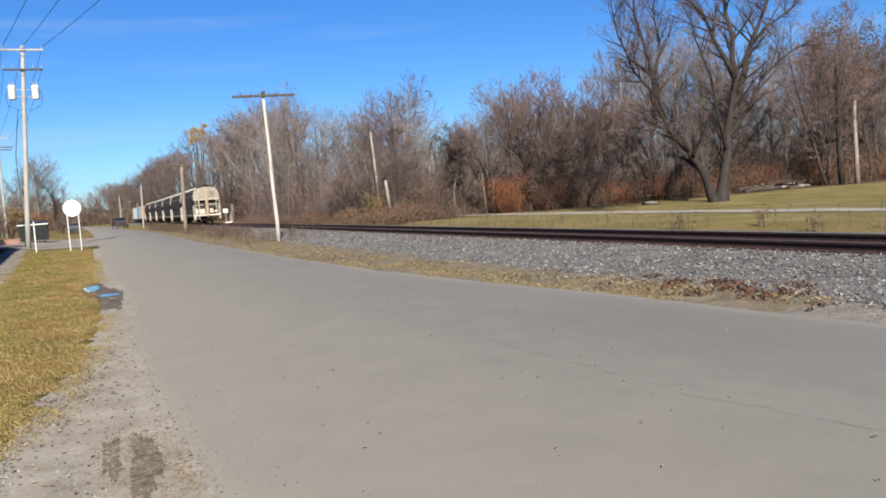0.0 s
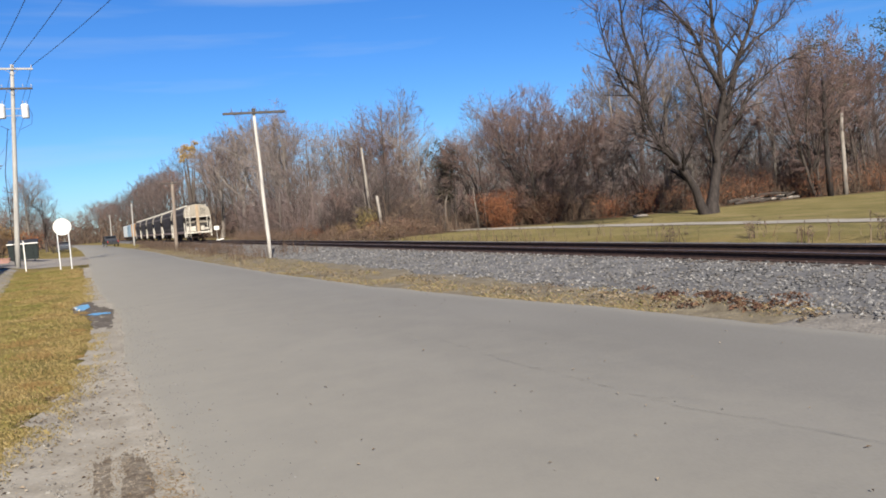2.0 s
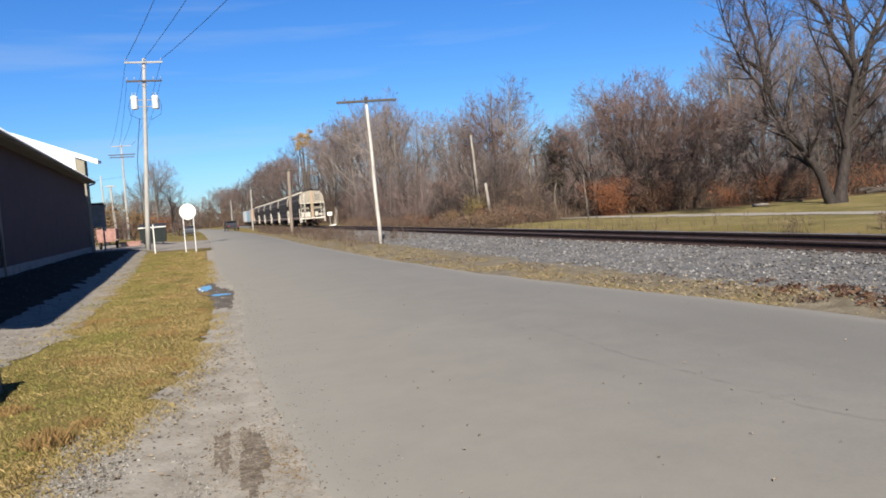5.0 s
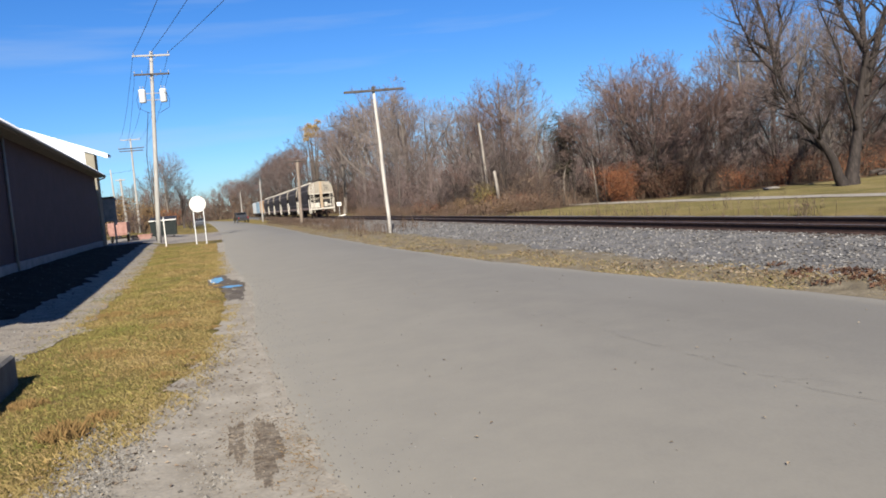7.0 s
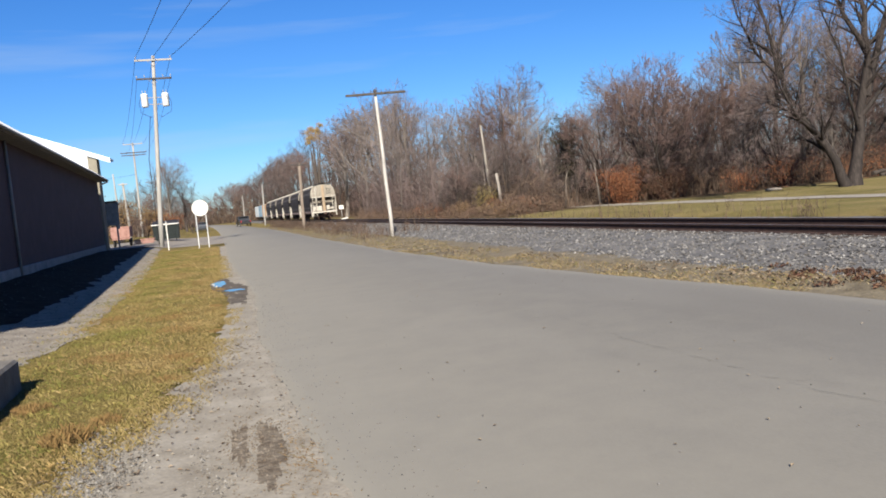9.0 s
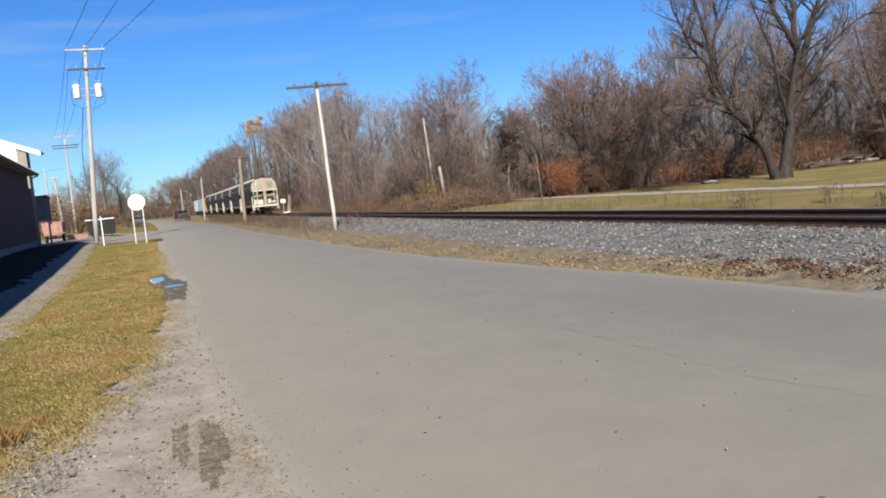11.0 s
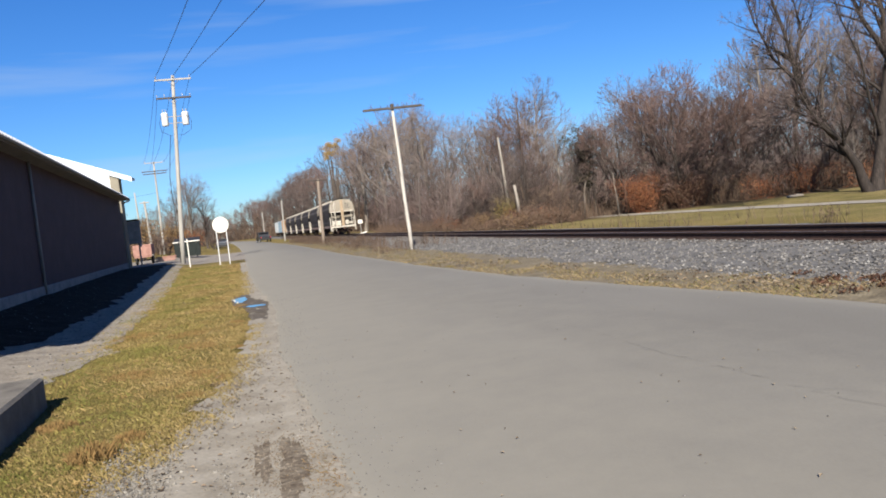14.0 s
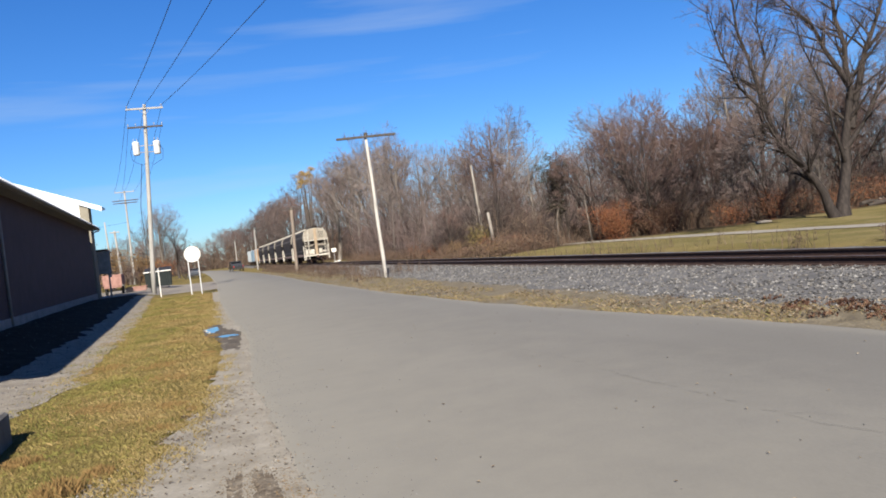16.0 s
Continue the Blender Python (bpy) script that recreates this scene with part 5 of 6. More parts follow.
SKYLINE = [(-12, 2.6), (-8, 3.0), (-3, 4.2), (0.8, 2.5), (2.85, 3.3), (6.7, 5.7), (11.3, 7.8), (15.7, 6.9), (19, 6.9), (21.5, 8.3), (24.0, 6.0), (26, 6.4), (29.4, 8.2), (34, 7.8), (37, 7.0), (44, 8.6), (51, 10.4), (60, 10.5), (75, 10)]


def to_skyline(x, y, share):
    """Height of a tree that reaches a share of the wood's skyline as it stands over the road."""
    el = lerp_table(SKYLINE, math.degrees(math.atan2(x, y)))
    return max(2.5, 1.6 - gz(x, y) + math.hypot(x, y) * math.tan(radians(el)) * share * 1.08)


rnd = random.Random(5)
for depth, step, lo, hi in ((1.2, 4.4, 0.28, 0.62), (3.5, 4.0, 0.36, 0.76), (8, 4.2, 0.50, 0.84), (14, 5.0, 0.62, 0.88), (22, 9.0, 0.66, 0.86)):
    x = 17.0 + depth * 0.2
    while x < 78 + depth:
        px = x + rnd.uniform(-1.3, 1.3)
        py = (49.0 + depth - 0.32 * px) / 0.947 + rnd.uniform(-1.2, 1.2)
        x += step * (1 if px < 52 else 1.7)
        if math.hypot(px - 28.5, py - 31) < 5 or py < 8:
            continue
        plant(rnd.choice(PATTERNS if depth < 20 else FAR), px, py, to_skyline(px, py, rnd.uniform(lo, hi)), rnd, "bare_tree", "leafless grey-brown tree at the edge of the woods", "tree", "bare trees of the woods", rnd.uniform(1.0, 1.35))
for px, py, share in ((23.4, 62.5, 1.06), (20.3, 66.0, 0.97), (18.8, 71.0, 0.98), (17.4, 76.0, 1.0), (30.2, 55.0, 1.02), (28.0, 58.0, 0.9), (39.5, 45.0, 1.0), (18.4, 84.0, 0.98), (17.5, 98.0, 0.97), (16.0, 108.0, 0.95), (18.9, 93.5, 1.06)):
    plant(rnd.choice(PALE), px, py, to_skyline(px, py, share), rnd, "bare_tree", "tall pale grey leafless tree above the woods", "tree", "bare trees of the woods", 1.25)
for az, far_off, share in ((35.4, 62, 1.18), (36.8, 57, 1.30), (38.4, 63, 1.40), (40.0, 58, 1.32), (41.6, 62, 1.22), (43.4, 58, 1.02)):
    px, py = far_off * math.sin(radians(az)), far_off * math.cos(radians(az))
    plant(rnd.choice(PALE), px, py, to_skyline(px, py, share), rnd, "bare_tree", "tall pale grey leafless tree above the woods", "tree", "bare trees of the woods", 1.2)
# round reddish trees in the middle of the wood's edge
for px, py, share in ((25.6, 42.6, 1.0), (23.6, 45.6, 0.93), (28.4, 43.6, 0.97), (26.4, 47.0, 1.0), (31.6, 44.5, 0.95), (34.2, 42.5, 0.95), (37.5, 41.0, 0.9), (21.5, 60.0, 1.0), (42.0, 35.6, 0.95), (48, 37, 0.95)):
    plant(rnd.choice(ROUND), px, py, to_skyline(px, py, share), rnd, "bare_tree", "dense round leafless tree with reddish-brown twigs", "tree", "bare trees of the woods", 1.0)
# along the track
for row, (x0, step, lo, hi) in enumerate(((18.2, 6.5, 0.5, 0.85), (22.0, 7.0, 0.75, 1.0), (27.0, 9.0, 0.85, 1.08))):
    y = 50 + row * 3
    while y < 330:
        px, py = x0 + rnd.uniform(-1.5, 1.5) + track_bend(y), y + rnd.uniform(-2, 2)
        y += step * (1 + y / 140)
        plant(rnd.choice(PATTERNS if y < 90 else FAR), px, py, to_skyline(px, py, rnd.uniform(lo, hi)), rnd, "bare_tree", "leafless grey-brown tree beside the railway", "tree", "bare trees beside the track", rnd.uniform(0.85, 1.15))
# beyond the yard and at the road's far end
for px, py, h in ((-8.6, 130, 12.0), (-5.5, 140, 8.0), (-13.5, 118, 6.0), (-17, 110, 5.5), (-21, 125, 7), (-12, 150, 7.5), (-7, 170, 7), (-4, 210, 7), (-9, 230, 8), (-3, 330, 13), (-14, 300, 12), (-22, 280, 12), (6, 360, 14), (-30, 200, 9), (-8, 400, 15), (0, 420, 15), (12, 400, 16), (-26, 150, 8)):
    plant(rnd.choice(FAR), px, py, h, rnd, "bare_tree", "leafless tree beyond the gravel yard", "tree", "bare trees beyond the yard", 0.8)
for px, py, h in ((-7.9, 126, 12.4), (-9.8, 131, 11.2), (-5.9, 131, 10.2), (-12.8, 128, 8.0)):
    plant(rnd.choice(PATTERNS), px, py, h, rnd, "bare_tree", "leafless tree beyond the gravel yard", "tree", "bare trees beyond the yard", 1.15)
for k in range(28):
    side = k % 2
    py = rnd.uniform(150, 420)
    px = lerp_table(ROAD_L, py) - rnd.uniform(3, 30) if side else lerp_table(ROAD_R, py) + rnd.uniform(20, 45)
    if py > 330:
        px = rnd.uniform(-60, 30)
    plant(rnd.choice(FAR), px, py, rnd.uniform(0.028, 0.052) * py, rnd, "bare_tree", "distant leafless tree beside the road", "tree", "bare trees beyond the yard", 1.2)
# woods closing the view beyond the bend
for k in range(26):
    az = 0.3 + 4.6 * k / 25 + rnd.uniform(-0.1, 0.1)
    far_off = rnd.uniform(425, 470) if az < 2.0 else rnd.uniform(260, 380)
    px, py = far_off * math.sin(radians(az)), far_off * math.cos(radians(az))
    if px < TRACK_X + track_bend(py) + 4 and py < 422:
        py = 430
    plant(rnd.choice(FAR), px, py, to_skyline(px, py, rnd.uniform(0.7, 0.98)), rnd, "bare_tree", "distant leafless tree beyond the bend of the track", "tree", "bare trees beside the track", 1.3)
# low scrub under the trees
for k in range(68):
    px = rnd.uniform(16.5, 60)
    py = (48.6 - 0.32 * px) / 0.947 + rnd.uniform(-0.6, 7)
    if k > 34:
        px, py = rnd.uniform(16.3, 19.5), rnd.uniform(50, 120)
    if math.hypot(px - 28.5, py - 31) < 4:
        continue
    plant(rnd.choice(SCRUB), px, py, rnd.uniform(1.8, 4.6), rnd, "scrub_bush", "tangled leafless brown scrub bush", "bush", "scrub bushes of the woods", 1.3)
for k in range(22):
    py = 42 + 38 * k / 21 + rnd.uniform(-1, 1)
    px = track_bend(py) + rnd.uniform(15.2, 17.4) + (0.06 * (50 - py) if py < 50 else 0)
    plant(rnd.choice(SCRUB), px, py, rnd.uniform(1.1, 2.3), rnd, "scrub_bush", "low reddish-brown scrub bush beyond the rails", "bush", "scrub bushes of the woods", 1.5)
for px, py, h in ((-10.5, 88, 2.6), (-13, 92, 3.2), (-9, 98, 2.6), (-15, 86, 3.0), (-6.5, 104, 2.4), (-12, 108, 3), (-4.5, 118, 2.2), (-16.5, 98, 3.4), (-11.5, 80, 2.4)):
    plant(rnd.choice(SCRUB), px, py, h, rnd, "scrub_bush", "tangled leafless brown scrub bush", "bush", "scrub bushes beyond the yard", 1.4)

# the forked tree in the field
rnd = random.Random(77)
hero = thing("forked_tree", (28.6, 31.0, gz(28.6, 31) - 0.05), "large leafless tree with two dark leaning stems", "tree")
wood, twigs = Shape(), Shape()
stems = [
    [(-0.2, 0, -0.3), (-0.75, 0, 1.3), (-1.7, 0.1, 2.7), (-2.75, 0.2, 3.8), (-3.5, 0.2, 6.2), (-4.4, 0.1, 9.2), (-4.9, 0, 12.0)],
    [(0.15, 0, -0.3), (0.45, 0, 1.4), (0.85, 0.0, 3.6), (1.35, 0.0, 6.2), (1.25, 0.1, 8.2), (1.15, 0.2, 10.8), (1.0, 0.2, 13.4)],
    [(1.1, 0, 4.2), (2.0, -0.2, 7.0), (2.7, -0.3, 8.6), (3.7, -0.4, 10.6), (4.2, -0.4, 13.0)],
    [(0.7, 0, 3.2), (1.9, -0.3, 4.6), (2.7, -0.5, 6.2), (4.4, -0.9, 7.4), (6.6, -1.1, 8.3)],
    [(1.35, 0, 6.2), (0.4, 0.2, 8.0), (-0.2, 0.3, 9.4), (-1.8, 0.3, 10.6), (-3.0, 0.2, 11.4)],
    [(-2.75, 0.2, 3.8), (-4.2, -0.4, 4.4), (-5.2, -0.6, 3.6), (-5.8, -0.7, 2.6)],
    [(-1.7, 0.1, 2.7), (-3.1, -0.5, 3.3), (-4.4, -0.9, 4.9), (-4.9, -1.2, 6.8), (-5.6, -1.3, 8.6)],
    [(0.6, 0.0, 2.6), (-0.4, -0.6, 4.2), (-0.9, -0.9, 6.0), (-2.0, -1.0, 8.0), (-2.3, -1.0, 10.2)],
    [(-3.5, 0.2, 6.2), (-2.7, 0.6, 7.8), (-2.9, 0.8, 9.6), (-2.2, 0.9, 11.8)],
    [(2.3, -0.25, 7.8), (4.0, 0.2, 8.9), (6.0, 0.4, 9.9), (7.4, 0.5, 11.2)],
    [(-3.2, 0.2, 5.2), (-4.4, 0.5, 6.6), (-5.2, 0.6, 8.4), (-5.6, 0.5, 10.4)],
]
for path, r in zip(stems, (0.25, 0.32, 0.20, 0.13, 0.15, 0.075, 0.085, 0.09, 0.09, 0.10, 0.10)):
    pts = [Vector(p) for p in path]
    fine = []
    for i in range(len(pts) - 1):
        for u in (0, 0.5):
            q = pts[i].lerp(pts[i + 1], u)
            fine.append(q + Vector((rnd.uniform(-1, 1), rnd.uniform(-1, 1), 0)) * r * 0.35)
    fine.append(pts[-1])
    m = len(fine) - 1
    radii = [r * (1 - 0.88 * (i / m) ** 0.8) for i in range(m + 1)]
    if path[0][2] < 0:
        radii[0] *= 1.4
        radii[1] *= 1.12
    wood.tube([tuple(p) for p in fine], radii, 9, cap=False)
    big = r > 0.3
    for k in range(26 if big else 20):
        u = (0.34 if big else 0.20) + (0.66 if big else 0.80) * (k + rnd.random()) / (26 if big else 20)
        i = min(m - 1, int(u * m))
        q = fine[i].lerp(fine[i + 1], u * m - i)
        dirn = (fine[i + 1] - fine[i]).normalized()
        grow(wood, twigs, q, turned(dirn, rnd, rnd.uniform(0.5, 1.1), 0.12), rnd.uniform(1.1, 2.4) * (1.15 - 0.4 * u), r * (1 - 0.75 * u) * 0.36 + 0.010, 1, rnd, (0, 7, 5), 0.04, 0.0075, 0.35, 6)
part("trunk", wood, DARK_BARK, hero, "dark furrowed trunk and limbs", True)
part("crown", twigs, TWIG, hero, "bare fine twigs")


def leafy(name, x, y, height, width, count, mat, label, category, seed, leaf=0.10, stem_mat=BARK, base=0.0, group=""):
    """A bush or small tree whose leaves are small bent blades in clumps."""
    rnd = random.Random(seed)
    t = thing(name, (x, y, gz(x, y) - 0.03), label, category, group)
    wood, leaves = Shape(), Shape()
    tips = []
    for k in range(10):
        w = rnd.uniform(0, 2 * math.pi)
        rr = width * 0.5 * rnd.uniform(0.2, 0.9)
        top = Vector((rr * math.cos(w), rr * math.sin(w), height * rnd.uniform(0.6, 1.0)))
        mid = Vector((top.x * 0.4, top.y * 0.4, top.z * 0.5))
        wood.tube([(0.03 * k - 0.1, 0, 0), tuple(mid), tuple(top)], [0.045 * height / 3, 0.03 * height / 3, 0.01], 5, cap=False)
        for u in (0.3, 0.5, 0.65, 0.8, 0.92, 1.0):
            q = mid.lerp(top, u * 2 - 1) if u > 0.5 else Vector((0, 0, 0)).lerp(mid, u * 2)
            if q.z >= base:
                tips.append(q + Vector((rnd.uniform(-1, 1), rnd.uniform(-1, 1), rnd.uniform(-0.6, 0.6))) * width * 0.13)
    for k in range(count):
        c = rnd.choice(tips) + Vector((rnd.gauss(0, 1), rnd.gauss(0, 1), rnd.gauss(0, 0.8))) * width * 0.085
        c.z = max(0.04, c.z)
        a = Vector((rnd.uniform(-1, 1), rnd.uniform(-1, 1), rnd.uniform(-1, 1))).normalized()
        b_ = a.orthogonal().normalized()
        n_ = a.cross(b_)
        L, o = leaf * rnd.uniform(0.6, 1.3), len(leaves.v)
        leaves.v += [tuple(c - a * L * 0.5), tuple(c + b_ * L * 0.3 + n_ * L * 0.1), tuple(c + a * L * 0.5), tuple(c - b_ * L * 0.3 + n_ * L * 0.1)]
        leaves.f += [(o, o + 1, o + 2), (o, o + 2, o + 3)]
    part("branching_stem", wood, stem_mat, t, "", True)
    part("foliage", leaves, mat, t)
    return t


leafy("rust_bush", 22.9, 42.2, 2.0, 3.6, 9000, RUST_LEAF, "rust-orange leafy bush at the edge of the woods", "bush", 1, 0.075, group="rust-coloured bushes")
leafy("rust_bush", 25.3, 41.3, 1.9, 3.2, 6500, LEAF_CLUMP, "dark red-brown leafy bush at the edge of the woods", "bush", 2, 0.075, group="rust-coloured bushes")
leafy("rust_bush", 31.6, 39.0, 1.6, 3.4, 2200, RUST_LEAF, "rust-orange leafy bush at the edge of the woods", "bush", 3, 0.07, group="rust-coloured bushes")
for px, py, h, w, sd in ((34.5, 37.8, 1.5, 4.2, 4), (37.8, 37.3, 1.7, 4.6, 5), (41.5, 36.0, 1.6, 4.6, 6), (46.0, 34.5, 1.7, 5.0, 7), (50.5, 32.5, 1.7, 5.0, 8), (55, 31.0, 1.9, 5.0, 9), (29.0, 39.6, 1.3, 3.2, 11)):
    leafy("rust_bush", px, py, h, w, 2300, RUST_LEAF, "low rust-brown bramble at the edge of the field", "bush", sd, 0.07, group="rust-coloured bushes")
leafy("yellow_bush", 15.7, 47.2, 1.9, 2.4, 1300, OLIVE_LEAF, "yellow-green half-bare bush at the edge of the woods", "bush", 21, 0.08)
for px, py, h, w, sd in ((15.6, 42.6, 0.8, 2.2, 41), (17.2, 43.6, 0.9, 2.4, 42), (16.4, 45.6, 1.1, 2.4, 44), (15.4, 51.0, 1.0, 2.2, 45), (15.2, 56.0, 1.0, 2.2, 46), (15.5, 62.0, 1.1, 2.4, 48)):
    leafy("bramble", px, py, h, w, 1300, OCHRE_LEAF if sd % 2 else RUST_LEAF, "low tangled brown bramble beside the field", "bush", sd, 0.06, group="brambles beside the track")
leafy("yellow_bush", 17.8, 60.5, 2.0, 2.6, 700, OLIVE_LEAF, "yellow-green half-bare bush beside the railway", "bush", 22, 0.13)
leafy("yellow_tree", 14.6, 125.0, 15.4, 3.0, 1300, YELLOW_LEAF, "tall tree still holding some yellow leaves", "tree", 23, 0.26, base=12.0)
leafy("ivy_tree", 21.6, 47.6, 6.0, 2.2, 4600, IVY, "slim tree overgrown with dull green ivy", "tree", 24, 0.13, base=2.0)
leafy("evergreen_tree", 49.5, 40.5, 11.5, 5.0, 5000, NEEDLE, "dark ragged evergreen tree behind the field", "tree", 25, 0.22, base=2.5)
leafy("evergreen_tree", 55.0, 38.5, 13.5, 6.0, 7000, NEEDLE, "dark ragged evergreen tree behind the field", "tree", 26, 0.22, base=3.5)
leafy("ochre_bush", -11.2, 92.0, 4.6, 5.0, 2600, OCHRE_LEAF, "tall dry ochre bush beyond the gravel yard", "bush", 31, 0.20)
leafy("ochre_bush", -15.0, 96.0, 5.0, 6.0, 2600, OCHRE_LEAF, "tall dry ochre bush beyond the gravel yard", "bush", 32, 0.22)
leafy("ochre_bush", -8.6, 104.0, 3.6, 4.0, 1600, OCHRE_LEAF, "dry ochre bush beyond the gravel yard", "bush", 33, 0.22)
leafy("rust_bush", -6.3, 101.0, 2.6, 3.2, 900, RUST_LEAF, "rust-red bush beyond the gravel yard", "bush", 27, 0.20, group="rust-coloured bushes")


def dead_trunk(x, y, path, r0, r1, label, mat=PALE_BARK):
    t = thing("dead_trunk", (x, y, gz(x, y) - 0.05), label, "dead tree", "dead tree trunks")
    n = len(path) - 1
    part("trunk", Shape().tube(path, [r0 + (r1 - r0) * i / n for i in range(n + 1)], 9), mat, t, "", True)
    return t


dead_trunk(16.9, 49.6, [(0, 0, 0), (0.05, 0, 2.2), (-0.06, 0, 4.0), (-0.10, 0, 5.0), (-0.16, 0, 5.9)], 0.11, 0.06, "tall pale broken dead tree trunk")
dead_trunk(16.5, 46.4, [(0.1, 0, 0), (0.0, 0, 1.5), (-0.1, 0, 2.6)], 0.11, 0.09, "short pale dead tree stump with ivy")
dead_trunk(42.1, 34.0, [(0, 0, 0), (0.02, 0, 2.0), (-0.05, 0, 4.2), (0.05, 0, 5.0)], 0.15, 0.08, "pale slender tree trunk at the field's edge")
dead_trunk(41.3, 34.4, [(0, 0, 0), (-0.1, 0, 2.0), (-0.15, 0, 4.2), (-0.1, 0, 7.2)], 0.20, 0.10, "dark slender tree trunk at the field's edge", DARK_BARK)

for az, dist, high, lean in ((15.2, 62, 3.6, 0.25), (16.6, 58, 3.2, -0.2), (24.2, 49.5, 2.3, 0.3), (26.6, 48.5, 2.6, -0.15), (27.1, 48.8, 2.2, 0.2), (12.4, 72, 5.5, 0.5)):
    dead_trunk(dist * math.sin(radians(az)), dist * math.cos(radians(az)), [(0, 0, 0), (lean * 0.3, 0, high * 0.4), (lean * 0.6, 0.1, high * 0.75), (lean, 0, high)], 0.07, 0.02, "slim pale sapling trunk at the edge of the woods", LIGHT_BARK)

logs = thing("brush_pile", (38.5, 37.3, gz(38.5, 37.3)), "pile of cut logs and branches beside the woods", "brush pile")
rl = random.Random(9)
for k in range(16):
    x, y = rl.uniform(-2.6, 2.6), rl.uniform(-0.6, 0.6)
    a, L = rl.uniform(-0.5, 0.5), rl.uniform(0.8, 2.2)
    z = 0.12 + 0.18 * rl.random() * 2
    part("log", Shape().tube([(x - L / 2, y - a * L / 2, z - 0.1), (x, y, z), (x + L / 2, y + a * L / 2, z + rl.uniform(-0.1, 0.15))], [0.11, 0.10, 0.07], 7), PALE_BARK if k % 3 == 0 else BARK, logs)
slab = thing("pale_log", (28.2, 36.0, gz(28.2, 36)), "pale split log lying in the field", "log")
part("log", Shape().tube([(-0.5, 0, 0.06), (0.1, 0.05, 0.075), (0.55, 0.1, 0.05)], [0.06, 0.075, 0.05], 8), PALE_BARK, slab)

# ---------- grasses, stems, stones, leaves ----------


def blade(s, x, y, z, h, lean, w):
    a = random_stuff.uniform(0, 2 * math.pi)
    dx, dy = math.cos(a), math.sin(a)
    o = len(s.v)
    s.v += [(x - dy * w, y + dx * w, z), (x + dy * w, y - dx * w, z), (x + dx * lean * 0.4 + dy * w * 0.6, y + dy * lean * 0.4 - dx * w * 0.6, z + h * 0.65), (x + dx * lean, y + dy * lean, z + h)]
    s.f += [(o, o + 1, o + 2), (o, o + 2, o + 3)]


random_stuff = random.Random(99)
rs = random_stuff
green, gold = Shape(), Shape()
for k in range(190000):
    y = 3.0 + 47 * rs.random() ** 1.9
    a = lerp_table([(3, -3.6), (9, -2.95), (13.1, -2.45), (24, -2.75), (35, -3.2), (52, -4.3)], y) - 0.5 * max(0, noise.noise(Vector((y * 1.2, 4, 4))))
    b_ = lerp_table(GRASS_EDGE, y) + 0.12 + 0.17 * (noise.noise(Vector((y * 1.3, 3, 0))) + 0.6 * noise.noise(Vector((y * 4.1, 3, 3))))
    x = rs.uniform(a, b_)
    if rs.random() < 0.12:
        x = b_ + abs(rs.gauss(0, 0.20))
    elif rs.random() < 0.10 and noise.noise(Vector((y * 1.9, 14, 4))) > -0.05:
        x = a - abs(rs.gauss(0, 0.28))
    patch = noise.noise(Vector((x * 1.4, y * 0.9, 8)))
    if rs.random() > 0.70 + 0.9 * patch:
        continue
    edge = max(0.4, min(1.0, (b_ - x) / 0.4 + 0.3))
    h = rs.uniform(0.012, 0.036) * edge * (1.5 if rs.random() < 0.05 else 1)
    dry = 0.62 - 0.62 * min(1.0, max(0.0, (b_ - x) / 1.5)) + 1.15 * noise.noise(Vector((x * 0.9, y * 0.45, 21))) + 0.36
    blade(gold if rs.random() < dry else green, x, y, max(gz(x, y), -0.02), h, h * rs.uniform(0.5, 1.8), 0.0013 + 0.00016 * y)
tufts = Shape()
for cx, cy, rr, hh in ((-1.35, 6.6, 0.19, 0.15), (-1.12, 7.0, 0.12, 0.10), (-1.9, 8.0, 0.18, 0.09), (-0.45, 9.6, 0.10, 0.05), (-0.3, 12.0, 0.12, 0.05), (-0.35, 15.5, 0.14, 0.06), (-0.32, 19.0, 0.16, 0.06), (-0.75, 8.6, 0.15, 0.07), (-1.6, 10.5, 0.3, 0.08), (-0.9, 12.5, 0.3, 0.08), (-2.1, 15, 0.4, 0.09), (-0.7, 10.0, 0.2, 0.07), (-1.2, 14.2, 0.35, 0.08)):
    for k in range(420):
        w, q = rs.uniform(0, 6.28), rr * math.sqrt(rs.random())
        x, y = cx + q * math.cos(w), cy + q * math.sin(w)
        blade(tufts, x, y, max(gz(x, y), -0.02), hh * rs.uniform(0.4, 1.0) * (1.15 - q / rr * 0.5), hh * rs.uniform(0.1, 0.5), 0.0024)
tagged(new("straw_tufts", tufts.mesh("straw_tufts", STRAW_TUFT)), "rusty straw-coloured tufts in the roadside grass", "grass", kind="stuff")
tagged(new("verge_grass", green.mesh("verge_grass", GRASS_BLADES)), "short olive-green roadside grass", "grass", kind="stuff")
tagged(new("dry_grass", gold.mesh("dry_grass", GOLD_BLADES)), "golden-brown dry patches of roadside grass", "grass", kind="stuff")

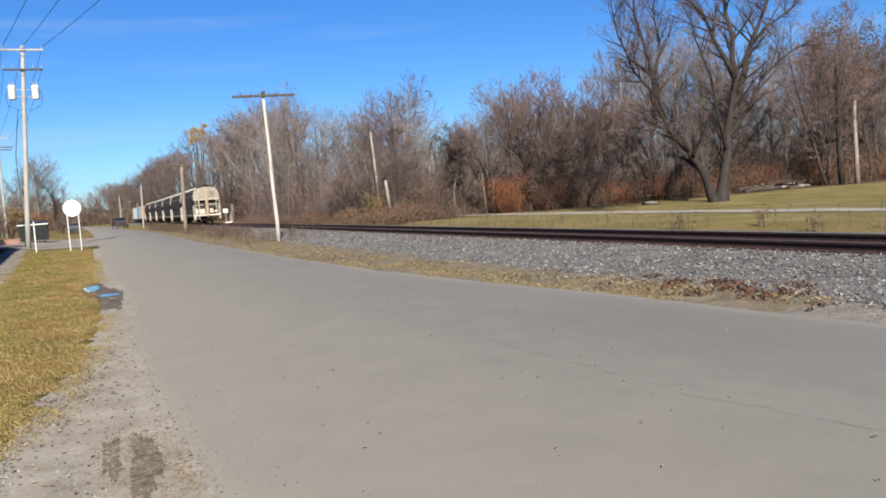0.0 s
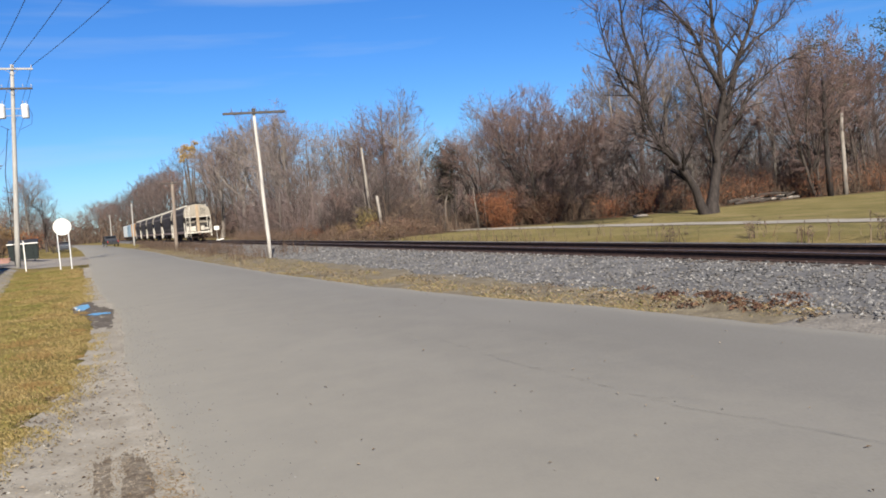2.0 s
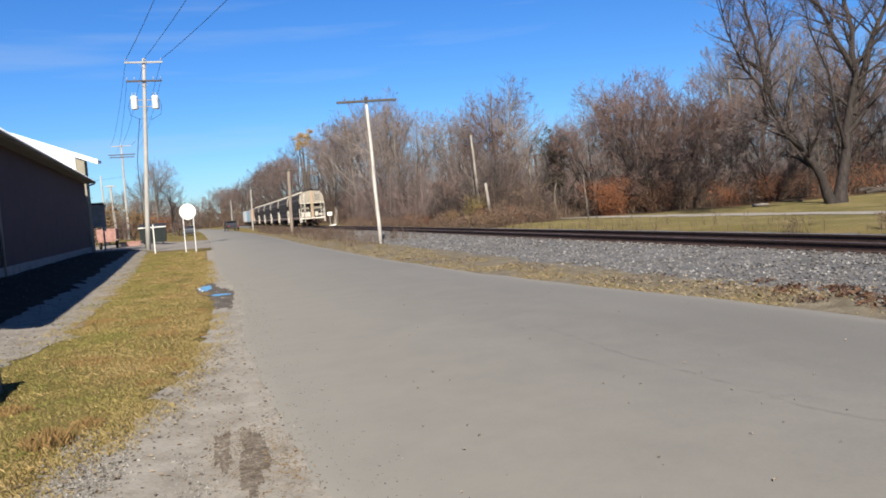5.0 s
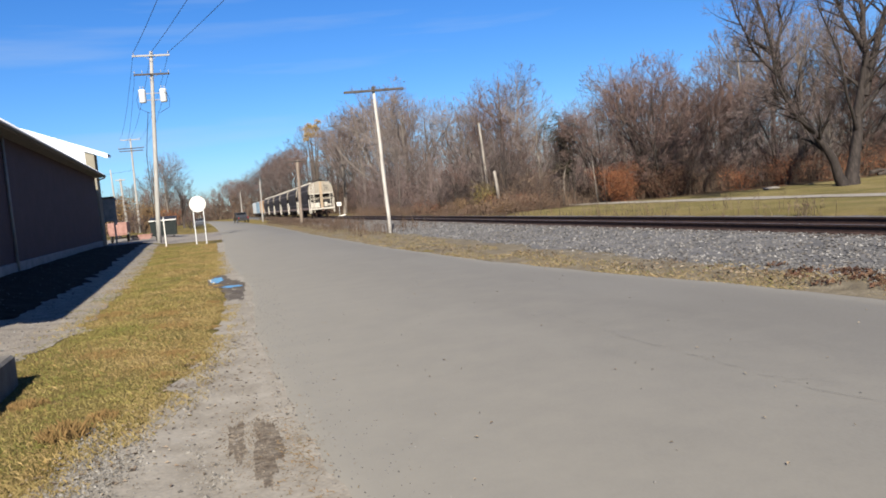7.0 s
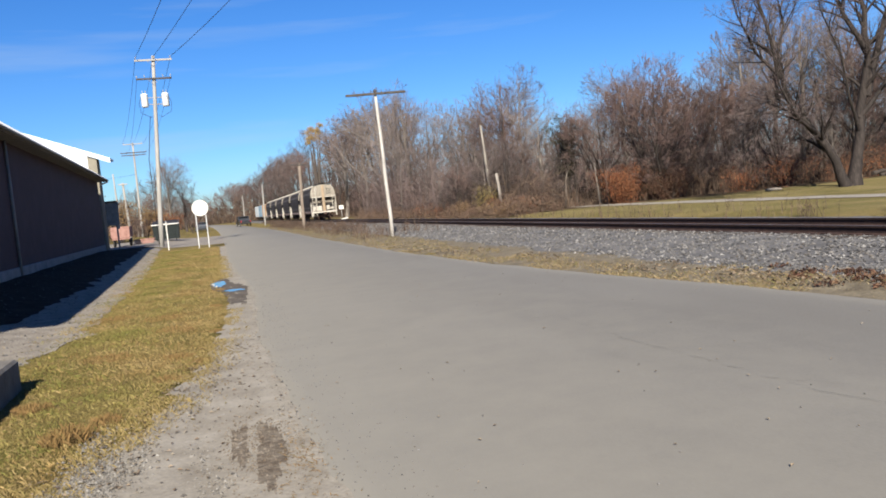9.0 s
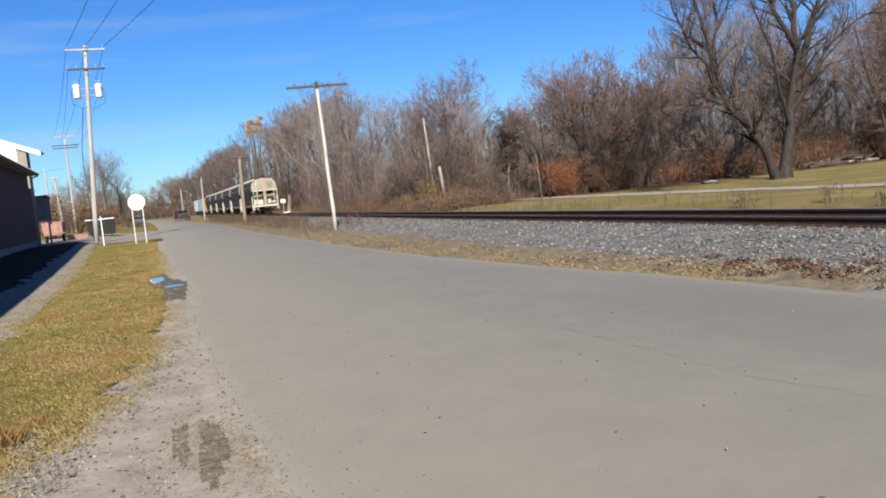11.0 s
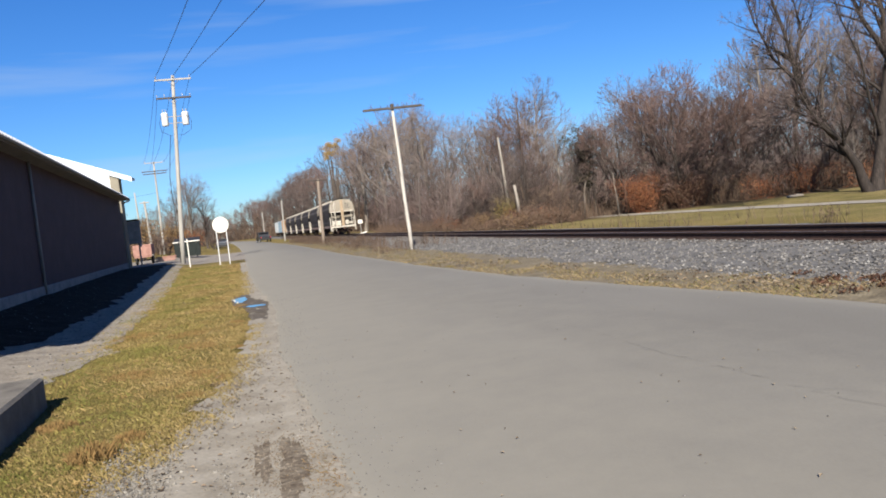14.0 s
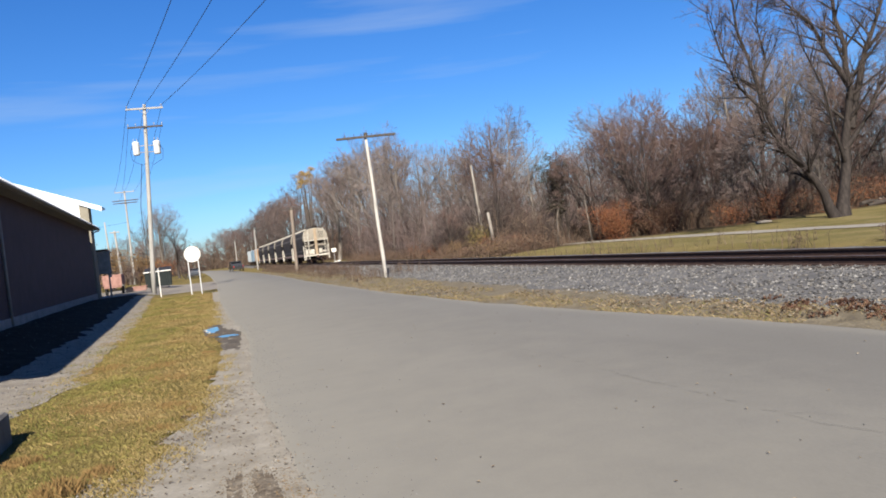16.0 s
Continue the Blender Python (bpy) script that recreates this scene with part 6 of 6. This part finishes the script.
s = Shape()
for k in range(30000):
    y = 4.0 + 32 * rs.random() ** 1.6
    x = lerp_table(GRASS_EDGE, y) + rs.gauss(-0.04, 0.17) + 0.15 * noise.noise(Vector((y * 1.7, 5, 2)))
    if x > lerp_table(ROAD_L, y) + 0.05 or noise.noise(Vector((x * 2.6, y * 1.6, 66))) < -0.22 or (14.6 < y < 22.2 and x > -0.52):
        continue
    h = rs.uniform(0.012, 0.042)
    blade(s, x, y, surface(x, y) - 0.004, h, h * rs.uniform(0.5, 1.5), 0.0012 + 0.00017 * y)
tagged(new("straw_fringe", s.mesh("straw_fringe", GOLDEN_STRAW)), "golden straw fringe where grass meets the shoulder", "grass", kind="stuff")

s = Shape()
for k in range(80000):
    y = 6.8 + 98 * rs.random() ** 1.7
    xr = lerp_table(ROAD_R, y)
    a, b_ = xr - 0.12, xr + 1.35 + 1.2 * smooth(20, 34, y) + 0.5 * noise.noise(Vector((y * 0.5, 3, 1)))
    x = a + (b_ - a) * rs.random() ** 1.2
    if y < 7.4 and x < lerp_table([(3, 10.2), (5.5, 9.0), (6.6, 7.7), (7.4, 7.0)], y):
        continue
    if rs.random() > 0.50 + 1.1 * noise.noise(Vector((x * 1.3, y * 0.7, 18))):
        continue
    h = rs.uniform(0.012, 0.050) * (1.8 if rs.random() < 0.04 else 1)
    blade(s, x, y, max(gz(x, y), -0.02), h, h * rs.uniform(0.6, 2.0), 0.0014 + 0.00020 * y)
tagged(new("dry_verge_grass", s.mesh("dry_verge_grass", DRY_GRASS)), "dry straw-coloured grass between road and ballast", "grass", kind="stuff")

s = Shape()
for k in range(5200):
    if k < 3000:
        y = rs.uniform(36, 110)
        x = lerp_table(ROAD_R, y) + rs.uniform(0.8, 4.6)
        h = rs.uniform(0.15, 0.75) * (1 if y < 60 else 0.65)
    elif k < 3800:
        x, y, h = TRACK_X + rs.uniform(1.9, 4.2), rs.uniform(6, 60), rs.uniform(0.15, 0.6)
    else:
        y = rs.uniform(60, 170)
        x = TRACK_X + rs.uniform(-4.6, -2.4) + track_bend(y)
        h = rs.uniform(0.2, 0.6)
    if y < 75 and rs.random() > 0.55 + noise.noise(Vector((x * 0.5, y * 0.22, 31))) * 1.4:
        continue
    z = gz(x, y)
    p = Vector((x, y, z))
    q = p + Vector((rs.uniform(-0.3, 0.3) * h, rs.uniform(-0.3, 0.3) * h, h))
    spike(s, p, q, 0.007 + 0.00012 * y)
    for j in range(4):
        u = p.lerp(q, rs.uniform(0.3, 0.95))
        spike(s, u, u + Vector((rs.uniform(-1, 1), rs.uniform(-1, 1), rs.uniform(0.3, 1))) * 0.28 * h, 0.005 + 0.0001 * y)
for cx, cy, n_, hh in ((15.0, 8.6, 26, 0.75), (15.3, 9.8, 18, 0.6), (14.8, 7.4, 16, 0.55), (15.6, 11.5, 22, 0.65), (15.2, 13.2, 14, 0.5), (15.8, 15.5, 16, 0.6), (15.1, 18.0, 14, 0.5), (14.6, 6.4, 18, 0.6)):
    for k in range(n_):
        p = Vector((cx + rs.gauss(0, 0.18), cy + rs.gauss(0, 0.22), 0))
        p.z = gz(p.x, p.y)
        h = hh * rs.uniform(0.45, 1.0)
        q = p + Vector((rs.uniform(-0.35, 0.35) * h, rs.uniform(-0.2, 0.2) * h, h))
        spike(s, p, q, 0.010)
        for j in range(5):
            u = p.lerp(q, rs.uniform(0.4, 1.0))
            spike(s, u, u + Vector((rs.uniform(-1, 1), rs.uniform(-1, 1), rs.uniform(0, 1))) * 0.12, 0.012)
tagged(new("dry_weeds", s.mesh("dry_weeds", BRUSH)), "dry brown weed stalks along the track", "weeds", kind="stuff")

s = Shape()
for k in range(22000):
    if k < 15500:
        x = rs.uniform(16.5, 62)
        y = (48.4 - 0.32 * x) / 0.947 + abs(rs.gauss(0, 7.0)) - 0.4
    else:
        x, y = 16.2 + abs(rs.gauss(0, 2.5)), rs.uniform(44, 150)
        x += track_bend(y)
    if math.hypot(x - 28.6, y - 31) < 2.5:
        continue
    h = rs.uniform(0.3, 2.0) * (1.8 if rs.random() < 0.2 else 1) * (0.75 + 0.9 * noise.noise(Vector((x * 0.35, y * 0.35, 12))))
    p = Vector((x, y, gz(x, y)))
    q = p + Vector((rs.uniform(-0.4, 0.4) * h, rs.uniform(-0.4, 0.4) * h, h))
    spike(s, p, q, 0.016)
    for j in range(3):
        u = p.lerp(q, rs.uniform(0.3, 0.95))
        sliver(s, u, u + Vector((rs.uniform(-1, 1), rs.uniform(-1, 1), rs.uniform(0.1, 1))) * 0.4 * h, 0.012)
for k in range(9000):
    if k < 3500:
        x, y, h = rs.uniform(-70, -9), rs.uniform(112, 230), rs.uniform(1.0, 4.0)
        if x > lerp_table(ROAD_L, y) - 2.5:
            continue
    elif k < 6500:
        x, y, h = rs.uniform(-110, 30), rs.uniform(300, 420), rs.uniform(3, 10)
    else:
        y = rs.uniform(120, 300)
        x, h = TRACK_X + 4 + track_bend(y) + abs(rs.gauss(0, 6)), rs.uniform(1, 4.5)
    p = Vector((x, y, gz(x, y)))
    q = p + Vector((rs.uniform(-0.35, 0.35) * h, rs.uniform(-0.35, 0.35) * h, h))
    spike(s, p, q, 0.02 + 0.0003 * y)
    for j in range(3):
        u = p.lerp(q, rs.uniform(0.3, 0.95))
        sliver(s, u, u + Vector((rs.uniform(-1, 1), rs.uniform(-1, 1), rs.uniform(0.1, 1))) * 0.45 * h, 0.02 + 0.0003 * y)
tagged(new("undergrowth", s.mesh("undergrowth", BRUSH)), "tangled dry brown undergrowth at the edge of the woods", "undergrowth", kind="stuff")
s = Shape()
for k in range(13000):
    if k < 9500:
        x = rs.uniform(15, 95)
        y = (49 - 0.32 * x) / 0.947 + rs.uniform(9, 46)
        tall = 0.56
    else:
        y = rs.uniform(60, 330)
        x = TRACK_X + 16 + track_bend(y) + rs.uniform(0, 26)
        tall = 0.60
    h = to_skyline(x, y, tall) * rs.uniform(0.3, 1.0)
    p = Vector((x, y, gz(x, y)))
    q = p + Vector((rs.uniform(-0.28, 0.28) * h, rs.uniform(-0.28, 0.28) * h, h))
    spike(s, p, q, 0.017)
    for j in range(10):
        u = p.lerp(q, rs.uniform(0.15, 0.98))
        sliver(s, u, u + Vector((rs.uniform(-1, 1), rs.uniform(-1, 1), rs.uniform(0.1, 1.2))) * rs.uniform(0.10, 0.26) * h, 0.015)
tagged(new("inner_woods", s.mesh("inner_woods", TWIG)), "dense grey-brown stems and twigs inside the woods", "woods", kind="stuff")
OCTA = [(1, 0, 0), (0, 1, 0), (-1, 0, 0), (0, -1, 0), (0.1, 0.1, 1), (0, 0, -1)]
OCTA_F = [(0, 1, 4), (1, 2, 4), (2, 3, 4), (3, 0, 4), (1, 0, 5), (2, 1, 5), (3, 2, 5), (0, 3, 5)]


def stone(s, x, y, z, r):
    a = rs.uniform(0, 6.28)
    ca, sa = math.cos(a), math.sin(a)
    k = [rs.uniform(0.55, 1.25) * r for _ in range(6)]
    pts = []
    for (px, py, pz), q in zip(OCTA, k):
        pts.append((x + (px * ca - py * sa) * q, y + (px * sa + py * ca) * q, z + pz * q * 0.75))
    s.add(pts, OCTA_F)


s = Shape()
for k in range(25000):
    y = 5.0 + 55 * rs.random() ** 1.7
    dx = rs.uniform(-4.2, 2.4) if rs.random() < 0.9 else rs.uniform(-4.9, -3.9)
    if abs(abs(dx) - 0.753) < 0.06:
        continue
    stone(s, TRACK_X + dx, y, bed_z(dx) + 0.006, rs.uniform(0.018, 0.040) * (1 + y / 120))
tagged(new("ballast_stones", s.mesh("ballast_stones", STONES)), "loose grey and white crushed ballast stones", "stones", kind="stuff")

s = Shape()
for k in range(1700):
    y = 3.5 + 16 * rs.random() ** 1.6
    x = lerp_table(GRASS_EDGE, y) + rs.random() ** 1.3 * (lerp_table(ROAD_L, y) + 0.5 - lerp_table(GRASS_EDGE, y))
    stone(s, x, y, surface(x, y) + 0.001, rs.uniform(0.003, 0.010))
for k in range(750):
    y = 3.5 + 18 * rs.random() ** 1.4
    x = lerp_table(ROAD_L, y) + rs.gauss(0.15, 0.30)
    stone(s, x, y, surface(x, y) + 0.001, rs.uniform(0.003, 0.009))
for k in range(2500):
    y = 6 + 40 * rs.random() ** 1.5
    x = rs.uniform(-6.0, lerp_table([(2, -3.6), (9, -2.9), (13.1, -2.3), (24, -2.6), (35, -3.1), (52, -4.1)], y))
    stone(s, x, y, max(gz(x, y), -0.02) + 0.014, rs.uniform(0.01, 0.03))
for k in range(26):
    y = 3.2 + 14 * rs.random() ** 1.4
    x = rs.uniform(0.6, 6.8)
    stone(s, x, y, surface(x, y) + 0.004, rs.uniform(0.004, 0.012))
clods = Shape()
for k in range(900):
    x, y = 0.05 + rs.gauss(0, 0.13), 5.6 + rs.gauss(0, 0.55)
    stone(clods, x, y, surface(x, y) + 0.002, rs.uniform(0.004, 0.013))
tagged(new("earth_clods", clods.mesh("earth_clods", DAMP)), "crumbled damp earth clods round the ruts", "earth", kind="stuff")
heap = Shape()
for cx, cy, rx, ry, count in ((-0.98, 5.3, 0.22, 0.75, 2300), (-1.10, 6.3, 0.13, 0.5, 300), (-0.76, 5.9, 0.10, 0.5, 160), (-0.34, 5.5, 0.08, 0.45, 90), (-0.22, 4.95, 0.12, 0.35, 150), (-0.42, 7.3, 0.09, 0.7, 120), (-0.28, 8.3, 0.08, 0.9, 110), (0.30, 6.6, 0.07, 0.9, 70)):
    for k in range(count):
        x, y = cx + rx * rs.gauss(0, 0.55), cy + ry * rs.gauss(0, 0.55)
        stone(heap, x, y, surface(x, y) + rs.uniform(0.0, 0.005), 0.004 + 0.016 * rs.random() ** 2)
tagged(new("shoulder_stones", heap.mesh("shoulder_stones", SHOULDER_STONES)), "tan and grey stones heaped along the dirt shoulder", "stones", kind="stuff")
tagged(new("loose_gravel", s.mesh("loose_gravel", STONES)), "small loose stones on shoulder, path and road", "stones", kind="stuff")

s = Shape()
for k in range(1000):
    y = 3.8 + 7 * rs.random() ** 1.3
    g = lerp_table(GRASS_EDGE, y)
    x = g + abs(rs.gauss(0, 0.45)) - 0.15
    if x > lerp_table(ROAD_L, y) + 0.1:
        continue
    z = surface(x, y) + 0.006
    a, L = rs.uniform(0, 6.28), rs.uniform(0.010, 0.028)
    o = len(s.v)
    ca, sa = math.cos(a) * L, math.sin(a) * L
    s.v += [(x - ca, y - sa, z), (x - sa * 0.45, y + ca * 0.45, z + rs.uniform(0.003, 0.014)), (x + ca, y + sa, z + rs.uniform(0, 0.01)), (x + sa * 0.45, y - ca * 0.45, z + rs.uniform(0.003, 0.014))]
    s.f += [(o, o + 1, o + 2), (o, o + 2, o + 3)]
for k in range(80):
    x, y = rs.uniform(0.5, 6.6), 2.6 + 14 * rs.random() ** 1.5
    z = surface(x, y) + 0.009
    a, L = rs.uniform(0, 6.28), rs.uniform(0.008, 0.022)
    o = len(s.v)
    ca, sa = math.cos(a) * L, math.sin(a) * L
    s.v += [(x - ca, y - sa, z), (x - sa * 0.45, y + ca * 0.45, z + 0.010), (x + ca, y + sa, z + 0.004), (x + sa * 0.45, y - ca * 0.45, z + 0.008)]
    s.f += [(o, o + 1, o + 2), (o, o + 2, o + 3)]
for k in range(1500):
    y = 6.5 + 22 * rs.random() ** 1.6
    x = lerp_table(ROAD_R, y) + rs.uniform(0.15, 1.7)
    if noise.noise(Vector((x * 0.9, y * 0.6, 55))) < 0.05:
        continue
    z = max(gz(x, y), -0.02) + 0.022
    a, L = rs.uniform(0, 6.28), rs.uniform(0.02, 0.05)
    o = len(s.v)
    ca, sa = math.cos(a) * L, math.sin(a) * L
    s.v += [(x - ca, y - sa, z), (x - sa * 0.5, y + ca * 0.5, z + rs.uniform(0.01, 0.05)), (x + ca, y + sa, z + rs.uniform(0, 0.03)), (x + sa * 0.5, y - ca * 0.5, z + rs.uniform(0.01, 0.04))]
    s.f += [(o, o + 1, o + 2), (o, o + 2, o + 3)]
litter = Shape()
for k in range(420):
    x, y = 0.33 + rs.gauss(0, 0.09), 5.2 + rs.gauss(0, 0.6)
    h = rs.uniform(0.010, 0.030)
    blade(litter, x, y, surface(x, y) + 0.003, h * 0.4, h * 1.6, 0.003)
for k in range(110):
    y = 5.0 + 9 * rs.random()
    x = lerp_table(ROAD_L, y) + rs.gauss(-0.06, 0.14)
    h = rs.uniform(0.010, 0.028)
    blade(litter, x, y, surface(x, y) + 0.003, h * 0.4, h * 1.6, 0.0035)
tagged(new("straw_litter", litter.mesh("straw_litter", STRAW_TUFT)), "rusty straw litter along the edge of the asphalt", "litter", kind="stuff")
tagged(new("fallen_leaves", s.mesh("fallen_leaves", DEAD_LEAVES)), "curled dead leaves scattered on the dirt shoulder", "leaves", kind="stuff")

s = Shape()
for cx, cy, rr, count in ((7.9, 9.5, 0.20, 70), (8.1, 8.8, 0.24, 110), (7.85, 8.2, 0.24, 110), (8.15, 10.4, 0.16, 40), (7.55, 7.6, 0.22, 90), (8.0, 7.4, 0.25, 90), (8.5, 7.8, 0.28, 110), (7.3, 8.4, 0.16, 40), (7.5, 9.2, 0.14, 30)):
    for k in range(count):
        q, w = rr * math.sqrt(rs.random()), rs.uniform(0, 6.28)
        x, y = cx + q * math.cos(w), cy + 1.4 * q * math.sin(w)
        z = max(gz(x, y), -0.02) + 0.02 + 0.09 * (1 - q / rr) * rs.random()
        a, L = rs.uniform(0, 6.28), rs.uniform(0.015, 0.038)
        ca, sa = math.cos(a) * L, math.sin(a) * L
        o = len(s.v)
        s.v += [(x - ca, y - sa, z), (x - sa * 0.5, y + ca * 0.5, z + rs.uniform(0.01, 0.05)), (x + ca, y + sa, z + rs.uniform(-0.02, 0.04)), (x + sa * 0.5, y - ca * 0.5, z + rs.uniform(0.01, 0.04))]
        s.f += [(o, o + 1, o + 2), (o, o + 2, o + 3)]
tagged(new("leaf_clumps", s.mesh("leaf_clumps", LEAF_CLUMP)), "dark red-brown clumps of leaves on the dry verge", "leaves", kind="stuff")

s = Shape()
for k in range(42000):
    y = 40.5 + 52 * rs.random() ** 1.3
    x = track_bend(y) + 14.3 + 3.3 * rs.random() + (0.07 * (48 - y) if y < 48 else 0)
    top = 0.75 + 0.75 * noise.noise(Vector((x * 0.8, y * 0.5, 9))) + 0.35 * noise.noise(Vector((x * 2.3, y * 1.7, 4)))
    if top < 0.15:
        continue
    z = gz(x, y) + top * rs.random() ** 0.8
    d = Vector((rs.gauss(0, 1), rs.gauss(0, 1), rs.gauss(0.25, 0.8))).normalized() * rs.uniform(0.08, 0.22)
    e = Vector((rs.gauss(0, 1), rs.gauss(0, 1), rs.gauss(0, 1))).normalized() * rs.uniform(0.010, 0.022)
    o = len(s.v)
    s.v += [(x - e.x, y - e.y, z - e.z), (x + e.x, y + e.y, z + e.z), (x + d.x, y + d.y, max(z + d.z, gz(x, y)))]
    s.f.append((o, o + 1, o + 2))
tagged(new("brush_thicket", s.mesh("brush_thicket", THICKET)), "low fox-brown thicket between rails and woods", "brush", kind="stuff")

# ---------- ties under the rails ----------
tie_mesh = Shape().box((0, 0, 0), (2.55, 0.225, 0.17), None, 0.012).mesh("tie", TIE_WOOD)
rt = random.Random(4)
for k in range(230):
    y = -4 + k * 0.54
    ob = new("tie", tie_mesh)
    ob.parent = track
    ob.matrix_basis = pose(TRACK_X + rt.uniform(-0.04, 0.04), y + rt.uniform(-0.02, 0.02), 0.076, 0, 0, rt.uniform(-1.2, 1.2))
plate_mesh = Shape().box((0, 0, 0), (0.30, 0.19, 0.02)).mesh("tie_plate", RUST_RAIL)
for k in range(90):
    y = -4 + (k + 14) * 0.54
    for side in (-0.753, 0.753):
        ob = new("tie_plate", plate_mesh)
        ob.parent = track
        ob.matrix_basis = pose(TRACK_X + side, y, 0.164)
